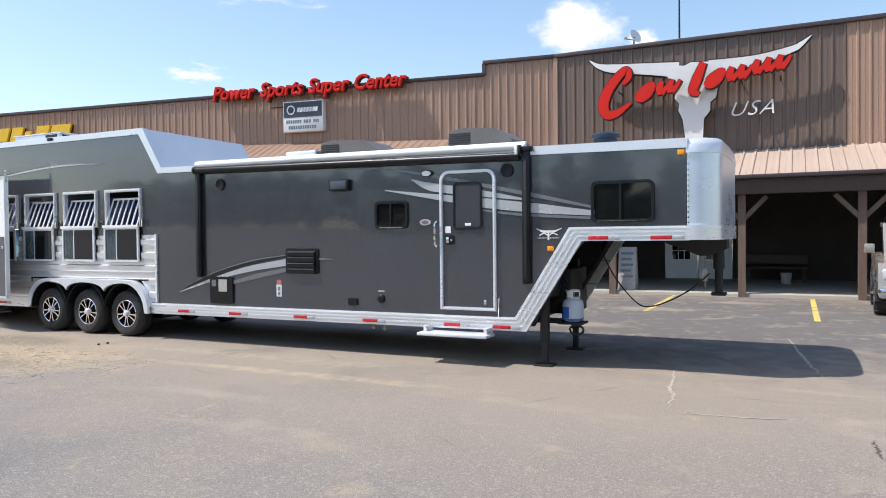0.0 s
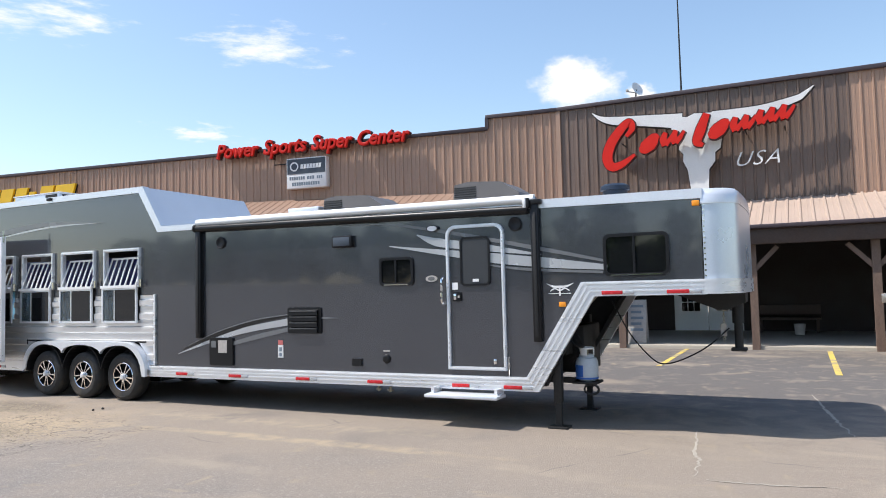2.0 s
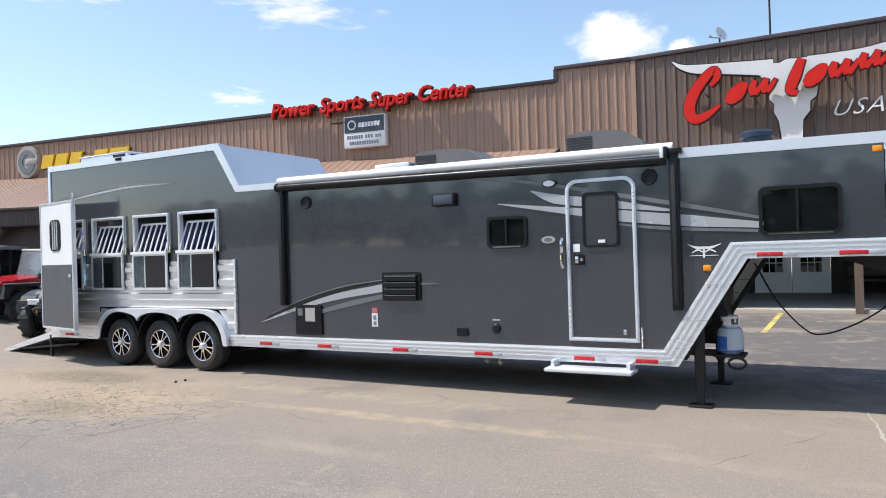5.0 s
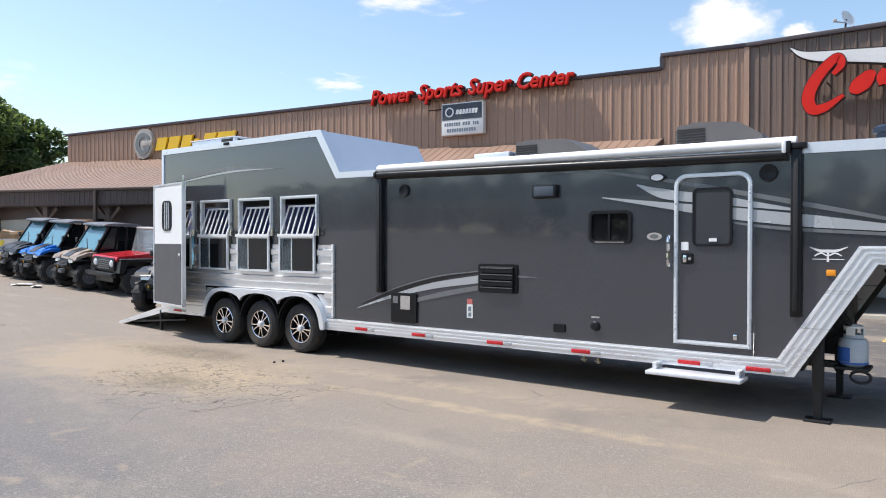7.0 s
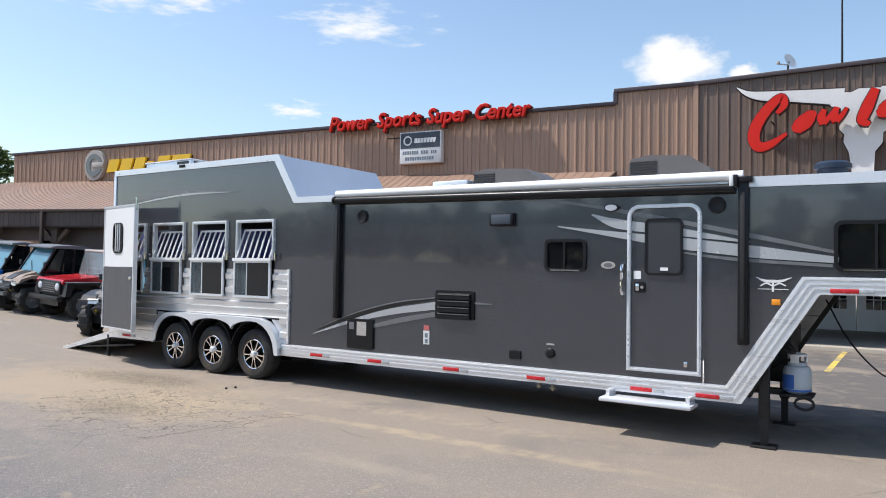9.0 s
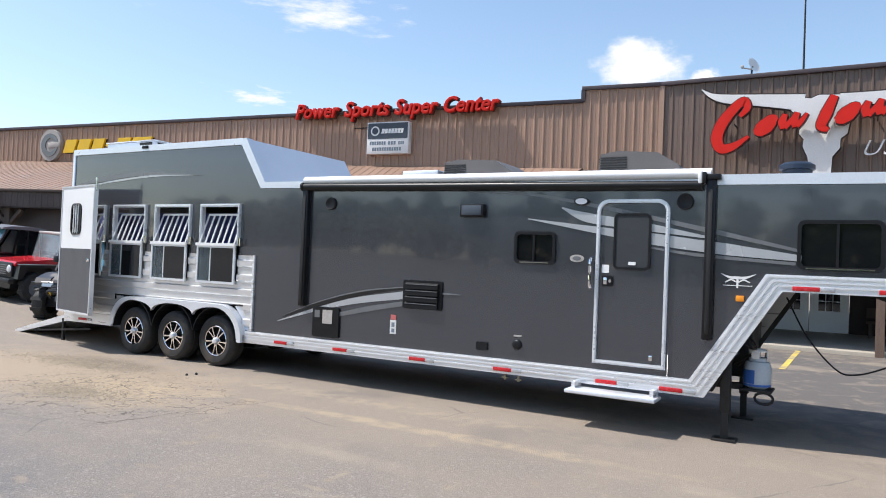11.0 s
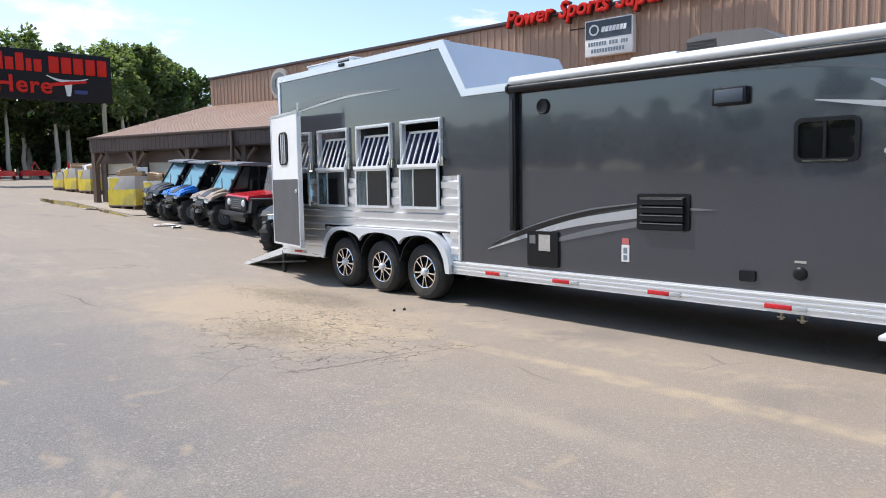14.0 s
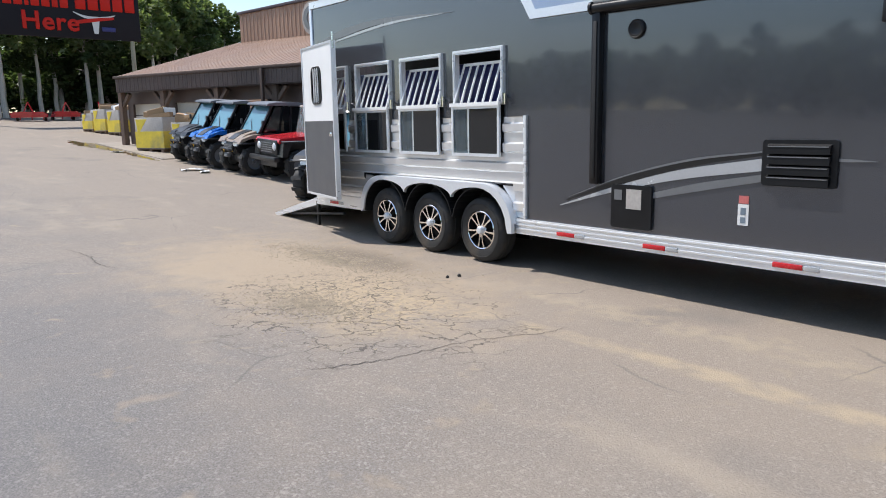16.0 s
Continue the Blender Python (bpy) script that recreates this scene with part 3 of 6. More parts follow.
def roof_strip(n, parent):
    """Roof sheets from eave to wall, each a tapered ribbed piece."""
    for k in range(n):
        a, b = k / n, (k + 1) / n
        e0, e1, t0, t1 = EAVE_A.lerp(EAVE_B, a), EAVE_A.lerp(EAVE_B, b), TOP_A.lerp(TOP_B, a), TOP_A.lerp(TOP_B, b)
        bm = bmesh.new()
        low_v, high_v = [], []
        for i in range(4):
            for f, up in ((0.0, 0), (0.05, 0.014), (0.12, 0.014), (0.17, 0)):
                u = (i + f) / 4
                low_v.append(bm.verts.new(e0.lerp(e1, u) + Vector((0, 0, up))))
                high_v.append(bm.verts.new(t0.lerp(t1, u) + Vector((0, 0, up))))
        low_v.append(bm.verts.new(e1)), high_v.append(bm.verts.new(t1))
        for i in range(len(low_v) - 1):
            bm.faces.new((low_v[i], low_v[i + 1], high_v[i + 1], high_v[i]))
        part("roof_sheet", bm, M["roofing"], parent)


porch = thing("side_porch", "brown metal porch roof on timber posts along the store", "porch", kind="structure")
roof_strip(25, porch)
E_DIR = (EAVE_A - EAVE_B).normalized()
E_IN = Vector((-E_DIR.y, E_DIR.x, 0))
E_ANG = math.degrees(math.atan2(E_DIR.y, E_DIR.x))
E_LEN = (EAVE_A - EAVE_B).length


def eave_pose(s, back=0.0, z=0.0):
    """s metres along the eave from its far end; back: behind it."""
    p = EAVE_B + E_DIR * s + E_IN * back
    return pose(p.x, p.y, z, 0, 0, E_ANG)


fm = panel_mesh("fascia_panel", 0.9, 0.5, 0.225, 0.02)
panels(porch, "fascia_panel", fm, M["fascia_steel"], [eave_pose(0.9 * k, 0.03, 3.02) for k in range(28)])
part("fascia_board", box(0, E_LEN, 0.05, 0.12, 2.98, 3.55), M["fascia"], porch, m=eave_pose(0))
part("eave_gutter", box(-0.05, E_LEN, -0.05, 0.05, 3.5, 3.6, 0.015), M["fascia"], porch, m=eave_pose(0))
part("gable_board", slab([(0, 0), (2.42, 1.29), (2.42, 0.9), (0.3, -0.5), (0, -0.5)], (), -0.04, 0.04), M["fascia"], porch, m=Matrix.Translation(EAVE_A) @ pose(0, 0, 0, 0, 0, 84))


def post(parent, m, top, base, w=0.2, arm=0.75, sides=(-1, 1)):
    part("post", add_beam(bmesh.new(), (0, 0, base), (0, 0, top), w, w), M["timber"], parent, m=m)
    for s in sides:
        part("brace", beam((s * 0.06, 0, top - arm - 0.05), (s * arm, 0, top - 0.08), 0.13, 0.11), M["timber"], parent, m=m)


for s in (0.0, 2.45, 5.3, 8.05, 10.8, 13.5, 16.2, 19.0, 21.8, 24.6):
    p = eave_pose(s, 0.25).translation
    post(porch, eave_pose(s, 0.25), 3.02, ground_z(p.x) - 0.2, 0.2, 0.5, (-1, 1) if s else (1,))
# garages behind the posts
gw = thing("garage_wall", "brown wall with cream roll-up garage doors under the porch", "wall", kind="structure")
doors = [(0.3, 2.05), (2.75, 4.85), (5.6, 7.75)]
holes = [rect(a, b, 0.2, 2.55) for a, b in doors]
part("wall_face", slab([(0, -0.6), (25.5, -0.6), (25.5, 3.5), (0, 3.5)], holes, 0.0, 0.15), M["fascia_steel"], gw, m=eave_pose(-0.15, 0.6))
for k, (a, b) in enumerate(doors[:2]):
    d = part("garage_door", box(a, b, 0.1, 0.15, 0.2, 2.55), M["garage"], gw, "cream sectional garage door", m=eave_pose(-0.15, 0.6))
    for z in (1.25, 1.7, 2.12):
        part("door_seam", box(a, b, 0.092, 0.1, z, z + 0.03), M["dark_wall"], d)
    part("door_window", box((a + b) / 2 - 0.12, (a + b) / 2 + 0.12, 0.09, 0.1, 1.85, 2.03), M["dglass"], d)
# dark sheet standing in for the shaded depth of the open bay
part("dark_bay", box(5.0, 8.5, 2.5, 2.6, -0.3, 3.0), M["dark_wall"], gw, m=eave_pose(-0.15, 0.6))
part("end_wall", box(0.0, 0.15, 0, 5, -0.6, 3.6), M["fascia_steel"], gw, m=eave_pose(-0.15, 0.6))
part("wall_siding", slab([(8.1, 0.0), (25.0, 0.0), (25.0, 3.0), (8.1, 3.0)], (), -0.03, 0.0), M["fascia_steel"], gw, m=eave_pose(-0.15, 0.6))
dp = tagged(part("downspout", box(-0.05, 0.05, -0.1, 0.0, 0.6, 3.5, 0.01), M["fascia"], None, m=eave_pose(7.75, -0.02)), "brown metal downspout on the porch eave", "downspout", kind="structure")

# porch in front of the sign wall
fp = thing("front_porch", "brown metal porch roof on rough timber posts", "porch", kind="structure")
rm = panel_mesh("roof_sheet", 0.9, math.hypot(2.85, 0.93), 0.3, 0.035)
tilt = math.degrees(math.atan2(0.93, 2.85))
panels(fp, "roof_sheet", rm, M["roof_sunlit"], [pose(2.0 + 0.9 * k, 10.95, 3.07, -(90 - tilt)) for k in range(22)])
part("eave_edge", box(2.0, 21.8, 10.9, 11.0, 3.0, 3.1, 0.015), M["trim"], fp)
part("fascia_beam", box(2.0, 21.8, 11.02, 11.2, 2.62, 3.02, 0.01), M["fascia"], fp)
# soffit and back walls carry the porch shade in their colour
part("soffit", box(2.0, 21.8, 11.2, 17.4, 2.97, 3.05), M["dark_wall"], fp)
for x in (5.63, 8.93, 11.6, 15.2, 18.6):
    post(fp, pose(x, 11.32, 0), 2.64, 0.0, 0.18, 0.58)
floor = tagged(link("porch_floor", to_mesh(box(1.0, 24, 11.28, 17.6, -0.2, 0.09, 0.015), "porch_floor", 30), M["concrete"]), "dusty concrete porch floor with a pale edge", "floor", kind="structure")
rw = thing("porch_wall", "brown board wall at the back of the porch, darkened as shade", "wall", kind="structure")
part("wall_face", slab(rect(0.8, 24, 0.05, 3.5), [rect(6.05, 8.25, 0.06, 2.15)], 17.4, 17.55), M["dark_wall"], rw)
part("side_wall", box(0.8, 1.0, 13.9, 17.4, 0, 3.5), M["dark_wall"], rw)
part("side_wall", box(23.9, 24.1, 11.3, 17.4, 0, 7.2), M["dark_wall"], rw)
fd = thing("french_doors", "white french doors with glazed grids in the porch wall", "door", kind="structure")
for x0 in (6.07, 7.17):
    leaf = part("door_leaf", slab(rect(x0, x0 + 1.07, 0.1, 2.12), [rect(x0 + 0.24, x0 + 0.83, 0.75, 1.95)], 17.36, 17.41), M["white"], fd)
    part("pane", box(x0 + 0.24, x0 + 0.83, 17.385, 17.395, 0.75, 1.95), M["dglass"], leaf)
    for k in (1, 2):
        part("glazing_bar", box(x0 + 0.24 + 0.197 * k - 0.012, x0 + 0.24 + 0.197 * k + 0.012, 17.36, 17.38, 0.75, 1.95), M["white"], leaf)
    for k in (1, 2, 3):
        part("glazing_bar", box(x0 + 0.24, x0 + 0.83, 17.361, 17.381, 0.75 + 0.3 * k - 0.012, 0.75 + 0.3 * k + 0.012), M["white"], leaf)
for x, y0, y1 in ((7.28, 7.1, 11.2), (10.53, 6.3, 11.2), (4.05, 7.3, 11.2), (13.8, 6.3, 11.2)):
    tagged(link("parking_line", to_mesh(box(x - 0.055, x + 0.055, y0, y1, -0.02, 0.006), "parking_line"), M["yellow_line"]), "worn yellow painted parking line on the asphalt", "parking line", "parking lines", "structure")

# ---- the horse trailer ----
W = 2.45
trailer = thing("horse_trailer", "charcoal and aluminium gooseneck horse trailer with living quarters, rear door open", "horse trailer")
SIDE = [(-3.85, 0.58), (-2.5, 0.58), (-2.5, 0.72), (-2.3, 0.93), (0.33, 0.93), (0.53, 0.72), (0.53, 0.58), (7.02, 0.58), (7.72, 1.7), (9.06, 1.7), (9.06, 2.72), (0.82, 2.76), (0.38, 3.45), (-3.85, 3.47)]
stall = [(-0.53 - 1.08 * k, 0.35 - 1.08 * k) for k in range(4)]
part("side_wall", slab(SIDE, [rect(a + 0.06, b, 1.34, 2.47) for a, b in stall], 0.0, 0.05), M["paint"], trailer, "charcoal gloss painted side", smooth=None)
part("side_wall", slab(SIDE, (), W - 0.05, W), M["paint"], trailer, smooth=None)
part("rear_wall", slab(rect(0.05, W - 0.05, 0.58, 3.46), [rect(0.25, W - 0.25, 0.62, 2.9)], 0, 0.06), M["paint"], trailer, smooth=None, m=pose(-3.85, 0, 0, 0, 0, 90) @ pose(0, -0.06, 0))
part("partition", box(0.6, 0.66, 0.05, W - 0.05, 0.58, 2.76), M["dark_wall"], trailer)
part("floor_pan", slab([(-3.84, 0.5), (7.0, 0.5), (7.0, 1.66), (9.06, 1.66), (9.06, 1.72), (6.94, 1.72), (6.94, 0.58), (-3.84, 0.58)], (), 0.34, W - 0.34), M["under"], trailer)
part("roof", slab([(-3.85, 3.44), (0.38, 3.44), (0.82, 2.74), (9.06, 2.7), (9.06, 2.75), (0.84, 2.79), (0.4, 3.49), (-3.85, 3.5)], (), 0.05, W - 0.05), M["alu_paint"], trailer)
# rounded silver edges along the roof
part("roof_edge", slab([(-3.88, 3.4), (0.33, 3.4), (0.76, 2.73), (1.6, 2.72), (9.07, 2.63), (9.07, 2.74), (0.84, 2.82), (0.42, 3.5), (-3.88, 3.5)], (), -0.025, 0.1), M["alu_paint"], trailer, "silver aluminium roof edge")
part("rear_trim", box(-3.9, -3.83, -0.02, 0.06, 0.6, 3.45, 0.01), M["alu_paint"], trailer)
# nose cap
nose = bmesh.new()
plan = [(9.05, 0.0)] + [(9.08 + 0.34 * math.sin(radians(a)), 0.34 - 0.34 * math.cos(radians(a))) for a in range(0, 91, 10)] + [(9.44, 1.0), (9.44, 1.45)] + [(9.08 + 0.34 * math.cos(radians(a)), W - 0.34 + 0.34 * math.sin(radians(a))) for a in range(0, 91, 10)] + [(9.05, W)]


def loft(bm, rows):
    vs = [[bm.verts.new(p) for p in r] for r in rows]
    for a, b in zip(vs, vs[1:]):
        for i in range(len(a) - 1):
            bm.faces.new((a[i], a[i + 1], b[i + 1], b[i]))
    bm.faces.new(vs[-1]), bm.faces.new(vs[0])


loft(nose, [[(x, y, 1.72) for x, y in plan], [(x, y, 2.58) for x, y in plan]])
part("nose_cap", nose, M["polished"], trailer, "polished silver rounded nose tinted with sky reflection", 30)
cap = bmesh.new()
shr = lambda k, d: [(9.02 + (x - 9.02) * k + d, W / 2 + (y - W / 2) * k) for x, y in plan]
loft(cap, [[(x, y, 2.57) for x, y in shr(1.015, 0)], [(x, y, 2.66) for x, y in shr(1.015, 0)], [(x, y, 2.72) for x, y in shr(0.98, 0)], [(x, y, 2.75) for x, y in shr(0.9, 0)]])
part("nose_top", cap, M["alu_paint"], trailer, "", 60)
bandb = bmesh.new()
loft(bandb, [[(x, y, z) for x, y in shr(1.03, 0)] for z in (1.58, 1.745)])
part("nose_band", bandb, M["alu"], trailer, "", 30)
for k in range(14):
    part("rivet", rod((9.075, -0.004, 1.78 + 0.06 * k), (9.075, 0.004, 1.78 + 0.06 * k), 0.011, seg=6), M["chrome"], trailer)
# lower rail that climbs to the gooseneck
def rail_strip(d0, d1, y0):
    lo = [(0.52, 0.42 + d0), (7.13 - 0.08 * d0, 0.44 + d0), (7.84 - 0.9 * d0, 1.575 + d0), (9.08, 1.575 + d0)]
    hi = [(0.52, 0.42 + d1), (7.13 - 0.9 * d1, 0.44 + d1), (7.84 - 0.9 * d1, 1.575 + d1), (9.08, 1.575 + d1)]
    lo[1] = (7.13 - 0.9 * d0, 0.44 + d0)
    return slab(lo + hi[::-1], (), y0, 0.02)


part("lower_rail", rail_strip(0.0, 0.17, -0.03), M["alu"], trailer, "brushed aluminium lower rail")
for d in (0.05, 0.095, 0.14):
    part("rail_ridge", rail_strip(d, d + 0.014, -0.04), M["alu"], trailer)
part("lower_rail", box(-3.9, -2.52, -0.03, 0.02, 0.42, 0.6), M["alu"], trailer)
part("lower_rail", box(-3.95, -3.85, 0.0, W, 0.42, 0.6), M["alu"], trailer)
for x, z in ((1.3, 0), (2.38, 0), (3.63, 0), (4.83, 0), (6.1, 0), (6.8, 0), (8.05, 1.13), (8.78, 1.13), (-3.35, 0)):
    part("reflector", box(x - 0.12, x + 0.12, -0.046, -0.03, 0.462 + z, 0.505 + z, 0.004), M["reflector"], trailer, "red side reflector")
    part("reflector", box(x + 0.125, x + 0.25, -0.044, -0.03, 0.462 + z, 0.505 + z, 0.004), M["stripe"], trailer)
for x, z in ((7.45, 1.485), (9.0, 2.58)):
    part("marker_lamp", box(x - 0.04, x + 0.04, -0.03, 0.0, z - 0.03, z + 0.03, 0.008), M["amber"], trailer, "amber marker lamp")
# ribbed aluminium skirt behind the wheels
skirt = bmesh.new()
prof = [(0.6, 0)]
for k in range(5):
    z = 0.66 + 0.22 * k
    prof += [(z, 0), (z + 0.02, -0.022), (z + 0.1, -0.026), (z + 0.12, 0)]
prof += [(1.71, 0), (1.72, -0.004)]
cuts = sorted([-3.83, -2.5, 0.52, 0.69] + [v for ab in stall for v in ab])
for a, b in zip(cuts, cuts[1:]):
    mid_x = (a + b) / 2
    hole = any(s[0] < mid_x < s[1] for s in stall)
    rows = [(z, y) for z, y in prof if (not hole or z < 1.34) and (z > 0.93 or not -2.5 < mid_x < 0.52)]
    l0 = [skirt.verts.new((a, y - 0.006, z)) for z, y in rows]
    l1 = [skirt.verts.new((b, y - 0.006, z)) for z, y in rows]
    for i in range(len(rows) - 1):
        skirt.faces.new((l0[i], l1[i], l1[i + 1], l0[i + 1]))
part("ribbed_skirt", skirt, M["alu_soft"], trailer, "ribbed bare aluminium lower side", None)
part("skirt_corner", slab([(0.33, 0.95), (0.53, 0.72), (0.53, 0.95)], (), -0.008, 0.0), M["alu_soft"], trailer, "", None)
part("skirt_corner", slab([(-2.3, 0.95), (-2.5, 0.95), (-2.5, 0.72)], (), -0.008, 0.0), M["alu_soft"], trailer, "", None)
part("skirt_edge", box(0.67, 0.71, -0.03, 0.0, 0.6, 1.73), M["alu"], trailer)


# wheels
def wheel(parent, x, y, flip):
    w = new("wheel")
    w.parent = parent
    w.matrix_local = pose(x, y, 0.39, 0, 0, 180 if flip else 0)
    part("tyre", lathe([(0.232, 0.02), (0.24, 0.0), (0.3, -0.012), (0.345, -0.005), (0.378, 0.018), (0.39, 0.045), (0.39, 0.085), (0.383, 0.09), (0.383, 0.1), (0.39, 0.105), (0.39, 0.2), (0.378, 0.225), (0.3, 0.24), (0.23, 0.22)], 40), M["rubber"], w, "dusty black tyre")
    part("rim", lathe([(0.235, 0.004), (0.225, -0.004), (0.216, 0.002)], 36), M["chrome"], w)
    part("rim_barrel", lathe([(0.216, 0.002), (0.208, 0.05), (0.2, 0.16)], 36), M["black"], w)
    part("brake_drum", lathe([(0.0, 0.1), (0.2, 0.1), (0.2, 0.15)], 24), M["black"], w)
    sp = bmesh.new()
    for k in range(5):
        r = pose(0, 0, 0, 0, 72 * k + 18, 0)
        for d in (-1, 1):
            edge = brush([(0.04, d * 0.012), (0.09, d * 0.02), (0.14, d * 0.03), (0.212, d * 0.05)], [0.03, 0.018, 0.017, 0.026], 4)
            n0 = len(sp.verts)
            add_slab(sp, edge, (), 0.004, 0.045)
            sp.verts.ensure_lookup_table()
            bmesh.ops.transform(sp, matrix=r, verts=sp.verts[n0:])
    part("spokes", sp, M["chrome"], w, "machined twin-spoke wheel face", None)
    part("hub", lathe([(0.0, -0.035), (0.035, -0.033), (0.05, -0.015), (0.055, 0.02), (0.07, 0.03)], 20), M["alu_paint"], w, "silver hub cap")
    for k in range(5):
        a = radians(72 * k + 54)
        part("wheel_nut", rod((0.075 * math.cos(a), 0.03, 0.075 * math.sin(a)), (0.075 * math.cos(a), 0.0, 0.075 * math.sin(a)), 0.01, seg=6), M["chrome"], w)
    part("sidewall_ring", lathe([(0.318, -0.0135), (0.322, -0.0175), (0.33, -0.0125)], 40), M["rubber"], w)


for k in range(3):
    wheel(trailer, -0.04 - 0.97 * k, -0.02, False)
    wheel(trailer, -0.97 * k, W - 0.02, True)
part("axle_box", box(-2.5, 0.45, 0.3, W - 0.3, 0.3, 0.52), M["under"], trailer)
arch_pts = [(-2.5, 0.42)] + ring(-2.02, 0.47, 0.49, 8, 172, 95, False) + [(-1.7, 0.965), (-0.24, 0.965)] + ring(0.08, 0.47, 0.49, 8, 85, 8, False) + [(0.57, 0.42), (0.5, 0.42)]
for k in range(3):
    cx = -0.97 * k
    a0, a1 = (4 if k == 0 else 0), (180 if k < 2 else 176)
    for q in range(13):
        a = radians(a0 + (a1 - a0) * q / 12)
        right_end, left_end = k == 0 and a < math.pi / 2, k == 2 and a > math.pi / 2
        base, tall = (0.44, 0.47) if right_end or left_end else (0.765, 0.145)
        arch_pts.append((cx + 0.485 * math.cos(a), base + tall * math.sin(a)))
part("fender", slab(arch_pts, (), -0.11, -0.06), M["alu_paint"], trailer, "scalloped bright aluminium fender over three wheels", None)
top_line = ring(-2.02, 0.47, 0.49, 8, 172, 95, False) + [(-1.7, 0.965), (-0.24, 0.965)] + ring(0.08, 0.47, 0.49, 8, 85, 8, False)
crown_plate = bmesh.new()
plate_rows = [[crown_plate.verts.new((x, y, z + dz)) for y, dz in ((-0.105, -0.006), (0.0, 0.012), (0.0, -0.004), (-0.105, -0.014))] for x, z in top_line]
for p, q in zip(plate_rows, plate_rows[1:]):
    for i in range(4):
        crown_plate.faces.new((p[i], p[(i + 1) % 4], q[(i + 1) % 4], q[i]))
part("fender_top", crown_plate, M["alu_paint"], trailer, "", 40)
for k in range(3):
    lip = bmesh.new()
    pts = ring(-0.97 * k, 0.42, 0.49, 14, 2 if k == 0 else 12, 168 if k < 2 else 178, False)
    for a, b in zip(pts, pts[1:]):
        add_beam(lip, (a[0], 0.08, a[1]), (b[0], 0.08, b[1]), 0.34, 0.012)
    part("wheel_arch_liner", lip, M["black"], trailer, "", None)
part("wheel_well", box(-2.5, 0.5, 0.3, 0.33, 0.3, 1.0), M["under"], trailer)
part("well_roof", box(-2.52, 0.54, 0.0, 0.33, 0.93, 0.96), M["under"], trailer)

# stall windows with grilles and dropped glass
for a, b in stall:
    win = new("stall_window")
    win.parent = trailer
    tagged(win, "open stall window with white bars and dropped glass")
    part("window_frame", slab(rect(a + 0.04, b + 0.02, 1.86, 2.5), [rect(a + 0.085, b - 0.02, 1.89, 2.455)], -0.04, 0.03), M["alu_paint"], win, smooth=None)
    part("frame_lip", slab(rect(a + 0.052, b + 0.008, 1.872, 2.488), [rect(a + 0.066, b - 0.006, 1.882, 2.474)], -0.052, -0.04), M["alu"], win, smooth=None)
    g = bmesh.new()
    zl, zt, yl, yt = 1.87, 2.34, -0.08, 0.1
    add_beam(g, (a + 0.03, yl, zl), (b, yl, zl), 0.03, 0.045)
    part("grille_frame", g, M["white"], win, smooth=None)
    part("grille_top", beam((a + 0.1, yt, zt), (b, yt, zt), 0.03, 0.03), M["white"], win, smooth=None)
    for k in range(7):
        x = a + 0.1 + (b - a - 0.13) * k / 6
        part("bar", rod((x, yl, zl), (x, yt, zt), 0.014, seg=8), M["white"], win)
    lower = part("dropped_sash", slab(rect(a + 0.03, b - 0.02, 1.27, 1.85), [rect(a + 0.065, b - 0.055, 1.305, 1.82)], -0.065, -0.036), M["alu_paint"], win, smooth=None)
    part("screen", box((a + b) / 2 - 0.1, b - 0.055, -0.052, -0.047, 1.305, 1.82), M["dglass"], lower, "dark insect screen half")
    part("pane", box(a + 0.065, (a + b) / 2 - 0.12, -0.052, -0.047, 1.305, 1.82), M["tint_glass"], lower, "grey-blue tinted glass half")
    part("screen_stile", box((a + b) / 2 - 0.12, (a + b) / 2 - 0.1, -0.06, -0.05, 1.31, 1.82), M["alu"], lower)
    part("latch", add_rod(rod((b + 0.07, -0.07, 1.9), (b + 0.02, -0.03, 1.96), 0.015), (b + 0.07, -0.07, 1.86), (b + 0.07, -0.07, 1.98), 0.02), M["chrome"], win)
# added dark panel that stands in for shade inside the stalls
part("dark_stall_backing", box(-3.78, 0.3, 1.1, 1.15, 0.62, 3.4), M["under"], trailer)
part("chest_pad", box(-3.7, 0.3, 0.42, 0.5, 1.88, 2.4, 0.03), M["blue_in"], trailer)

# living-quarters door
door = new("entry_door")
door.parent = trailer
tagged(door, "closed charcoal entry door in a bright aluminium frame")
ow = rrect(5.93, 6.73, 0.68, 2.51, 0.13)
ow = [q for q in ow if q[1] > 1] + [(5.93, 0.68), (6.73, 0.68)]
part("door_frame", slab(ow, [[q for q in rrect(5.97, 6.69, 0.72, 2.47, 0.1) if q[1] > 1] + [(5.97, 0.72), (6.69, 0.72)]], -0.035, 0.0), M["alu_paint"], door)
part("door_leaf", slab([q for q in rrect(5.98, 6.68, 0.73, 2.46, 0.1) if q[1] > 1] + [(5.98, 0.73), (6.68, 0.73)], (), -0.008, 0.0), M["paint"], door, smooth=None)
part("door_frame_lip", slab([q for q in rrect(5.945, 6.715, 0.7, 2.495, 0.12) if q[1] > 1] + [(5.945, 0.695), (6.715, 0.695)], [[q for q in rrect(5.958, 6.702, 0.712, 2.482, 0.11) if q[1] > 1] + [(5.958, 0.707), (6.702, 0.707)]], -0.042, -0.035), M["alu"], door)
part("door_window", slab(rrect(6.14, 6.52, 1.75, 2.34, 0.05), (), -0.022, -0.005), M["screen"], door, "grey screened window")
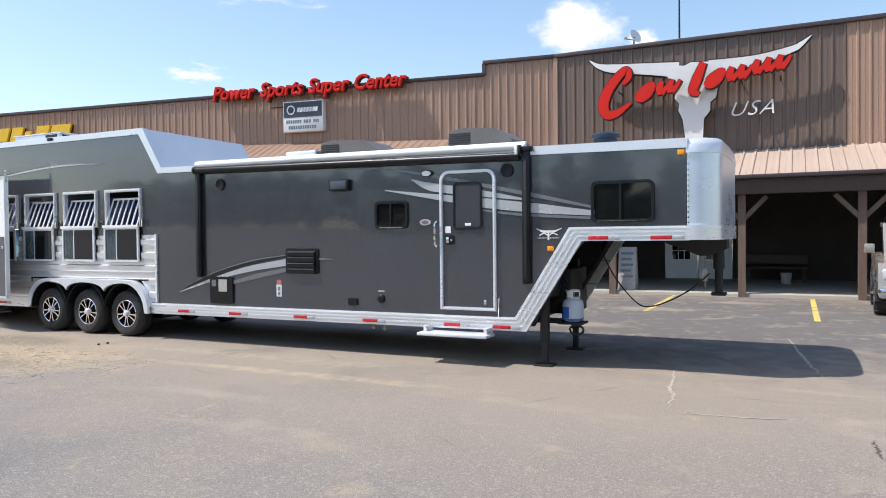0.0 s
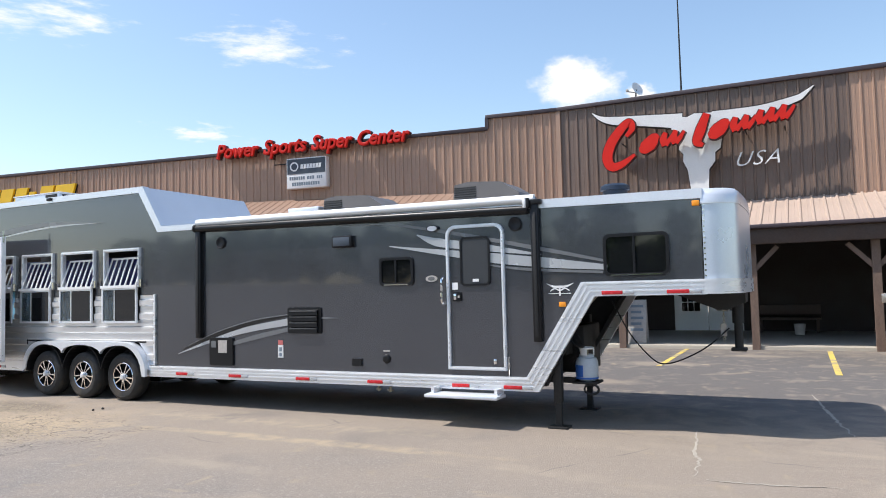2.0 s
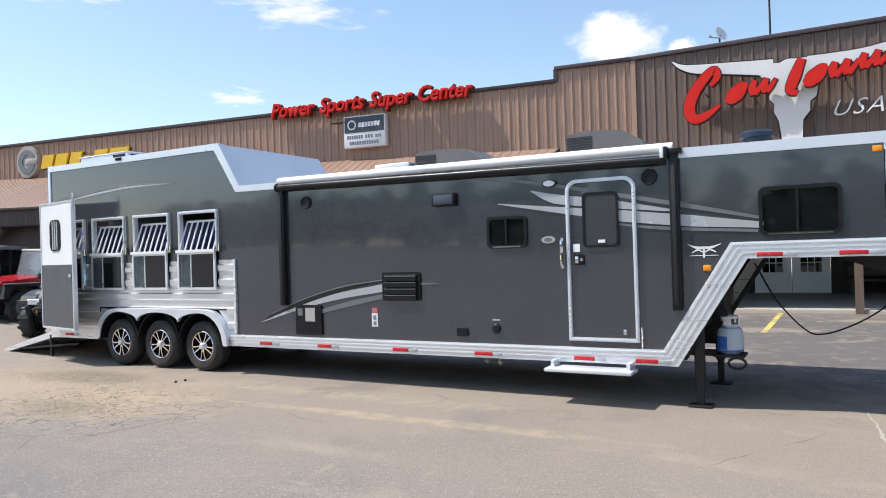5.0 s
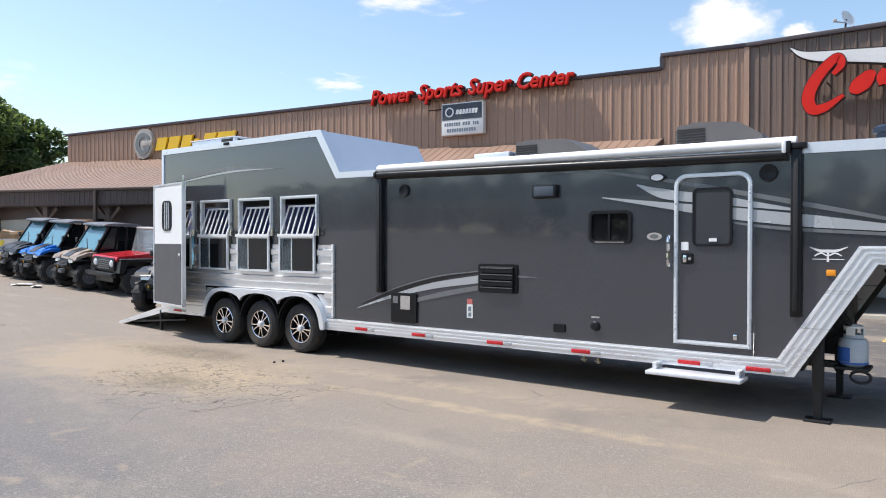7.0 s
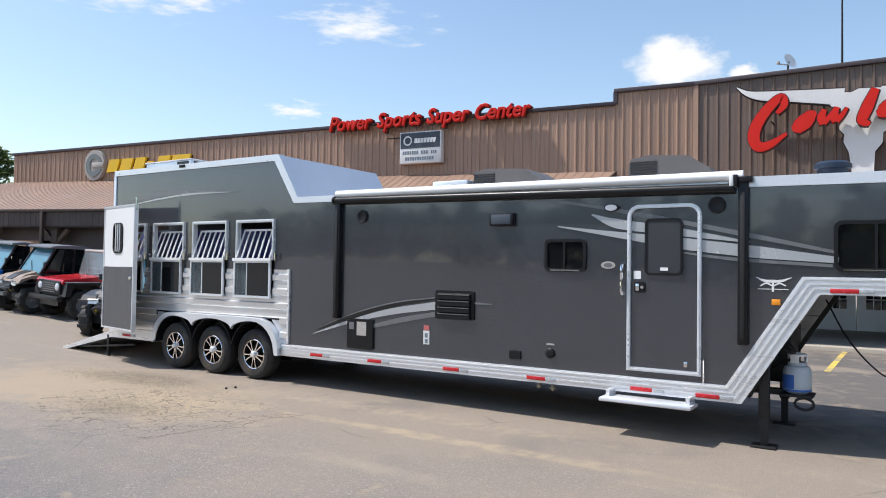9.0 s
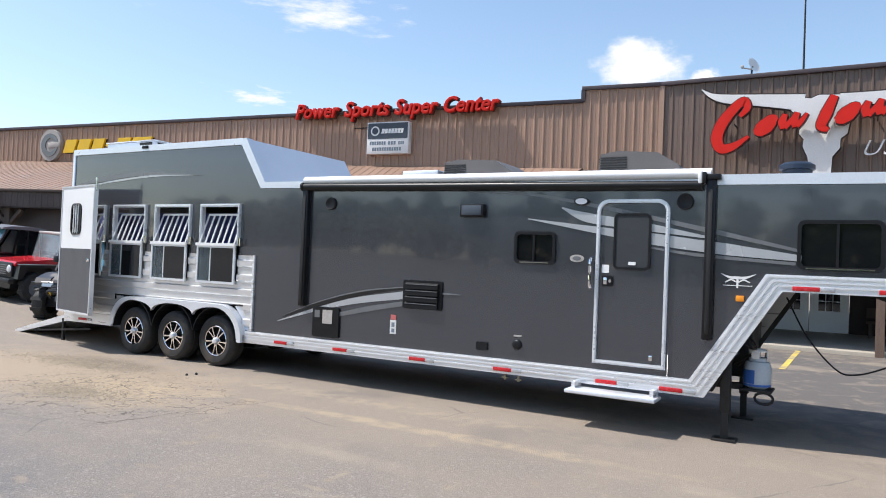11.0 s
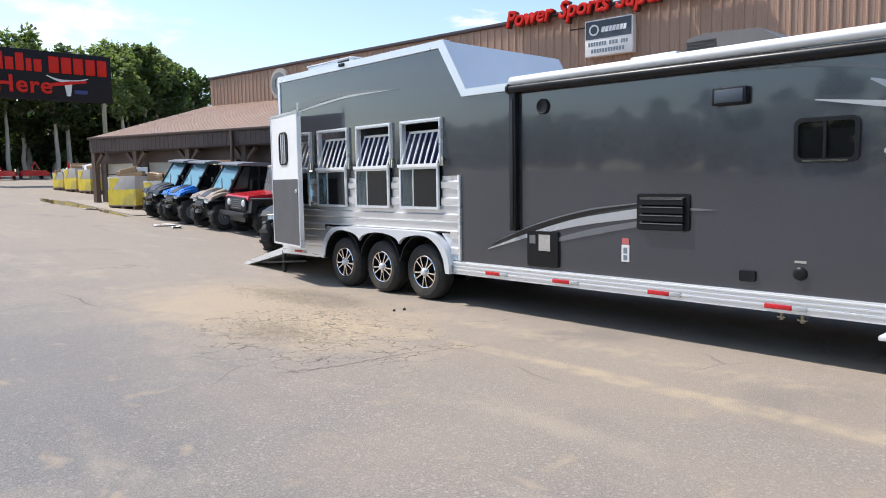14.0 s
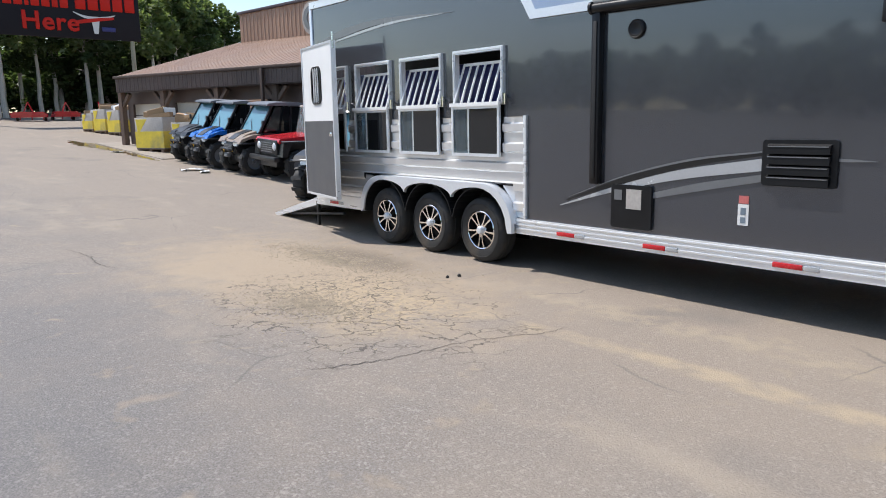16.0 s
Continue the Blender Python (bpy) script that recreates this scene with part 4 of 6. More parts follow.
part("window_surround", slab(rrect(6.125, 6.535, 1.735, 2.355, 0.06), [rrect(6.15, 6.51, 1.76, 2.33, 0.045)], -0.03, 0.0), M["black"], door)
part("vent_label", box(6.3, 6.38, -0.033, -0.022, 1.785, 1.82), M["white"], door)
lk = part("lock", slab(rrect(6.01, 6.13, 1.54, 1.66, 0.02), (), -0.03, 0.0), M["black"], door)
part("lock_keyhole", rod((6.1, -0.036, 1.6), (6.1, -0.03, 1.6), 0.018, seg=10), M["chrome"], lk)
part("paddle", box(6.03, 6.07, -0.045, -0.03, 1.56, 1.64, 0.006), M["chrome"], lk)
part("sticker", box(6.0, 6.08, -0.012, -0.008, 1.69, 1.78), M["white"], door)
part("grab_handle", tube(smooth_line([(5.88, 0, 1.86), (5.88, -0.07, 1.82), (5.88, -0.075, 1.68), (5.88, -0.07, 1.54), (5.88, 0, 1.5)]), 0.016), M["chrome"], trailer, "chrome grab handle")
part("hinge_rod", rod((6.75, -0.02, 0.6), (6.75, -0.02, 0.85), 0.006), M["chrome"], door)
part("door_stay", box(6.55, 6.59, -0.025, -0.008, 0.76, 0.82, 0.008), M["chrome"], door)
st = part("entry_step", box(5.72, 6.7, -0.32, -0.02, 0.36, 0.4, 0.008), M["alu_paint"], trailer, "folding white aluminium entry step")
part("step_bracket", box(5.76, 5.8, -0.2, 0.02, 0.36, 0.47), M["alu"], st)
part("step_bracket", box(6.62, 6.66, -0.2, 0.02, 0.36, 0.47), M["alu"], st)


def rv_window(x0, x1, z0, z1, split, r=0.06):
    w = new("window")
    w.parent = trailer
    tagged(w, "dark tinted sliding window in a black rounded frame")
    part("window_frame", slab(rrect(x0, x1, z0, z1, r), [rrect(x0 + 0.035, x1 - 0.035, z0 + 0.035, z1 - 0.035, r * 0.7)], -0.028, 0.0), M["black"], w)
    part("pane", slab(rrect(x0 + 0.03, x1 - 0.03, z0 + 0.03, z1 - 0.03, r * 0.7), (), -0.01, 0.0), M["dglass"], w)
    part("mullion", box(split - 0.012, split + 0.012, -0.024, -0.008, z0 + 0.03, z1 - 0.03), M["black"], w)
    part("sill_strip", box(x0 + 0.08, x1 - 0.08, -0.034, -0.026, z0 + 0.008, z0 + 0.022), M["chrome"], w)


rv_window(4.92, 5.44, 1.76, 2.14, 5.17)
rv_window(7.96, 8.7, 1.8, 2.29, 8.31, 0.07)

# awning
aw = new("awning")
aw.parent = trailer
tagged(aw, "rolled-up black awning with a white case")
part("case", slab([(0, 0)] + [(0.1 * math.sin(radians(a)) * 1.0, 0.055 - 0.075 * math.cos(radians(a))) for a in range(0, 181, 15)] + [(0, 0.12)], (), 1.63, 7.14), M["white"], aw, "white awning case", 40, m=Matrix(((0, 1, 0, 0), (-0.8, 0, 0, 0), (0, -0.0165, 0.8, 2.785), (0, 0, 0, 1))))
part("fabric_roll", add_rod(rod((1.6, -0.05, 2.725), (7.06, -0.05, 2.645), 0.05, seg=16), (1.6, -0.05, 2.73), (1.63, -0.05, 2.73), 0.062, seg=16), M["black"], aw)
part("end_cap", add_box(box(7.06, 7.1, -0.11, 0, 2.66, 2.78, 0.01), 7.1, 7.24, -0.09, -0.02, 2.7, 2.76, 0.01), M["black"], aw)
part("end_cap", box(7.02, 7.06, -0.115, 0, 2.66, 2.79, 0.01), M["white"], aw)
for x in (1.67, 7.145):
    arm = part("arm", box(x - 0.05, x + 0.05, -0.07, 0.0, 1.04, 2.72, 0.012), M["black"], aw, "black awning arm")
    part("inner_arm", box(x - 0.022, x + 0.022, -0.082, -0.07, 1.1, 2.6, 0.004), M["under"], arm)

# side fittings
v = part("appliance_vent", slab(rrect(3.36, 3.95, 1.12, 1.49, 0.03), (), -0.02, 0.0), M["black"], trailer, "black louvred appliance vent")
for k in range(4):
    part("louvre", slab([(-0.0, 0), (0.035, -0.02), (0.035, 0.045), (0.0, 0.06)], (), 3.41, 3.9), M["black"], v, m=Matrix(((0, 1, 0, 0), (-1, 0, 0, -0.018), (0, 0, 1, 1.15 + 0.083 * k), (0, 0, 0, 1))))
    part("louvre_edge", box(3.42, 3.89, -0.058, -0.052, 1.185 + 0.083 * k, 1.193 + 0.083 * k), M["stripe_mid"], v)
h = part("heater_hatch", slab(rrect(1.87, 2.33, 0.63, 1.05, 0.03), (), -0.03, 0.0), M["black"], trailer, "black water heater hatch with a white notice")
part("notice", box(2.05, 2.22, -0.034, -0.03, 0.82, 1.01), M["cloth"], h)
part("grille", box(1.91, 2.0, -0.034, -0.03, 0.9, 1.0), M["stripe_mid"], h)
s = part("side_sticker", box(3.17, 3.265, -0.006, 0, 0.77, 0.95), M["skull"], trailer, "white printed sticker with a red top")
part("sticker_top", box(3.175, 3.26, -0.006, 0, 0.955, 1.02), M["pink"], s)
part("sticker_print", box(3.195, 3.24, -0.009, -0.006, 0.79, 0.84), M["text_dark"], s)
part("sticker_print", box(3.195, 3.24, -0.009, -0.006, 0.86, 0.92), M["text_dark"], s)
part("power_outlet", slab(rrect(4.46, 4.61, 0.685, 0.785, 0.015), (), -0.025, 0), M["black"], trailer, "black outlet cover")
part("water_inlet", lathe([(0.0, -0.03), (0.03, -0.035), (0.045, -0.03), (0.058, -0.02), (0.062, 0)], 20), M["black"], trailer, "round black water inlet", m=pose(5.0, 0, 0.79))
part("inlet_label", box(4.95, 5.05, -0.005, 0, 0.885, 0.905), M["cloth"], trailer)
cb = part("awning_light", box(4.18, 4.51, -0.07, 0.0, 2.31, 2.47, 0.015), M["black"], trailer, "black flood lamp housing")
part("lamp_face", box(4.21, 4.48, -0.075, -0.07, 2.33, 2.45, 0.004), M["sign_grey"], cb)
for x, z in ((2.1, 2.49), (6.88, 2.48)):
    sp_ = part("speaker", lathe([(0.0, -0.022), (0.05, -0.026), (0.06, -0.03), (0.088, -0.02), (0.09, 0)], 24), M["black"], trailer, "round black outdoor speaker", m=pose(x, 0, z))
    part("speaker_ring", lathe([(0.07, -0.03), (0.078, -0.034), (0.086, -0.024)], 24), M["under"], sp_)
pl = part("porch_light", slab(ring(0, 0, 0.09, 24), (), -0.03, 0), M["black"], trailer, "oval porch light", m=pose(5.74, 0, 2.49) @ Matrix.Diagonal((1, 1, 0.5, 1)))
part("lens", slab(ring(0, 0, 0.068, 20), (), -0.045, -0.03), M["white"], pl)
ov = part("oval_badge", slab(ring(0, 0, 0.085, 24), (), -0.006, 0), M["cloth"], trailer, "grey oval maker's badge", m=pose(5.7, 0, 1.84) @ Matrix.Diagonal((1, 1, 0.5, 1)))
part("badge_mark", slab(ring(0, 0, 0.05, 16), (), -0.009, -0.006), M["stripe_mid"], ov)


def stroke(name, path, widths, material, parent, y=-0.011, label=""):
    return part(name, strip(path, widths, y, 0.0), material, parent, label, None)


# painted sweeps
stroke("stripe", [(5.08, 2.29), (5.9, 2.17), (6.6, 2.07), (7.3, 1.985), (8.0, 1.91)], [0.01, 0.075, 0.125, 0.12, 0.06], M["stripe"], trailer, -0.011, "sweeping silver paint stripe")
stroke("stripe", [(5.5, 2.42), (5.8, 2.31), (6.4, 2.22), (7.2, 2.09)], [0.015, 0.11, 0.1, 0.015], M["stripe"], trailer, -0.0105)
stroke("stripe", [(4.3, 2.62), (5.1, 2.58), (6.0, 2.42), (7.2, 2.16), (8.0, 1.98)], [0.008, 0.03, 0.045, 0.05, 0.03], M["stripe_mid"], trailer, -0.01)
stroke("stripe", [(6.3, 2.02), (7.0, 1.92), (7.95, 1.855)], [0.01, 0.035, 0.03], M["stripe_mid"], trailer, -0.0095)
stroke("stripe", [(1.2, 0.79), (1.9, 1.0), (2.6, 1.17), (3.36, 1.285)], [0.008, 0.05, 0.085, 0.1], M["stripe"], trailer)
stroke("stripe", [(2.25, 0.945), (2.8, 1.07), (3.36, 1.175)], [0.05, 0.07, 0.06], M["stripe_mid"], trailer, -0.0105)
stroke("stripe", [(1.28, 0.85), (2.0, 1.09), (2.7, 1.27), (3.36, 1.37)], [0.008, 0.055, 0.05, 0.02], M["stripe_dark"], trailer, -0.01)
stroke("stripe", [(1.32, 0.885), (2.0, 1.13), (2.7, 1.305), (3.36, 1.39)], [0.004, 0.012, 0.02, 0.012], M["stripe_mid"], trailer, -0.0105)
stroke("stripe", [(3.95, 1.34), (4.05, 1.338), (4.22, 1.335)], [0.025, 0.02, 0.003], M["stripe_mid"], trailer)
stroke("stripe", [(-3.7, 2.87), (-2.9, 2.97), (-1.95, 3.02), (-0.5, 2.96)], [0.03, 0.11, 0.07, 0.004], M["stripe_mid"], trailer)
stroke("stripe", [(-3.5, 2.83), (-2.6, 2.92), (-1.7, 2.975), (-0.7, 2.965)], [0.01, 0.035, 0.03, 0.004], M["stripe"], trailer, -0.0115)
# small dealer mark: horns over a bar
dm = stroke("dealer_mark", [(7.26, 1.735), (7.34, 1.7), (7.42, 1.695), (7.5, 1.7), (7.59, 1.735)], [0.006, 0.025, 0.03, 0.025, 0.006], M["skull"], trailer, -0.006, "white horned dealer decal")
part("mark_bar", strip([(7.3, 1.645), (7.36, 1.675), (7.42, 1.65), (7.48, 1.675), (7.54, 1.65)], [0.012, 0.016, 0.012, 0.016, 0.01], -0.007, 0.0), M["skull"], dm, "", None)
part("mark_bar", box(7.28, 7.56, -0.006, 0, 1.612, 1.619), M["skull"], dm)
part("mark_bar", box(7.41, 7.43, -0.0055, 0, 1.59, 1.69), M["skull"], dm)

# rear door standing ajar
rd = new("rear_door")
rd.parent = trailer
rd.matrix_local = pose(-3.87, -0.2, 0, 0, 0, -11)
tagged(rd, "open rear door, white above and charcoal below")
part("hinge_arm", beam((0.0, 0.03, 1.0), (-0.02, 0.24, 1.0), 0.05, 0.05), M["alu_paint"], rd)
part("hinge_arm", beam((0.0, 0.03, 2.4), (-0.02, 0.24, 2.4), 0.05, 0.05), M["alu_paint"], rd)
part("lower_panel", box(0.03, 1.3, 0.0, 0.05, 0.64, 1.72), M["lining"], rd, smooth=None)
up_ = part("upper_panel", slab(rect(0.03, 1.3, 1.72, 2.78), [rrect(0.45, 0.83, 1.98, 2.48, 0.1)], 0.0, 0.05), M["white"], rd, "white upper panel with a barred window", None)
part("door_edge", slab(rect(0, 1.33, 0.61, 2.81), [rect(0.03, 1.3, 0.64, 2.78)], -0.01, 0.06), M["alu_paint"], rd, smooth=None)
part("window_seal", slab(rrect(0.43, 0.85, 1.96, 2.5, 0.11), [rrect(0.47, 0.81, 2.0, 2.46, 0.09)], -0.015, 0.02), M["black"], up_)
part("pane", box(0.45, 0.83, 0.02, 0.026, 1.98, 2.48), M["dglass"], up_)
for k in range(3):
    part("bar", rod((0.55 + 0.09 * k, -0.01, 1.98), (0.55 + 0.09 * k, -0.01, 2.48), 0.012), M["white"], up_)
part("door_latch", box(1.2, 1.26, -0.04, 0, 1.5, 1.56, 0.01), M["chrome"], rd)
part("hinge_pin", rod((1.33, 0.02, 2.7), (1.33, 0.02, 2.92), 0.015), M["chrome"], rd)
# ramp behind
rp = part("rear_ramp", slab([(-5.85, 0.03), (-5.8, 0.03), (-4.0, 0.42), (-3.9, 0.5), (-3.9, 0.56), (-4.05, 0.54), (-5.85, 0.09)], (), 0.2, W - 0.2), M["alu"], trailer, "lowered aluminium loading ramp", None)
part("ramp_strut", beam((-5.3, 0.25, 0.12), (-3.3, 0.1, 0.3), 0.04, 0.03), M["under"], trailer)
part("ramp_leg", beam((-4.3, 0.22, 0.42), (-4.3, 0.22, ground_z(-4.3)), 0.05, 0.05), M["under"], trailer)

# gooseneck: coupler, landing legs, gas bottle, cable
part("neck_frame", slab([(7.0, 0.5), (7.2, 0.5), (7.8, 1.6), (7.55, 1.6)], (), 0.06, 0.12), M["under"], trailer)
part("neck_floor", box(6.95, 9.06, 0.05, W - 0.05, 1.66, 1.72), M["under"], trailer)
part("far_rail", slab([(7.0, 0.44), (7.13, 0.44), (7.84, 1.575), (9.08, 1.575), (9.08, 1.745), (7.68, 1.745)], (), W, W + 0.03), M["alu"], trailer)
part("coupler_plate", slab([(8.55, 1.58), (9.4, 1.58), (9.4, 1.46), (9.2, 1.37), (9.08, 1.37)], (), 1.0, 1.4), M["under"], trailer)
cp = part("coupler", add_box(add_rod(rod((9.29, 1.2, 0.9), (9.29, 1.2, 1.3), 0.05, seg=16), (9.29, 1.2, 1.2), (9.29, 1.2, 1.62), 0.068, seg=16), 9.2, 9.38, 1.11, 1.29, 0.86, 0.9, 0.012), M["under"], trailer, "black gooseneck coupler tube")
for k in range(12):
    part("chain_link", lathe([(0.01, -0.004), (0.017, -0.004), (0.017, 0.004), (0.01, 0.004), (0.01, -0.004)], 10), M["dull_steel"], cp, m=pose(9.14, 1.05, 1.36 - 0.034 * k, 0, 0, 90 * (k % 2)))
part("hang_tag", box(9.1, 9.17, 1.03, 1.035, 1.05, 1.2), M["cloth"], cp, "pale paper tag on the chain")
for y in (0.14, 1.55):
    lg = part("landing_leg", add_box(box(7.27, 7.37, y - 0.05, y + 0.05, 0.3, 1.3, 0.008), 7.285, 7.355, y - 0.035, y + 0.035, 0.02, 0.35), M["under"], trailer, "black landing leg on the asphalt")
    part("foot", box(7.2, 7.44, y - 0.1, y + 0.1, 0.0, 0.025, 0.005), M["under"], lg)
part("neck_brace", beam((7.25, 0.22, 1.0), (7.85, 0.22, 1.64), 0.05, 0.04), M["dull_steel"], trailer, "bare metal brace under the neck")
part("neck_brace", beam((7.3, 1.3, 0.6), (7.95, 1.3, 1.64), 0.06, 0.05), M["under"], trailer)
for k in range(3):
    part("hose", tube(smooth_line([(7.3 + 0.05 * k, 0.3 + 0.08 * k, 1.2), (7.5, 0.3 + 0.06 * k, 0.98 + 0.05 * k), (7.56, 0.45, 0.93), (7.45 - 0.06 * k, 0.5, 0.75)], 5), 0.011, 6), M["black"], trailer)
part("pump_box", box(7.2, 7.38, 0.32, 0.62, 0.85, 1.15, 0.015), M["under"], trailer)
for x, z in ((4.82, 0.38), (5.0, 0.37)):
    part("drain_valve", add_box(rod((x, 0.08, z + 0.04), (x, 0.08, z - 0.03), 0.018, seg=8), x - 0.04, x + 0.04, 0.06, 0.1, z - 0.012, z + 0.006, 0.004), M["dull_steel"], trailer, "small drain valve under the rail")
part("battery_box", box(7.15, 7.5, 0.7, 1.5, 0.6, 1.2, 0.02), M["under"], trailer)
gb = new("gas_bottle")
gb.parent = trailer
gb.matrix_local = pose(7.58, 0.5, 0.53) @ Matrix.Diagonal((0.92, 0.92, 0.9, 1))
tagged(gb, "white and blue gas bottle on a bracket under the neck")
tip = pose(0, 0, 0, 90)
part("tank", lathe([(0.0, 0), (0.1, 0.0), (0.145, 0.04), (0.15, 0.07), (0.15, 0.25), (0.13, 0.31), (0.07, 0.33), (0.0, 0.33)], 24), M["propane"], gb, m=tip)
part("collar", lathe([(0.1, 0.31), (0.1, 0.36), (0.092, 0.36), (0.092, 0.31)], 20), M["propane"], gb, m=tip)
label_patch = bmesh.new()
label_rows = [[label_patch.verts.new((0.153 * math.cos(a), 0.153 * math.sin(a), z)) for z in (0.06, 0.13, 0.22)] for a in [radians(175 + 10 * k) for k in range(10)]]
for p, q in zip(label_rows, label_rows[1:]):
    for i in range(2):
        label_patch.faces.new((p[i], q[i], q[i + 1], p[i + 1]))
part("label_patch", label_patch, M["bottle_blue"], gb, "blue bottle label")
part("label_stripe", lathe([(0.152, 0.03), (0.1525, 0.055)], 24), M["bottle_blue"], gb, m=tip)
for a_ in (20, 140, 260):
    part("collar_post", box(0.085, 0.1, -0.045, 0.045, 0.35, 0.44, 0.004), M["white"], gb, m=pose(0, 0, 0, 0, 0, a_))
part("collar_ring", lathe([(0.1, 0.43), (0.104, 0.45), (0.09, 0.46), (0.086, 0.44)], 20), M["white"], gb, m=tip)
part("valve", rod((0, 0, 0.32), (0, 0, 0.42), 0.025), M["dull_steel"], gb)
part("bottle_tray", add_box(box(7.42, 7.74, 0.36, 0.66, 0.5, 0.53, 0.01), 7.1, 7.45, 0.44, 0.56, 0.5, 0.56), M["under"], trailer)
part("bottle_ring", tube([(7.66 + 0.09 * math.cos(a), 0.38, 0.44 + 0.06 * math.sin(a)) for a in [k * math.pi / 6 for k in range(13)]], 0.015), M["under"], trailer)
part("power_cable", tube(smooth_line([(7.8, 1.0, 1.5), (8.02, 1.0, 1.07), (8.3, 1.0, 0.75), (8.48, 1.0, 0.71), (8.73, 1.0, 0.8), (8.98, 1.0, 0.95), (9.2, 1.02, 1.15)], 8), 0.009), M["black"], trailer, "hanging black trailer cable")

# roof units
def roof_ac(x0, x1, y0, y1, z):
    ac = new("air_conditioner")
    ac.parent = trailer
    tagged(ac, "dark grey rooftop air conditioner with louvred rear")
    prof = [(x0, 0.0), (x1, 0.0), (x1 - 0.05, 0.12), (x1 - 0.3, 0.3), (x0 + 0.25, 0.34), (x0 + 0.03, 0.3)]
    part("shroud_base", box(x0 + 0.1, x1 - 0.1, y0 + 0.06, y1 - 0.06, z - 0.16, z), M["under"], ac)
    part("shroud", slab([(x, z + 0.88 * h) for x, h in prof], (), y0, y1), M["ac"], ac, smooth=None)
    for k in range(6):
        part("louvre", box(x0 + 0.03, x0 + 0.36, y0 - 0.012, y0, z + 0.05 + 0.032 * k, z + 0.064 + 0.032 * k), M["under"], ac)
        part("louvre", box(x0 - 0.01, x0 + 0.03, y0 + 0.06, y1 - 0.06, z + 0.045 + 0.032 * k, z + 0.058 + 0.032 * k), M["under"], ac)


roof_ac(5.63, 6.66, 0.85, 1.6, 2.9)
roof_ac(3.38, 4.5, 0.85, 1.6, 2.88)
part("roof_vent", add_box(box(2.75, 3.25, 0.9, 1.5, 2.78, 2.99, 0.02), 2.68, 3.28, 0.87, 1.53, 2.98, 3.05, 0.02), M["alu_paint"], trailer, "low roof vent lid")
part("roof_vent", lathe([(0.0, 0.2), (0.14, 0.2), (0.19, 0.17), (0.19, 0.12), (0.16, 0.11), (0.16, 0.0)], 24), M["blue_cap"], trailer, "round dark blue roof vent", m=pose(7.85, 1.2, 2.83, 90))
part("roof_vent", box(-3.4, -2.1, 0.3, 0.95, 3.49, 3.64, 0.02), M["alu_paint"], trailer, "silver roof vent box")
part("vent_lid", box(-3.42, -2.08, 0.28, 0.97, 3.64, 3.66, 0.008), M["alu"], trailer)
part("vent_slot", box(-2.48, -2.16, 0.292, 0.302, 3.52, 3.62), M["under"], trailer)
part("vent_slot", box(-2.104, -2.094, 0.36, 0.88, 3.52, 3.62), M["under"], trailer)
for x, z in ((-1.9, 3.44),):
    part("roof_lamp", box(x - 0.07, x + 0.07, -0.05, 0.05, z, z + 0.05, 0.012), M["black"], trailer)


# ---- signs on the store ----
def bar_row(parent, m, x0, widths, z0, h, material, y=-0.02, slant=0.0, gap=0.25, name="sign_bar"):
    """A run of plain upright bars, one for each unreadable or branded character."""
    x = x0
    for w in widths:
        part(name, slab([(x, z0), (x + w, z0), (x + w + slant, z0 + h), (x + slant, z0 + h)], (), y, 0.0), material, parent, m=m, smooth=None)
        x += w * (1 + gap)


ps = thing("roofline_sign", "red raised lettering along the roof edge of the store", "sign", wing_pose(-12.75, 0.33, 6.74))
lx = 0.0
for w in ("Power", "Sports", "Super", "Center"):
    me = words(w, 0.72, 0.14, 0.25, 1.0, 0.022)
    xs = [q.co.x for q in me.vertices]
    me.transform(Matrix.Translation((lx, 0, 0)) @ Matrix.Diagonal((0.83, 1, 1, 1)) @ Matrix.Translation((-min(xs), 0, 0)))
    link("word", me, M["red"], ps, "red raised word")
    bk = me.copy()
    bk.materials.clear()
    bk.transform(Matrix.Translation((0.006, 0.08, -0.006)))
    link("word_back", bk, M["letter_side"], ps)
    lx = max(q.co.x for q in me.vertices) + 0.17
SCALE_PS = 7.75 / (lx - 0.17)
for o in ps.children:
    o.data.transform(Matrix.Diagonal((SCALE_PS, 1, 1, 1)))
for k in range(9):
    part("stand_off", rod((0.3 + 0.9 * k, 0.0, 0.15), (0.3 + 0.9 * k, 0.36, 0.15), 0.015, seg=6), M["under"], ps)

ms = thing("dealer_sign", "white and slate lightbox sign on the store wall", "sign", wing_pose(-9.85, 0.2, 5.42))
part("cabinet", box(0, 1.6, -0.06, 0.2, 0, 1.1, 0.02), M["white"], ms)
part("upper_face", box(0.04, 1.56, -0.068, -0.05, 0.52, 1.06), M["sign_grey"], ms)
mk = part("ring_mark", slab(ring(0.32, 0.79, 0.17, 24), [ring(0.32, 0.79, 0.12, 20)], -0.075, -0.066), M["white"], ms)
bar_row(ms, None, 0.56, [0.11, 0.1, 0.1, 0.1, 0.1, 0.1, 0.09], 0.7, 0.16, M["white"], -0.074, 0.03, 0.2)
bar_row(ms, None, 0.12, [0.07] * 7, 0.31, 0.12, M["text_dark"], -0.064, 0, 0.3)
bar_row(ms, None, 0.83, [0.08] * 3, 0.31, 0.12, M["text_dark"], -0.064, 0, 0.3)
bar_row(ms, None, 1.22, [0.06] * 3, 0.31, 0.11, M["text_dark"], -0.064, 0, 0.3)
bar_row(ms, None, 0.22, [0.075] * 12, 0.1, 0.12, M["text_dark"], -0.064, 0, 0.25)
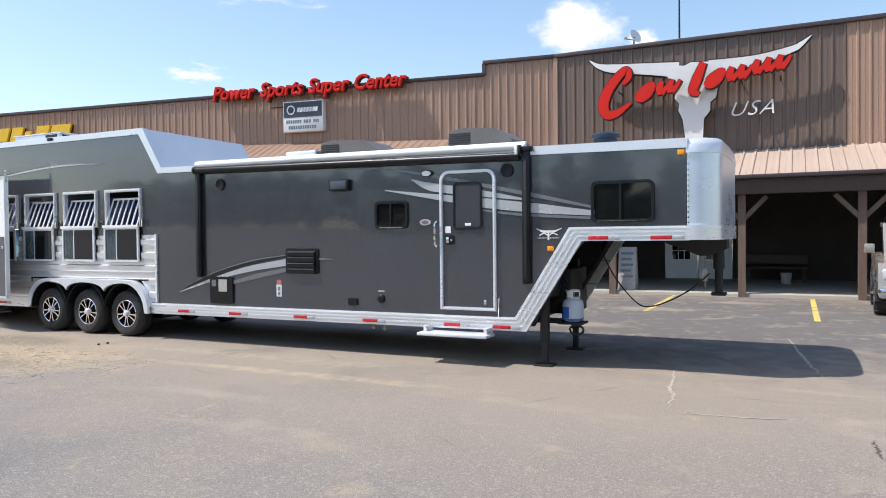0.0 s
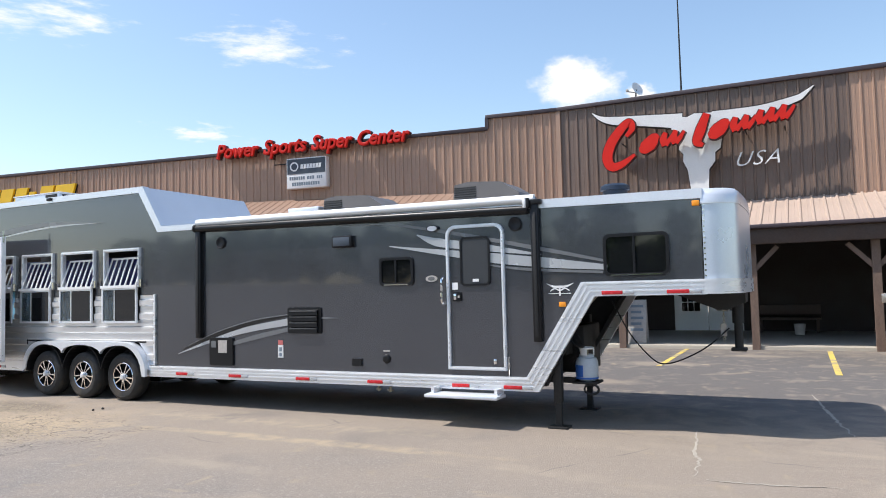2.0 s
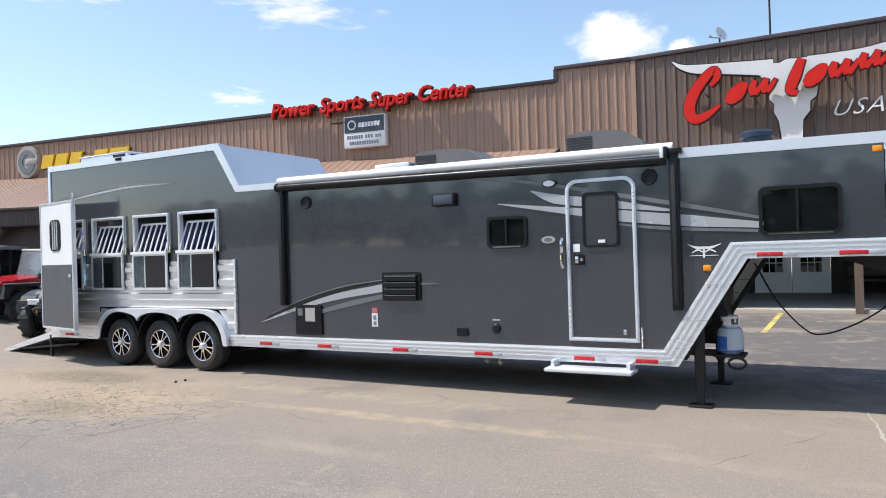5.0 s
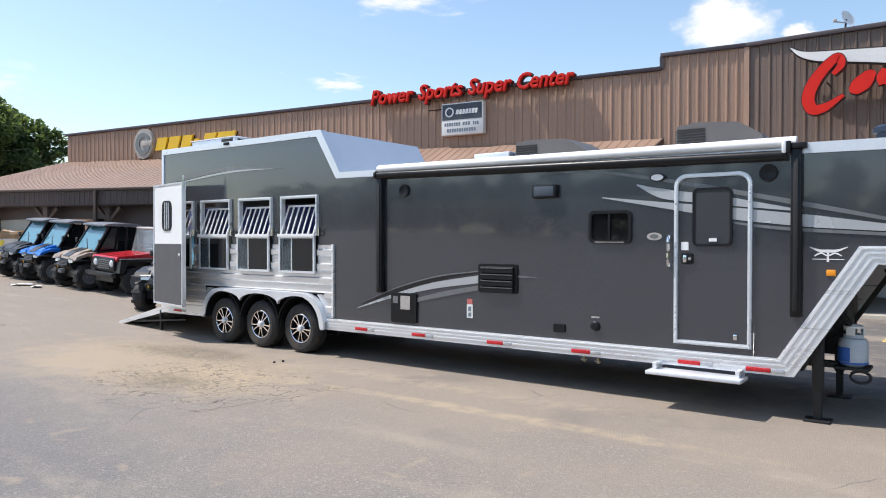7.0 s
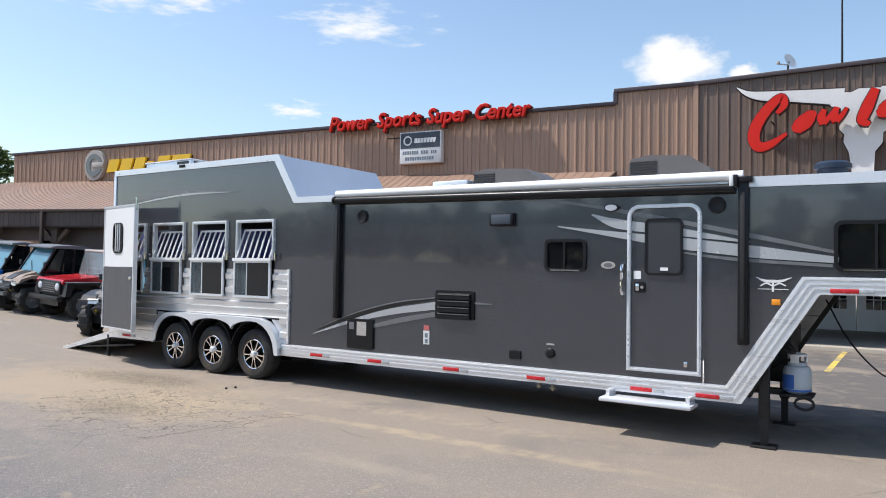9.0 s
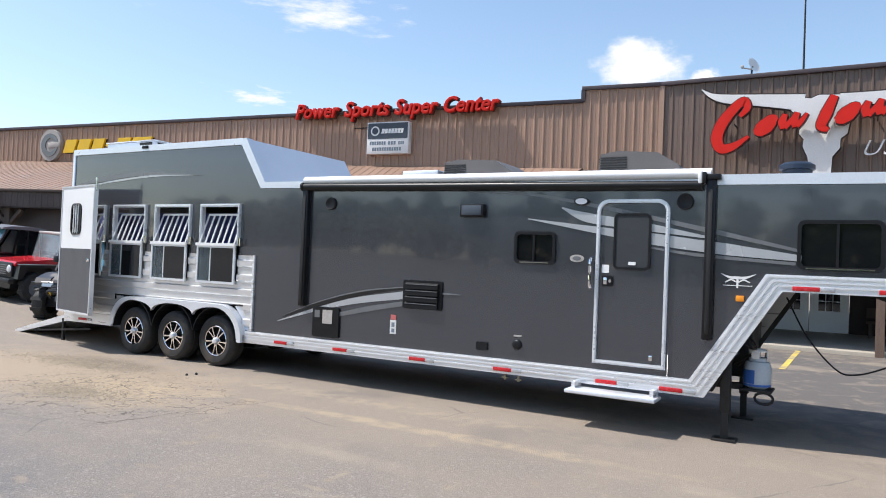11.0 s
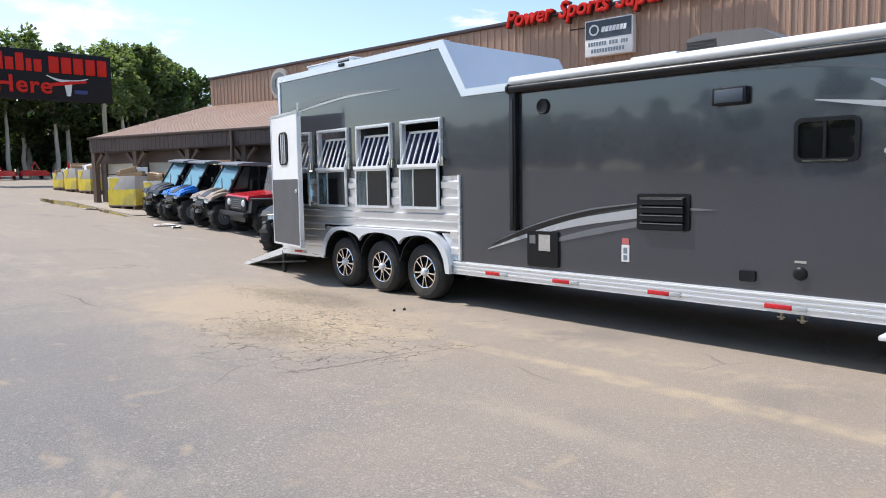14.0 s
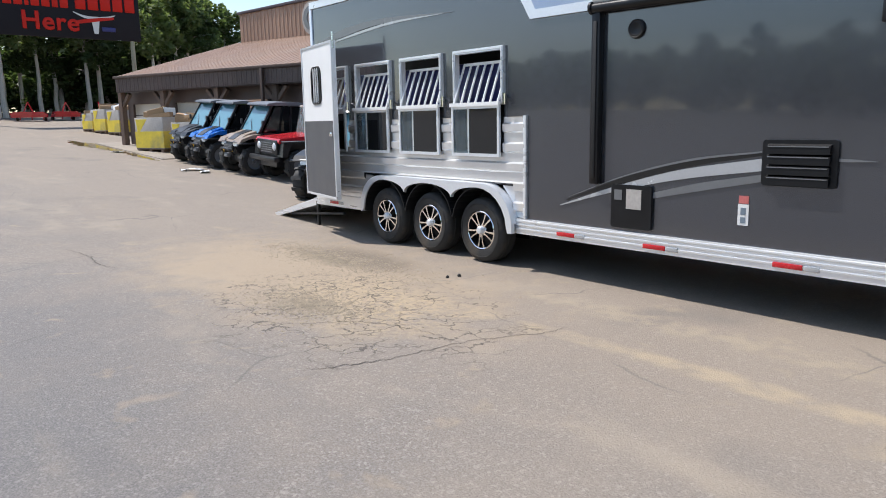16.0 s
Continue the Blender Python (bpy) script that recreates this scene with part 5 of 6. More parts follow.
part("support_arm", rod((-0.6, 0.1, 0.95), (1.6, 0.1, 0.95), 0.02, seg=6), M["under"], ms)

cs = thing("round_sign", "round silver maker's sign on the wall", "sign", wing_pose(-25.4, 0.12, 6.15))
part("disc", slab(ring(0, 0, 0.68, 32), (), -0.06, 0.1), M["cloth"], cs, m=Matrix.Diagonal((0.93, 1, 1, 1)))
part("gear_ring", slab(ring(0, 0, 0.5, 28), [ring(0.05, 0, 0.3, 24)], -0.09, -0.06), M["stripe_mid"], cs)
part("band", box(-0.1, 0.62, -0.095, -0.07, -0.12, 0.12, 0.01), M["cloth"], cs)
ys = thing("yellow_sign", "yellow raised plain shapes on the store wall", "sign", wing_pose(-24.5, 0.15, 5.78))
bar_row(ys, None, 0.0, [0.62, 0.66, 0.6], 0.0, 0.55, M["yellow"], -0.12, 0.18, 0.25)
bar_row(ys, None, 2.42, [0.3], 0.22, 0.14, M["yellow"], -0.12, 0.05)
bar_row(ys, None, 2.95, [0.66, 0.98], 0.0, 0.55, M["yellow"], -0.12, 0.18, 0.2)
bar_row(ys, None, 0.04, [0.62, 0.66, 0.6], -0.03, 0.55, M["sign_black"], -0.03, 0.18, 0.25, "shape_back")
bar_row(ys, None, 2.99, [0.66, 0.98], -0.03, 0.55, M["sign_black"], -0.03, 0.18, 0.2, "shape_back")

big = thing("longhorn_sign", "white longhorn skull sign with red slanted shapes", "sign", pose(0, 13.3, 0))
head = [(6.9, 6.56), (7.27, 6.5), (7.45, 6.58), (8.05, 6.54), (8.27, 6.17), (8.2, 5.9), (8.13, 5.52), (7.98, 5.4), (7.97, 5.15), (7.8, 4.93), (7.77, 4.3), (7.3, 4.3), (7.22, 4.95), (7.1, 5.22), (7.12, 5.42), (7.0, 5.57), (7.06, 6.02), (6.8, 6.2)]
horns = (
    ([(4.49, 6.97), (4.75, 6.78), (5.14, 6.66), (5.86, 6.57), (6.63, 6.47), (7.1, 6.4)], [0.02, 0.13, 0.24, 0.3, 0.38, 0.46]),
    ([(10.55, 6.95), (10.3, 6.75), (10.08, 6.64), (9.27, 6.46), (8.5, 6.4), (7.95, 6.38)], [0.02, 0.12, 0.17, 0.26, 0.34, 0.4]),
)
part("skull", slab(head, (), 0.0, 0.1), M["skull"], big, "bone-white longhorn skull outline", None)
part("skull_backing", slab([(7.53 + (x - 7.53) * 1.05, 5.6 + (z - 5.6) * 1.03) for x, z in head], (), 0.03, 0.14), M["dark_wall"], big, "", None)
for path, wd in horns:
    hn = part("horn", strip(path, wd, 0.005, 0.1), M["skull"], big, "bone-white curved horn", None)
    part("horn_backing", strip(path, [w + 0.07 for w in wd], 0.028, 0.138), M["dark_wall"], hn, "", None)
# the red shapes stand in front of the skull
def slants(x, z, n, w=0.2):
    """A run of steep fat strokes side by side, tied by thinner ones."""
    out = []
    for i in range(n):
        q = x + 0.29 * i
        out.append(([(q + 0.07, z + 0.4 + 0.03 * i), (q, z + 0.2 + 0.03 * i), (q + 0.04, z + 0.02 + 0.03 * i)], [0.12, w, 0.17]))
        out.append(([(q + 0.05, z + 0.04 + 0.03 * i), (q + 0.18, z + 0.18 + 0.03 * i), (q + 0.3, z + 0.36 + 0.03 * i)], [0.15, 0.12, 0.07]))
    return out


shapes = [
    ([(5.56, 6.08), (5.74, 6.3), (5.66, 6.5), (5.4, 6.3), (5.1, 5.9), (4.98, 5.5), (5.1, 5.22), (5.4, 5.26), (5.8, 5.52)], [0.1, 0.18, 0.2, 0.25, 0.29, 0.3, 0.27, 0.2, 0.07]),
    ([(5.93, 5.62), (6.05, 5.66), (6.22, 5.78), (6.38, 5.94), (6.5, 6.0)], [0.12, 0.34, 0.4, 0.3, 0.1]),
    ([(7.83, 6.47), (7.66, 6.05), (7.54, 5.7), (7.7, 5.58)], [0.18, 0.27, 0.24, 0.1]),
    ([(7.85, 5.82), (7.97, 5.86), (8.13, 5.98), (8.3, 6.13), (8.42, 6.18)], [0.12, 0.32, 0.38, 0.28, 0.1]),
] + slants(6.62, 5.66, 2) + slants(8.52, 5.86, 2) + slants(9.18, 5.98, 3, 0.18)
for k, (path, wd) in enumerate(shapes):
    p_ = part("red_shape", strip(path, wd, -0.3 - 0.004 * k, -0.2), M["red"], big, "slanted red raised shape", None)
    part("shape_return", strip(path, [w + 0.05 for w in wd], -0.27 - 0.004 * k, -0.12), M["letter_side"], p_, "", None)
for x in (5.4, 6.5, 7.6, 8.8, 9.8):
    part("stand_off", rod((x, -0.15, 5.9), (x, 0.48, 5.9), 0.02, seg=6), M["under"], big)
me = words("USA", 0.62, 0.03, 0.4, 1.12, thin=-0.006)
us = tagged(link("wall_letters", me, M["white"], None, "", pose(8.42, 13.62, 4.98, 0, 0, 0)), "thin white slanted letters on the dark wall", "sign")
us.matrix_world = pose(8.42, 13.62, 4.98) @ Matrix.Diagonal((1.0, 1, 0.95, 1))

ant = thing("antenna_mast", "thin steel antenna mast on the store roof", "antenna", pose(7.0, 14.3, 7.15))
part("mast", rod((0, 0, 0), (0, 0, 3.4), 0.03, 0.018, 8), M["under"], ant)
part("mast_base", box(-0.08, 0.08, -0.08, 0.08, 0, 0.1, 0.01), M["under"], ant)
dish = thing("satellite_dish", "grey satellite dish on the store roof", "satellite dish", pose(5.68, 14.0, 7.3))
part("dish_bowl", lathe([(0.0, 0.06), (0.12, 0.045), (0.22, 0.0), (0.23, 0.0), (0.12, 0.06), (0.0, 0.075)], 24), M["white"], dish, m=pose(0.08, 0, 0.42, -20, 0, 60))
part("dish_mast", rod((0, 0, 0), (0.03, 0.02, 0.4), 0.025), M["under"], dish)
part("feed_arm", beam((0.05, 0, 0.3), (-0.22, -0.1, 0.35), 0.02, 0.03), M["cloth"], dish)
part("feed_horn", box(-0.26, -0.18, -0.13, -0.07, 0.34, 0.42, 0.01), M["cloth"], dish)

# under the front porch
bn = thing("bench", "dark wooden bench against the porch wall", "bench", pose(9.6, 16.6, 0.09))
part("seat", box(-0.9, 0.9, -0.22, 0.22, 0.4, 0.46, 0.01), M["fascia"], bn)
part("backrest", box(-0.9, 0.9, 0.2, 0.25, 0.55, 0.85, 0.01), M["fascia"], bn)
for x in (-0.8, 0.8):
    part("leg", box(x - 0.04, x + 0.04, -0.2, 0.22, 0, 0.4), M["fascia"], bn)
bk_ = thing("bucket", "grey bucket on the porch floor", "bucket", pose(9.9, 15.6, 0.09))
part("shell", lathe([(0.0, 0.0), (0.13, 0.0), (0.16, 0.32), (0.15, 0.32), (0.12, 0.02)], 20), M["cloth"], bk_, m=pose(0, 0, 0, 90))
sb = thing("sandwich_board", "white printed sandwich board sign on the porch", "sign", pose(5.95, 11.75, 0.09))
for s_ in (-1, 1):
    lf = part("board", box(-0.24, 0.24, -0.015, 0.015, 0, 1.2, 0.005), M["cloth"], sb, m=pose(0, s_ * 0.22, 0, s_ * 9))
    for k in range(5):
        part("print_line", box(-0.17, 0.17 - 0.05 * (k % 2), -0.02, -0.015, 0.35 + 0.16 * k, 0.42 + 0.16 * k), M["text_dark"], lf)
rk = thing("display_rack", "black display rack with orange rails under the porch", "rack", pose(12.9, 12.6, 0.09))
for x in (-0.7, 0.7):
    part("upright", box(x - 0.03, x + 0.03, -0.03, 0.03, 0, 1.9), M["black"], rk)
for z in (1.35, 1.5):
    part("rail", box(-0.7, 0.7, -0.06, 0.0, z, z + 0.06, 0.01), M["amber"], rk, "orange rail")
part("tray", box(-0.6, -0.2, -0.2, 0.0, 1.05, 1.25, 0.02), M["wind_glass"], rk)


# ---- vehicles ----
def vehicle_wheel(parent, x, y, r, w, rim):
    wh = new("wheel")
    wh.parent = parent
    wh.matrix_local = pose(x, y, r, 0, 0, 90 if x > 0 else -90)
    bm = lathe([(r * 0.55, -w / 2 + 0.02), (r * 0.62, -w / 2), (r * 0.88, -w / 2), (r * 0.98, -w / 3), (r, 0), (r * 0.98, w / 3), (r * 0.88, w / 2), (r * 0.6, w / 2)], 24)
    part("tyre", bm, M["rubber"], wh)
    part("rim", lathe([(0.0, -w / 2 + 0.05), (0.05, -w / 2 + 0.01), (r * 0.2, -w / 2 + 0.06), (r * 0.5, -w / 2 + 0.05), (r * 0.57, -w / 2 + 0.01)], 20), rim, wh)
    for k in range(10):
        part("tread_lug", box(-0.04, 0.04, -w / 2, w / 2, r * 0.96, r * 1.03), M["rubber"], wh, m=pose(0, 0, 0, 0, 36 * k, 0))


def utility_vehicle(name, label, paint, m, crew=True, clear=True):
    """A side-by-side utility vehicle with cab; its front faces -y."""
    u = thing(name, label, "utility vehicle", m, "parked utility vehicles")
    L = 3.5 if crew else 2.9
    part("chassis", box(-0.62, 0.62, 0.25, L - 0.5, 0.32, 0.55, 0.03), M["utv_black"], u)
    nose_p = [(0.12, 0.62), (0.02, 0.78), (0.08, 0.92), (0.45, 1.05), (0.95, 1.16), (0.98, 0.5), (0.5, 0.5)]
    turn = Matrix(((0, 1, 0, 0), (1, 0, 0, -0.36), (0, 0, 1, 0), (0, 0, 0, 1)))
    short = Matrix(((0, 1, 0, 0), (0.64, 0, 0, 0), (0, 0, 1, 0), (0, 0, 0, 1)))
    back = pose(0, -0.36, 0)
    part("front_body", slab(nose_p, (), -0.4, 0.4), M["utv_black"], u, "", None, short)
    hood = part("hood", slab([(0.04, 0.9), (0.1, 0.96), (0.45, 1.1), (0.98, 1.2), (0.98, 1.13), (0.45, 1.02)], (), -0.5, 0.5), paint, u, "painted hood", None, short)
    part("hood_panel", slab([(0.1, 0.975), (0.45, 1.115), (0.98, 1.215), (0.98, 1.2), (0.45, 1.1), (0.1, 0.96)], (), -0.2, 0.2), M["utv_black"], hood, "", None)
    for s in (-1, 1):
        part("fender", slab([(-0.02, 0.88), (0.1, 0.99), (0.6, 1.1), (0.98, 1.12), (0.98, 0.85), (0.85, 1.0), (0.5, 1.0), (0.1, 0.9)], (), s * 0.56 - 0.2, s * 0.56 + 0.2), paint, u, "", None, short)
        lamp = part("headlamp", slab([(0.0, 0.8), (0.02, 0.9), (0.16, 0.95), (0.16, 0.86)], (), s * 0.42 - 0.14, s * 0.42 + 0.14), M["lamp_lens"], u, "clear headlamp", None, short)
        part("brow", slab([(-0.01, 0.9), (0.02, 0.92), (0.16, 0.97), (0.16, 0.95)], (), s * 0.42 - 0.15, s * 0.42 + 0.15), M["utv_black"], lamp, "", None)
        part("door", slab([(1.05, 0.5), (L - 0.75, 0.5), (L - 0.7, 1.15), (1.1, 1.15)], (), s * 0.72 - 0.03, s * 0.72 + 0.03), M["utv_black"], u, "black half door", None, turn)
        part("cab_pillar", beam((s * 0.66, 1.0, 1.15), (s * 0.6, 1.45, 1.93), 0.06, 0.06), M["utv_black"], u, m=back)
        part("cab_pillar", beam((s * 0.68, L - 1.1, 1.1), (s * 0.6, L - 1.15, 1.93), 0.06, 0.06), M["utv_black"], u, m=back)
        if crew:
            part("cab_pillar", beam((s * 0.68, 1.95, 1.1), (s * 0.62, 1.95, 1.93), 0.06, 0.05), M["utv_black"], u, m=back)
        part("side_rail", beam((s * 0.6, 1.42, 1.93), (s * 0.6, L - 1.1, 1.93), 0.06, 0.06), M["utv_black"], u, m=back)
        part("mirror", box(s * 0.74 - 0.06, s * 0.74 + 0.06, 1.05, 1.1, 1.35, 1.5, 0.02), M["utv_black"], u, m=back)
    part("grille", box(-0.3, 0.3, -0.03, 0.02, 0.66, 0.84, 0.01), M["utv_black"], u)
    for k in range(4):
        part("grille_slat", box(-0.28, 0.28, -0.04, -0.03, 0.68 + 0.04 * k, 0.695 + 0.04 * k), M["utv_roof"], u)
    bp = part("bumper", tube(smooth_line([(-0.3, 0.0, 0.55), (-0.32, -0.12, 0.7), (0, -0.14, 0.72), (0.32, -0.12, 0.7), (0.3, 0.0, 0.55)]), 0.03), M["utv_black"], u)
    part("winch", box(-0.12, 0.12, -0.12, 0.0, 0.48, 0.6, 0.02), M["utv_roof"], bp)
    part("windscreen", slab([(1.0, 1.15), (1.42, 1.88), (1.44, 1.88), (1.02, 1.15)], (), -0.61, 0.61), M["wind_glass"], u, "windscreen coloured blue for reflected sky", None, turn)
    for s in (-1, 1):
        part("side_glass", slab([(1.12, 1.16), (1.5, 1.86), (L - 1.1, 1.86), (L - 1.02, 1.16)], (), s * 0.655 - 0.012, s * 0.655 + 0.012), M["dglass"], u, "smoked side window", None, turn)
        for y in ((1.98, L - 1.12) if crew else (L - 1.12,)):
            part("window_post", beam((s * 0.67, y, 1.16), (s * 0.66, y, 1.87), 0.03, 0.07), M["utv_black"], u, m=back)
    part("rear_glass", slab([(L - 1.02, 1.16), (L - 1.1, 1.86), (L - 1.08, 1.86), (L - 1.0, 1.16)], (), -0.6, 0.6), M["dglass"], u, "", None, turn)
    part("roof_visor", slab([(1.3, 1.87), (1.22, 1.9), (1.25, 1.93), (1.4, 1.93)], (), -0.58, 0.58), M["utv_black"], u, "", None, turn)
    for x in (-0.12, 0.12):
        part("marker_decal", box(x * 2.6 - 0.035, x * 2.6 + 0.035, -0.046, -0.04, 0.6, 0.67), M["yellow"], u, m=pose(0, 0.0, 0))
    part("wiper", beam((0.1, 1.02, 1.2), (-0.25, 1.16, 1.5), 0.015, 0.015), M["utv_black"], u, m=back)
    top = slab([(1.24, 1.9), (1.27, 1.95), (1.5, 1.985), (1.9, 2.0), (L - 1.25, 1.99), (L - 1.0, 1.95), (L - 0.98, 1.9)], (), -0.69, 0.69)
    bmesh.ops.bevel(top, geom=[e for e in top.edges if e.calc_face_angle(0) > 0.7], offset=0.03, segments=2, affect="EDGES")
    part("roof", top, M["utv_roof"], u, "grey roof panel lightened for sky reflection", 40, turn)
    part("cargo_box", slab(rect(-0.7, 0.7, 0.75, 1.15), (), L - 0.75, L + 0.15), M["utv_black"], u, m=back)
    for k, y in enumerate((1.7, 2.5) if crew else (1.7,)):
        st_ = part("seat", box(-0.6, 0.6, y, y + 0.45, 0.6, 0.8, 0.04), M["utv_black"], u, m=back)
        part("seat_back", box(-0.6, 0.6, y + 0.4, y + 0.52, 0.75, 1.3, 0.04), M["utv_black"], st_)
    part("steering_wheel", tube([(-0.3 + 0.17 * math.cos(a), 1.4 + 0.06 * math.sin(a), 1.12 + 0.16 * math.sin(a)) for a in [k * math.pi / 7 for k in range(15)]], 0.014, 6), M["utv_black"], u, m=back)
    part("dash", box(-0.62, 0.62, 1.02, 1.2, 0.85, 1.14, 0.03), M["utv_black"], u, m=back)
    for x in (-0.66, 0.66):
        vehicle_wheel(u, x * 1.06, 0.4, 0.39, 0.28, M["utv_roof"])
        vehicle_wheel(u, x * 1.06, L - 0.86, 0.39, 0.28, M["utv_roof"])
        part("suspension_arm", beam((x * 0.4, 0.42, 0.52), (x * 0.95, 0.4, 0.42), 0.05, 0.08), M["utv_black"], u)
        part("mud_guard", box(x * 1.06 - 0.15, x * 1.06 + 0.15, 0.0, 0.7, 0.86, 0.9, 0.015), M["utv_black"], u)
    return u


def park(x, y, turn=E_ANG - 20):
    slope = math.degrees(math.atan(0.053)) if x < -7 else 1.0
    return pose(x, y, ground_z(x) + 0.0, 0, 0, turn) @ pose(0, 0, 0, 0, slope * math.cos(radians(turn)), 0) @ Matrix.Diagonal((0.9, 0.95, 0.96, 1))


utility_vehicle("utility_vehicle", "black utility vehicle with cab parked by the porch", M["utv_black"], park(-16.0, 2.1), False)
utility_vehicle("utility_vehicle", "blue utility vehicle with sky-coloured windscreen parked by the porch", M["utv_blue"], park(-14.5, 2.15), False)
utility_vehicle("utility_vehicle", "tan crew-cab utility vehicle parked by the porch", M["utv_tan"], park(-12.45, 2.2), True)
utility_vehicle("utility_vehicle", "black utility vehicle parked behind the trailer's rear", M["utv_black"], park(-6.6, 1.6, E_ANG + 5), True)


def red_jeep(m):
    j = thing("off_road_vehicle", "red boxy off-road vehicle with black grille and grey top", "off-road vehicle", m, "parked utility vehicles")
    turn = Matrix(((0, 1, 0, 0), (1, 0, 0, 0), (0, 0, 1, 0), (0, 0, 0, 1)))
    part("tub", box(-0.62, 0.62, 1.2, 3.3, 0.5, 1.05, 0.03), M["utv_black"], j)
    part("hood", slab([(0.08, 0.99), (0.12, 1.06), (0.7, 1.1), (1.25, 1.15), (1.25, 0.98), (0.1, 0.94)], (), -0.64, 0.64), M["utv_red"], j, "glossy red hood", None, turn)
    part("engine_bay", box(-0.5, 0.5, 0.14, 1.25, 0.5, 0.95), M["utv_black"], j)
    g = part("grille", box(-0.55, 0.55, 0.06, 0.14, 0.66, 1.02, 0.02), M["utv_black"], j)
    for k in range(5):
        part("grille_slot", box(-0.3, 0.3, 0.05, 0.06, 0.71 + 0.055 * k, 0.73 + 0.055 * k), M["utv_roof"], g)
    for s in (-1, 1):
        part("headlamp", lathe([(0.0, -0.03), (0.07, -0.025), (0.1, 0.0), (0.105, 0.02)], 20), M["lamp_lens"], j, "round headlamp", m=pose(s * 0.42, 0.06, 0.86))
        part("front_fender", slab([(0.1, 0.62), (0.14, 0.96), (1.3, 1.0), (1.3, 0.72), (1.12, 0.78), (0.98, 0.92), (0.36, 0.92), (0.24, 0.62)], (), s * 0.64 - 0.14, s * 0.64 + 0.14), M["utv_black"], j, "black flat front fender", None, turn)
        part("fender_trim", box(s * 0.64 - 0.145, s * 0.64 + 0.145, 0.14, 1.3, 0.985, 1.005, 0.004), M["utv_roof"], j)
        part("rear_fender", slab([(2.2, 0.8), (2.35, 1.05), (3.2, 1.05), (3.3, 0.75), (3.2, 0.75), (3.1, 0.95), (2.45, 0.95)], (), s * 0.66 - 0.14, s * 0.66 + 0.14), M["utv_black"], j, "", None, turn)
        part("roll_bar", tube(smooth_line([(s * 0.58, 1.3, 1.08), (s * 0.56, 1.42, 1.75), (s * 0.56, 1.6, 1.82), (s * 0.56, 2.9, 1.8), (s * 0.58, 3.2, 1.05)], 5), 0.03), M["utv_black"], j)
        part("side_print", box(s * 0.63 - 0.005, s * 0.63 + 0.005, 1.6, 2.2, 0.8, 0.88), M["cloth"], j)
    part("windscreen", slab([(1.25, 1.1), (1.4, 1.78), (1.43, 1.78), (1.28, 1.1)], (), -0.58, 0.58), M["cab_glass"], j, "", None, turn)
    part("soft_top", box(-0.6, 0.6, 1.4, 3.0, 1.78, 1.85, 0.03), M["cloth"], j, "grey soft top")
    part("bumper", box(-0.72, 0.72, -0.1, 0.05, 0.5, 0.62, 0.02), M["utv_black"], j)
    part("chassis", box(-0.45, 0.45, 0.1, 3.2, 0.35, 0.55), M["utv_black"], j)
    part("seat", box(-0.5, 0.5, 2.0, 2.5, 0.8, 1.35, 0.05), M["utv_black"], j)
    for x in (-0.66, 0.66):
        vehicle_wheel(j, x * 1.05, 0.62, 0.39, 0.25, M["utv_roof"])
        vehicle_wheel(j, x * 1.05, 2.75, 0.39, 0.25, M["utv_roof"])


red_jeep(park(-10.75, 2.4) @ Matrix.Diagonal((1.12, 1, 1.04, 1)))


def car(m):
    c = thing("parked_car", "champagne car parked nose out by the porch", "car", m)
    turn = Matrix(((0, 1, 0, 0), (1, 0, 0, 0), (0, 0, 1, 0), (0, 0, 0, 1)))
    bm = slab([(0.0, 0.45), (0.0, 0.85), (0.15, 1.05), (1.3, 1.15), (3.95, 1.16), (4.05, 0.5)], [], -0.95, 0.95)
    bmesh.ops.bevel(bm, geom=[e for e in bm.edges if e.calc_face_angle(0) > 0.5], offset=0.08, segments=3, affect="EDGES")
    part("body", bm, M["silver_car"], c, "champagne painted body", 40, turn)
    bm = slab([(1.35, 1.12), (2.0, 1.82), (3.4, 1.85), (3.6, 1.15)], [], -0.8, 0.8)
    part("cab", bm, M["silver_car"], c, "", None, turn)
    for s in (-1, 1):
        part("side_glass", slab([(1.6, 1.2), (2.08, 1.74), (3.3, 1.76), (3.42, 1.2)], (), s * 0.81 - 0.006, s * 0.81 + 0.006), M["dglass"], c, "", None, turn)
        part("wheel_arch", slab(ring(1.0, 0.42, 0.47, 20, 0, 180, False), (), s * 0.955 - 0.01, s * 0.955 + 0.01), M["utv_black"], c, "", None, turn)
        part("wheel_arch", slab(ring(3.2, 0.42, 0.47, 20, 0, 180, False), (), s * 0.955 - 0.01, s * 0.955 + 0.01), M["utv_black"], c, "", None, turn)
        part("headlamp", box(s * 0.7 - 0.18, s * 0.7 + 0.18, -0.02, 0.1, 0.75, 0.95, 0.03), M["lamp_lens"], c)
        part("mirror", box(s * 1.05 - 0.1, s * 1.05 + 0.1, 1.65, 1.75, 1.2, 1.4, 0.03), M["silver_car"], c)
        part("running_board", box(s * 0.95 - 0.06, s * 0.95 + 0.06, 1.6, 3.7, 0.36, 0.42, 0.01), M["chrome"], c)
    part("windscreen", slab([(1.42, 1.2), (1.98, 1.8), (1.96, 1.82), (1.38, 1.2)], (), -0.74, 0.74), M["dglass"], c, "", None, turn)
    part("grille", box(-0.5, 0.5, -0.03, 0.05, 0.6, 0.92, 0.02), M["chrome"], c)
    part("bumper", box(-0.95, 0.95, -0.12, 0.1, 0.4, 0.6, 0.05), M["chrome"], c)
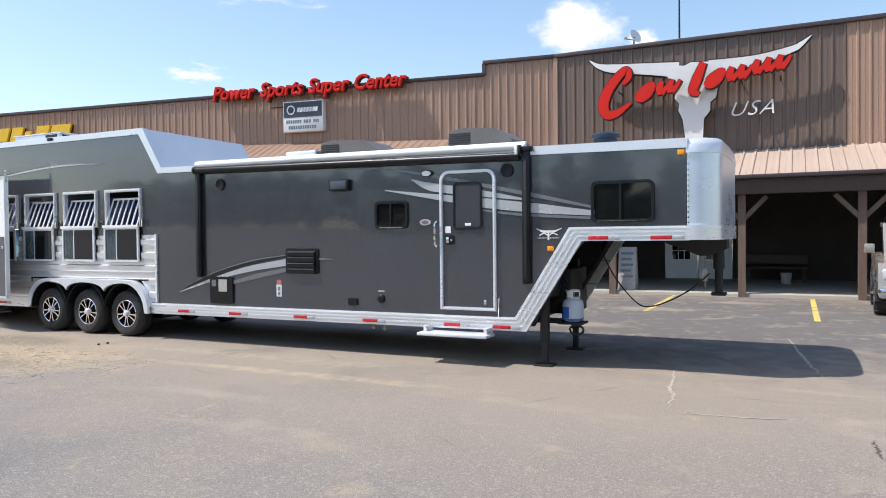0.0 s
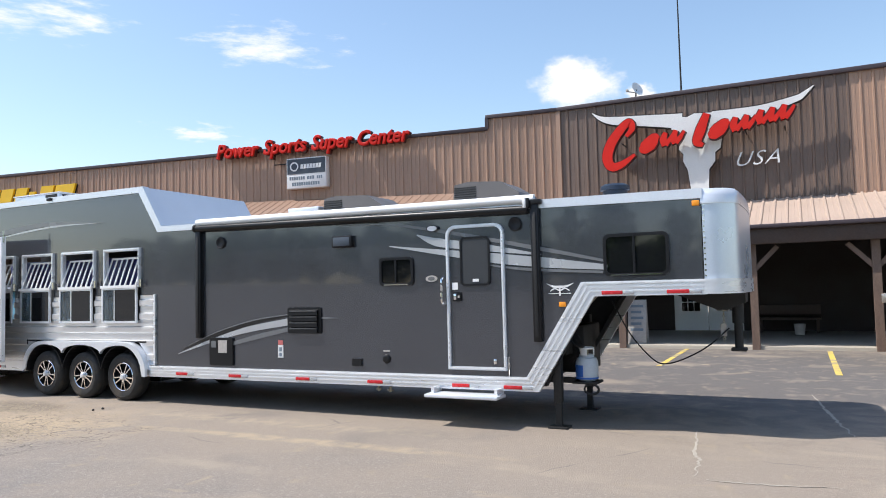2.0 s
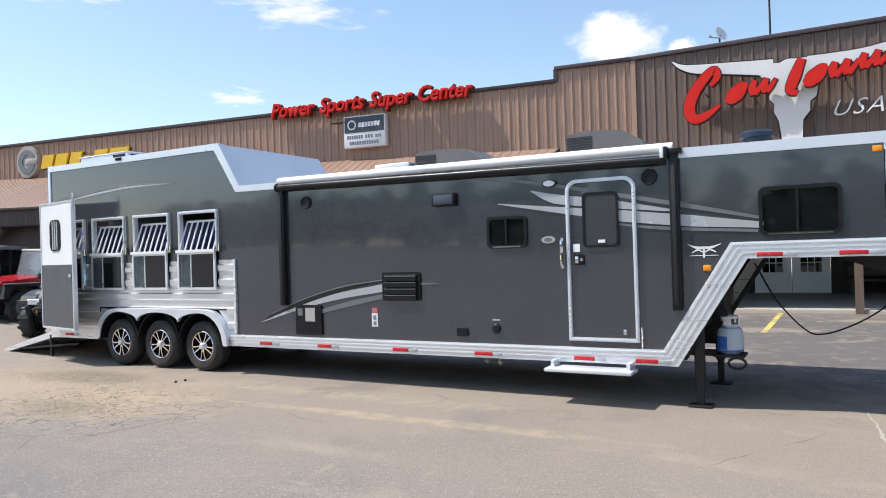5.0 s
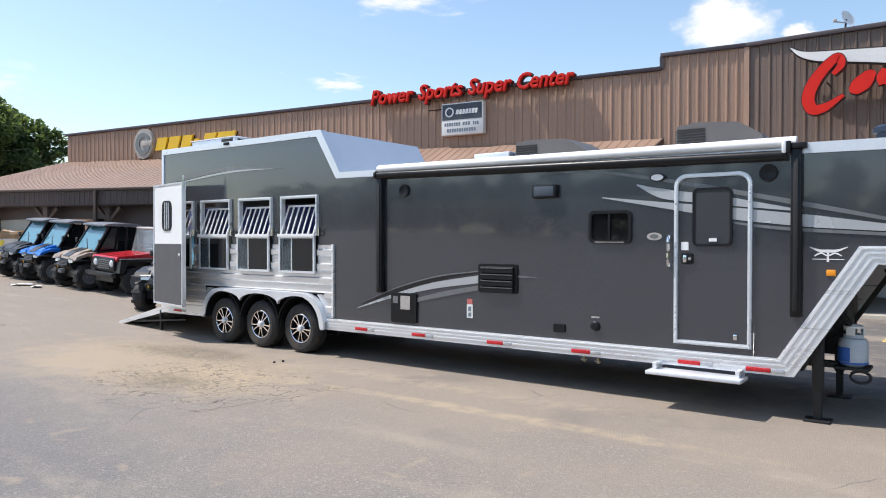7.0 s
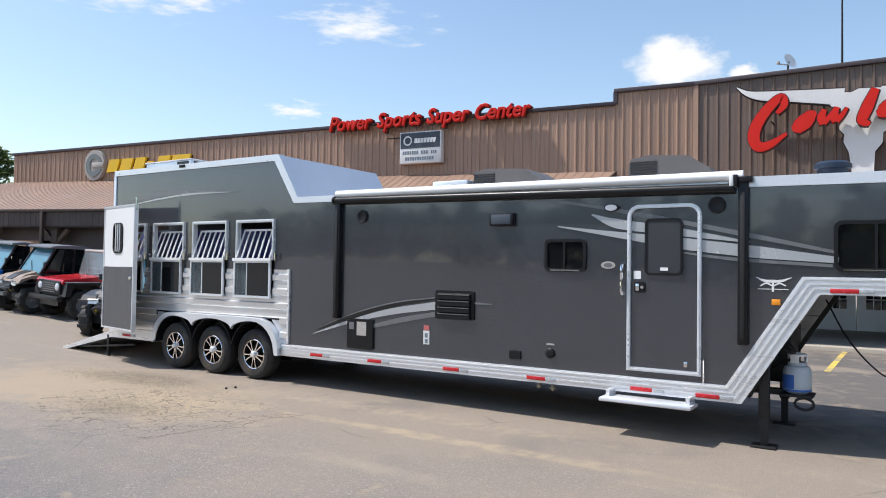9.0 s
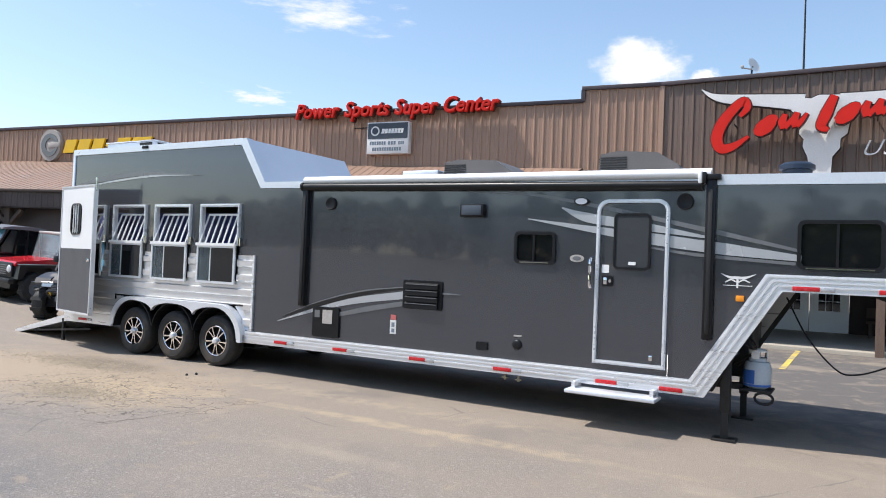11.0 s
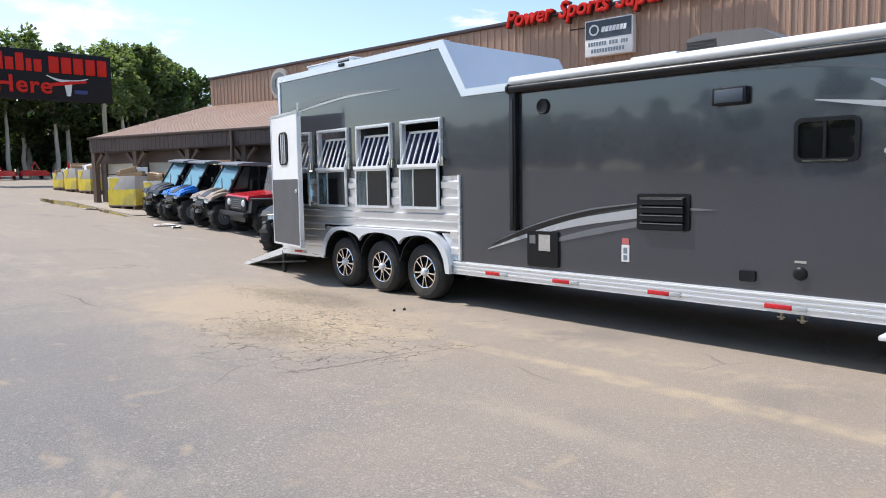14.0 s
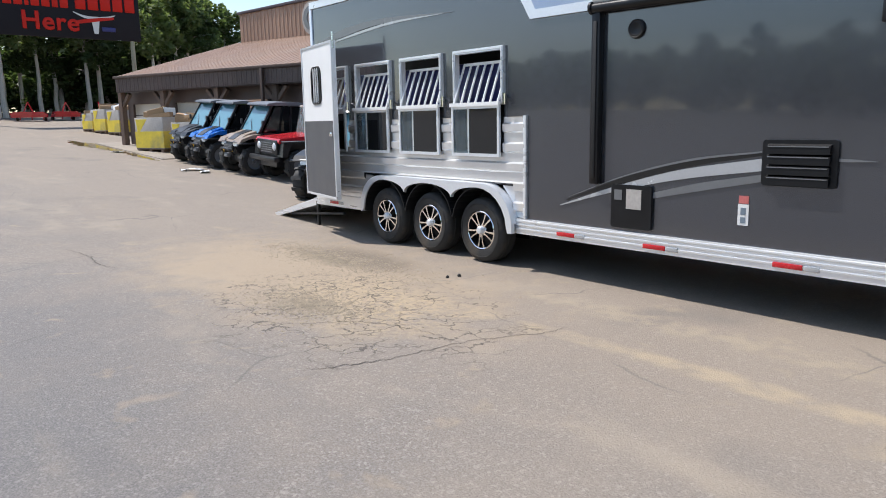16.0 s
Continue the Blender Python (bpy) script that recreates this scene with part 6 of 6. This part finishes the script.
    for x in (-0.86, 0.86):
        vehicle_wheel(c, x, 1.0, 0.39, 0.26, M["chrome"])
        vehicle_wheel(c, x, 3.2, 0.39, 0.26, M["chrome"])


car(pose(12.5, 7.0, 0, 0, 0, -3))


# ---- crates, papers and the far end of the lot ----
def crate(x, y, w, d, h, turn=E_ANG, clutter=True):
    z = ground_z(x)
    c = thing("pallet_crate", "yellow printed cardboard crate on a pallet, piled with boxes", "crate", pose(x, y, z, 0, 0, turn), "crates by the garage")
    pl_ = part("pallet", box(-w / 2, w / 2, -d / 2, d / 2, 0.09, 0.13), M["timber"], c)
    for k in (-1, 0, 1):
        part("pallet_block", box(k * w * 0.42 - 0.06, k * w * 0.42 + 0.06, -d / 2, d / 2, -0.02, 0.09), M["timber"], pl_)
    part("crate_wall", box(-w / 2, w / 2, -d / 2, d / 2, 0.13, h, 0.01), M["cloth"], c, "grey wrapped crate side")
    part("printed_wrap", box(-w / 2 - 0.006, w / 2 + 0.006, -d / 2 - 0.006, d / 2 + 0.006, 0.15, h * 0.6), M["yellow_wrap"], c, "yellow printed wrap")
    part("printed_patch", slab([(-w * 0.4, h * 0.5), (-w * 0.05, h * 0.95), (-w * 0.45, h * 0.95)], (), -d / 2 - 0.012, -d / 2), M["yellow_wrap"], c, smooth=None)
    rng = random.Random(int(x * 7))
    for k in range(6 if clutter else 3):
        a, b, t = rng.uniform(0.2, 0.45), rng.uniform(0.2, 0.4), rng.uniform(0.12, 0.3)
        part("carton", box(-a, a, -b / 2, b / 2, 0, t, 0.01), M["card"] if k % 3 else M["white"], c, m=pose(rng.uniform(-w, w) * 0.28, rng.uniform(-d, d) * 0.28, h - 0.02 + 0.1 * (k // 3), rng.uniform(-12, 12), rng.uniform(-14, 14), rng.uniform(0, 90)))


crate(-20.2, 3.1, 1.5, 1.15, 1.2)
crate(-18.6, 3.6, 1.0, 1.0, 1.1)
crate(-30.0, 4.7, 1.2, 1.2, 1.15, 10, False)
crate(-31.6, 4.5, 1.2, 1.2, 1.15, 10, False)
crate(-33.2, 4.3, 1.1, 1.1, 0.9, 10, False)


def paper(x, y, seed, s=0.35):
    rng = random.Random(seed)
    bm = bmesh.new()
    g = [[bm.verts.new(((i / 4 - 0.5) * s * 2, (j / 4 - 0.5) * s, 0.01 + rng.uniform(0, 0.13) * s * 1.4)) for i in range(5)] for j in range(5)]
    for a, b in zip(g, g[1:]):
        for i in range(4):
            bm.faces.new((a[i], a[i + 1], b[i + 1], b[i]))
    ob = link("paper_scrap", to_mesh(bm, "paper_scrap", None), M["white"])
    ob.matrix_world = pose(x, y, ground_z(x), 0, 0, rng.uniform(0, 180))
    tagged(ob, "crumpled white paper scrap on the asphalt", "paper scrap", "paper scraps")


paper(-13.7, 1.65, 1, 0.32)
paper(-13.1, 1.75, 2, 0.25)
paper(-7.3, -4.25, 3, 0.22)
paper(-20.5, 1.6, 5, 0.25)


def sandy_patch(x, y, rx, ry, n, seed, name, label, material, size):
    """Loose stones and straw strewn on the asphalt, thinning out to the edge."""
    rng = random.Random(seed)
    vs, fs = [], []
    for _ in range(n):
        a, r = rng.uniform(0, 6.283), min(abs(rng.gauss(0, 0.5)), 1.4)
        px, py = x + rx * r * math.cos(a), y + ry * r * math.sin(a)
        s = size * rng.uniform(0.4, 1.5)
        z = ground_z(px)
        th = rng.uniform(0, 3.14)
        c, q = math.cos(th) * s, math.sin(th) * s
        long_ = rng.choice((1, 1, 2.2))
        k = len(vs)
        vs += [(px + c * long_, py + q * long_, z), (px - q, py + c, z), (px - c * long_, py - q * long_, z), (px + q, py - c, z), (px, py, z + s * 0.7)]
        fs += [(k, k + 1, k + 4), (k + 1, k + 2, k + 4), (k + 2, k + 3, k + 4), (k + 3, k, k + 4)]
    me = bpy.data.meshes.new(name)
    me.from_pydata(vs, [], fs)
    return tagged(link(name, me, material), label, "gravel", kind="stuff")


sandy_patch(0.35, -2.55, 1.3, 0.7, 4200, 3, "loose_gravel", "tan loose gravel strewn on worn asphalt", M["straw"], 0.008)
sandy_patch(-1.6, -1.2, 2.6, 0.6, 4200, 4, "straw_litter", "brown straw litter beside the trailer wheels", M["straw"], 0.009)
for k, (x, y) in enumerate(((0.39, -0.74), (0.36, -0.88))):
    bm = bmesh.new()
    bmesh.ops.create_icosphere(bm, subdivisions=2, radius=0.02)
    for q in bm.verts:
        q.co *= 1 + 0.25 * noise.noise(q.co * 40 + Vector((k, 0, 0)))
    st2 = link("pebble", to_mesh(bm, "pebble", 30), M["under"])
    st2.matrix_world = pose(x, y, 0.012)
    tagged(st2, "dark pebble lying on the asphalt", "pebble", "pebbles")
pad = tagged(link("pavement", to_mesh(slab([(-25.0, 1.09), (-17.2, 0.675), (-17.2, 0.5), (-25.0, 0.9)], (), 2.0, 7.5), "pavement", None), M["apron"]), "pale concrete apron in front of the garages", "pavement", kind="structure")



def ribbon(name, label, category, pts, widths, material, seed, kind="", lift=0.004, jag=0.02):
    """A thin ragged strip lying on the lot."""
    rng = random.Random(seed)
    c = smooth_line([(x, y, 0) for x, y in pts], 14)
    w = np.interp(np.linspace(0, len(widths) - 1, len(c)), range(len(widths)), widths)
    bm = bmesh.new()
    rows = []
    for i, p in enumerate(c):
        d = (c[min(i + 1, len(c) - 1)] - c[max(i - 1, 0)]).normalized()
        o = Vector((-d.y, d.x, 0))
        q = p + o * rng.uniform(-jag, jag)
        rows.append([bm.verts.new((v.x, v.y, ground_z(v.x) + lift)) for v in (q + o * float(w[i]) * rng.uniform(0.3, 0.7), q - o * float(w[i]) * rng.uniform(0.3, 0.7))])
    for p, q in zip(rows, rows[1:]):
        bm.faces.new((p[0], p[1], q[1], q[0]))
    return tagged(link(name, to_mesh(bm, name, None), material), label, category, "", kind or "structure")


for k, (pts, wd) in enumerate((
    ([(1.95, -3.5), (2.04, -3.33), (2.16, -2.93), (2.24, -2.24), (2.47, -1.66), (2.5, -1.4)], [0.003, 0.009, 0.011, 0.006, 0.009, 0.002]),
    ([(-4.64, -3.56), (-3.9, -3.45), (-3.3, -3.52), (-2.87, -3.42)], [0.004, 0.016, 0.016, 0.004]),
    ([(0.0, -3.1), (0.35, -2.85), (0.5, -2.5), (0.95, -2.3), (1.3, -1.85)], [0.003, 0.008, 0.009, 0.006, 0.003]),
    ([(0.4, -3.3), (0.85, -3.0), (1.2, -2.55), (1.7, -2.35), (2.2, -2.3)], [0.002, 0.006, 0.007, 0.005, 0.002]),
    ([(10.72, -1.99), (10.72, -2.32), (10.75, -2.53)], [0.004, 0.02, 0.006]),
    ([(8.86, 0.46), (8.98, -0.70), (9.05, -0.97), (9.08, -1.60)], [0.01, 0.04, 0.03, 0.008]),
    ([(10.06, 3.76), (10.25, 2.05), (10.44, 0.65)], [0.01, 0.05, 0.01]),
    ([(9.19, -1.67), (9.63, -1.66), (10.22, -1.55)], [0.01, 0.03, 0.008]),
)):
    ribbon("asphalt_crack", "jagged dark crack in the asphalt" if k < 5 else "pale dust-filled crack in the asphalt", "crack", pts, wd, M["crack"] if k < 5 else M["concrete"], 20 + k)
ribbon("puddle", "shallow muddy puddle along the apron edge", "puddle", [(-27.2, 1.55), (-25.4, 1.5), (-23.5, 1.7), (-21.0, 1.75), (-18.6, 1.8), (-16.9, 1.75)], [0.05, 0.6, 0.8, 0.3, 0.3, 0.05], M["puddle"], 31, "", 0.006, 0.06)

bb = thing("billboard", "black roadside billboard with red lettering on posts", "billboard", pose(-40.2, 0.6, 0, 0, 0, 91))
part("panel", box(0, 8.4, -0.1, 0.2, 6.8, 9.66, 0.02), M["sign_black"], bb)
part("side_cabinet", box(-0.55, -0.05, -0.08, 0.15, 6.8, 9.75), M["cloth"], bb)
for k in range(9):
    part("side_slot", box(-0.5, -0.1, -0.1, -0.08, 6.95 + 0.31 * k, 7.1 + 0.31 * k), M["sign_grey"], bb)
me = words("Here", 1.35, 0.05, 0, 1.08, 0.035)
link("word", me, M["red"], bb, "red word", pose(2.0, -0.12, 7.2))
x_ = 0.45
for w_, h_ in ((0.66, 0.98), (0.42, 0.72), (0.42, 1.0), (0.2, 0.98), (0.42, 0.72), (0.42, 1.0), (0.3, 0.72), (0.42, 0.72)):
    part("red_bar", box(x_, x_ + w_, -0.13, -0.1, 8.42, 8.42 + h_, 0.02), M["red"], bb)
    x_ += w_ + 0.11
for k in range(5):
    part("red_bar", box(4.85 + 0.68 * k, 4.85 + 0.68 * k + 0.56, -0.13, -0.1, 8.42, 9.38, 0.04), M["red"], bb)
part("horn_mark", strip([(4.7, 8.25), (5.3, 8.02), (5.85, 7.98), (6.4, 8.02), (7.0, 8.2)], [0.04, 0.14, 0.16, 0.14, 0.04], -0.14, -0.1), M["skull"], bb, "", None)
part("horn_mark", slab([(5.65, 7.9), (6.1, 7.9), (5.98, 7.1), (5.76, 7.1)], (), -0.14, -0.1), M["skull"], bb, "", None)
part("red_mark", strip([(4.9, 7.7), (5.8, 7.86), (6.9, 8.02)], [0.2, 0.2, 0.14], -0.16, -0.12), M["red"], bb, "", None)
part("blue_mark", box(6.2, 6.95, -0.14, -0.1, 7.25, 7.5, 0.03), M["blue_in"], bb)
for x in (0.2, 7.9):
    part("post", rod((x, 0.05, 1.2), (x, 0.05, 7.0), 0.13, seg=12), M["dull_steel"], bb)
part("meter_box", box(0.05, 0.55, -0.15, 0.0, 2.3, 3.0, 0.02), M["cloth"], bb)

for k, (x, y, l_) in enumerate(((-45.5, 3.4, 2.0), (-46.2, 5.8, 1.6), (-47.6, 1.2, 2.4), (-47.0, -1.4, 2.0), (-46.4, 8.0, 1.2))):
    im = thing("farm_implement", "red steel farm implement parked at the edge of the lot", "farm implement", pose(x, y, ground_z(x), 0, 0, 70 + 25 * k), "red farm implements")
    part("frame", add_beam(beam((-l_ / 2, 0, 0.45), (l_ / 2, 0, 0.45), 0.12, 0.12), (-l_ / 2, 0.6, 0.4), (l_ / 2, 0.6, 0.4), 0.12, 0.12), M["utv_red"], im)
    part("deck", slab([(-l_ / 2, 0.25), (l_ / 2, 0.25), (l_ / 2 - 0.15, 0.6), (-l_ / 2 + 0.15, 0.6)], (), 0.0, 0.9), M["utv_red"], im, "", None)
    part("mast", add_beam(beam((-0.3, 0.1, 0.5), (0, 0.2, 1.2), 0.08, 0.05), (0.3, 0.1, 0.5), (0, 0.2, 1.2), 0.08, 0.05), M["utv_red"], im)
    for q in range(3):
        part("tine", tube(smooth_line([(-l_ / 2 + l_ * (q + 0.5) / 3, 0.6, 0.42), (-l_ / 2 + l_ * (q + 0.5) / 3, 0.95, 0.6), (-l_ / 2 + l_ * (q + 0.5) / 3, 1.1, 0.1)], 4), 0.03, 6), M["utv_red"], im)
    for s in (-1, 1):
        part("gauge_wheel", lathe([(0.0, -0.06), (0.2, -0.06), (0.22, 0), (0.2, 0.06), (0, 0.06)], 16), M["rubber"], im, m=pose(s * l_ * 0.4, 1.0, 0.22, 0, 0, 90))


tr_ = thing("tractor", "dark compact tractor with a roll bar behind the crates", "tractor", pose(-36.5, 7.2, ground_z(-36.5), 0, 0, 40))
part("hood", box(-0.4, 0.4, -1.5, 0.0, 0.7, 1.3, 0.06), M["utv_black"], tr_)
part("cab_frame", add_beam(add_beam(beam((-0.6, 0.2, 0.8), (-0.55, 0.3, 2.3), 0.07, 0.07), (0.6, 0.2, 0.8), (0.55, 0.3, 2.3), 0.07, 0.07), (-0.6, 1.1, 0.8), (-0.55, 1.1, 2.3), 0.07, 0.07), M["utv_black"], tr_)
part("canopy", box(-0.7, 0.7, 0.1, 1.3, 2.3, 2.4, 0.03), M["utv_roof"], tr_)
part("cab_panel", box(-0.55, 0.55, 0.9, 1.0, 0.8, 2.28), M["dglass"], tr_)
part("seat", box(-0.25, 0.25, 0.6, 0.9, 0.9, 1.4, 0.04), M["utv_black"], tr_)
for x in (-0.7, 0.7):
    vehicle_wheel(tr_, x, 0.6, 0.6, 0.3, M["utv_red"])
    vehicle_wheel(tr_, x * 0.85, -1.1, 0.36, 0.22, M["utv_red"])


# ---- trees ----
def tree_meshes(seed, height, bare, spread, leaves):
    """A bent tapered trunk with limbs, and a crown of leaf clumps with gaps."""
    rng = random.Random(seed)
    tr = bmesh.new()
    pts = [Vector((0, 0, -0.3))]
    for k in range(1, 8):
        pts.append(Vector((pts[-1].x + rng.uniform(-0.12, 0.12), pts[-1].y + rng.uniform(-0.12, 0.12), height * 0.95 * k / 7)))
    rad = lambda f: 0.2 * (1 - 0.8 * f) + 0.015
    for i in range(7):
        add_rod(tr, pts[i], pts[i + 1], rad(i / 7), rad((i + 1) / 7), 8)
    clumps = []
    for k in range(17):
        f = bare + (1 - bare) * (k + rng.random()) / 17
        at = pts[min(int(f * 7), 6)].lerp(pts[min(int(f * 7) + 1, 7)], f * 7 % 1)
        a = k * 2.4 + rng.uniform(-0.4, 0.4)
        reach = spread * (0.35 + 0.65 * math.sin(math.pi * min(1, (f - bare) / (1 - bare) * 0.85 + 0.12))) * rng.uniform(0.65, 1.15)
        end = at + Vector((math.cos(a) * reach, math.sin(a) * reach, rng.uniform(0.1, 0.9)))
        add_rod(tr, at, end, 0.05, 0.015, 5)
        for g in (0.5, 0.8, 1.05):
            clumps.append((at.lerp(end, g), rng.uniform(0.45, 0.95)))
    clumps.append((pts[-1], 0.8))
    vs, fs = [], []
    for _ in range(leaves):
        c, r = rng.choice(clumps)
        d = Vector((rng.gauss(0, 1), rng.gauss(0, 1), rng.gauss(0, 0.75)))
        p = c + d.normalized() * r * rng.random() ** 0.4
        s = rng.uniform(0.1, 0.21)
        u = Vector((rng.gauss(0, 1), rng.gauss(0, 1), rng.gauss(0, 0.6))).normalized()
        w = u.cross(Vector((rng.gauss(0, 1), rng.gauss(0, 1), rng.gauss(0, 1)))).normalized()
        k = len(vs)
        vs += [tuple(p + u * s * 1.5), tuple(p + w * s * 0.75), tuple(p - u * s * 1.5), tuple(p - w * s * 0.75)]
        fs.append((k, k + 1, k + 2, k + 3))
    me = bpy.data.meshes.new("crown")
    me.from_pydata(vs, [], fs)
    return to_mesh(tr, "trunk", 40), me


def tree(seed, height, bare, spread, leaves, leaf, label):
    trunk, crown = tree_meshes(seed, height, bare, spread, leaves)
    t = thing("tree", label, "tree", pose(0, 0, -50), "trees round the lot")
    link("trunk", trunk, M["bark"], t)
    link("crown", crown, M[leaf], t)
    return t


kinds = [
    tree(1, 10.5, 0.52, 2.3, 3200, "leaf", "tall broadleaf tree with a bare grey trunk"),
    tree(2, 9.5, 0.4, 2.6, 3400, "leaf2", "tall dark green broadleaf tree"),
    tree(3, 11.0, 0.6, 2.0, 2600, "leaf", "tall slim broadleaf tree with a bare grey trunk"),
    tree(4, 4.2, 0.08, 2.0, 2600, "leaf2", "low bushy tree at the wood's edge"),
]
rng = random.Random(11)
spots = []
for k in range(30):
    spots.append((-50 - rng.uniform(0, 5) - (k % 3) * 4, -14 + 1.12 * k + rng.uniform(-0.6, 0.6), k % 3, rng.uniform(0.82, 1.0)))
for k in range(10):
    spots.append((-58 - rng.uniform(0, 5), -12 + 3.1 * k + rng.uniform(-0.8, 0.8), 3, rng.uniform(0.9, 1.3)))
for k in range(20):
    spots.append((-66 - rng.uniform(0, 3), -18 + 2.3 * k, 3, rng.uniform(1.2, 1.6)))
for k in range(5):
    spots.append((-55 - rng.uniform(0, 4), 15.5 + 1.4 * k + rng.uniform(-0.3, 0.3), k % 3, rng.uniform(0.82, 0.95)))
for k in range(3):
    spots.append((-60 - rng.uniform(0, 3), 17 + 2.2 * k, 3, rng.uniform(1.0, 1.5)))
for k in range(26):
    spots.append((-58 - rng.uniform(0, 4), -16 + 1.3 * k + rng.uniform(-0.4, 0.4), 3, rng.uniform(0.55, 0.85)))
for k in range(26):
    spots.append((-110 + 8.0 * k + rng.uniform(-2, 2), -92 - rng.uniform(0, 10), (k * 2) % 3, rng.uniform(1.0, 1.4) * (0.72 if k < 8 else 1.0)))
# unseen bushes added behind the camera to block horizon glow in window reflections
for k in range(34):
    spots.append((-110 + 6.2 * k + rng.uniform(-1, 1), -88 - rng.uniform(0, 3), 3, rng.uniform(1.6, 2.2)))
first = set()
for x, y, kind_, sc in spots:
    m_ = pose(x, y, ground_z(x) - 0.05, 0, 0, rng.uniform(0, 360))
    if kind_ not in first:
        first.add(kind_)
        kinds[kind_].matrix_world = m_
        continue
    c_ = copy_thing(kinds[kind_], m_)
    c_.scale = (sc, sc, sc)


# ---- clouds, far off ----
def cloud_mat(name, soft, scale, body=1.0, edge=0.78):
    m = bpy.data.materials.new(name)
    m.use_nodes = True
    n, l = m.node_tree.nodes, m.node_tree.links
    n.remove(n["Principled BSDF"])
    tc = n.new("ShaderNodeTexCoord")
    gr = n.new("ShaderNodeTexGradient")
    gr.gradient_type = "SPHERICAL"
    l.new(tc.outputs["Object"], gr.inputs[0])
    oi = n.new("ShaderNodeObjectInfo")
    add = n.new("ShaderNodeVectorMath")
    mv = n.new("ShaderNodeVectorMath")
    mv.operation = "SCALE"
    mv.inputs[0].default_value = (37, 21, 11)
    l.new(oi.outputs["Random"], mv.inputs["Scale"])
    l.new(tc.outputs["Object"], add.inputs[0]), l.new(mv.outputs[0], add.inputs[1])
    ns = n.new("ShaderNodeTexNoise")
    ns.inputs["Scale"].default_value, ns.inputs["Detail"].default_value, ns.inputs["Roughness"].default_value = scale, 9, 0.58
    l.new(add.outputs[0], ns.inputs["Vector"])
    s = n.new("ShaderNodeMath")
    s.operation = "MULTIPLY_ADD"
    s.inputs[1].default_value = body
    l.new(gr.outputs["Fac"], s.inputs[0]), l.new(ns.outputs["Fac"], s.inputs[2])
    r = n.new("ShaderNodeMapRange")
    r.interpolation_type = "SMOOTHSTEP"
    r.inputs["From Min"].default_value, r.inputs["From Max"].default_value = edge, edge + soft
    l.new(s.outputs[0], r.inputs["Value"])
    em, tp, mx = n.new("ShaderNodeEmission"), n.new("ShaderNodeBsdfTransparent"), n.new("ShaderNodeMixShader")
    em.inputs[0].default_value, em.inputs[1].default_value = (0.97, 0.98, 1.0, 1), 0.78
    l.new(r.outputs[0], mx.inputs[0]), l.new(tp.outputs[0], mx.inputs[1]), l.new(em.outputs[0], mx.inputs[2])
    l.new(mx.outputs[0], n["Material Output"].inputs[0])
    return m


puffy, wispy = cloud_mat("puffy_cloud", 0.42, 2.4), cloud_mat("wispy_cloud", 0.36, 3.4, 0.45, 0.7)


def cloud(way, w, h, material, label):
    me = bpy.data.meshes.new("cloud")
    me.from_pydata([(-1, -1, 0), (1, -1, 0), (1, 1, 0), (-1, 1, 0)], [], [(0, 1, 2, 3)])
    p = Vector((8, -7, 1.7)) + Vector(way) * 900
    ob = link("cloud", me, material)
    ob.matrix_world = look(p, (8, -7, 1.7)) @ Matrix.Diagonal((w, h, 1, 1))
    ob.visible_shadow = False
    tagged(ob, label, "cloud", "clouds", "structure")


cloud((-0.256, 0.928, 0.271), 84, 52, puffy, "white heaped cloud in a blue sky")
cloud((-0.175, 0.953, 0.248), 30, 20, puffy, "small white cloud in a blue sky")
cloud((-0.689, 0.694, 0.21), 84, 22, wispy, "small flat white cloud in a blue sky")
cloud((-0.775, 0.54, 0.33), 165, 42, wispy, "thin white streak of cloud")
cloud((-0.603, 0.73, 0.3215), 165, 46, wispy, "thin white streak of cloud")
cloud((-0.945, 0.27, 0.193), 170, 70, wispy, "soft white cloud low in the sky")
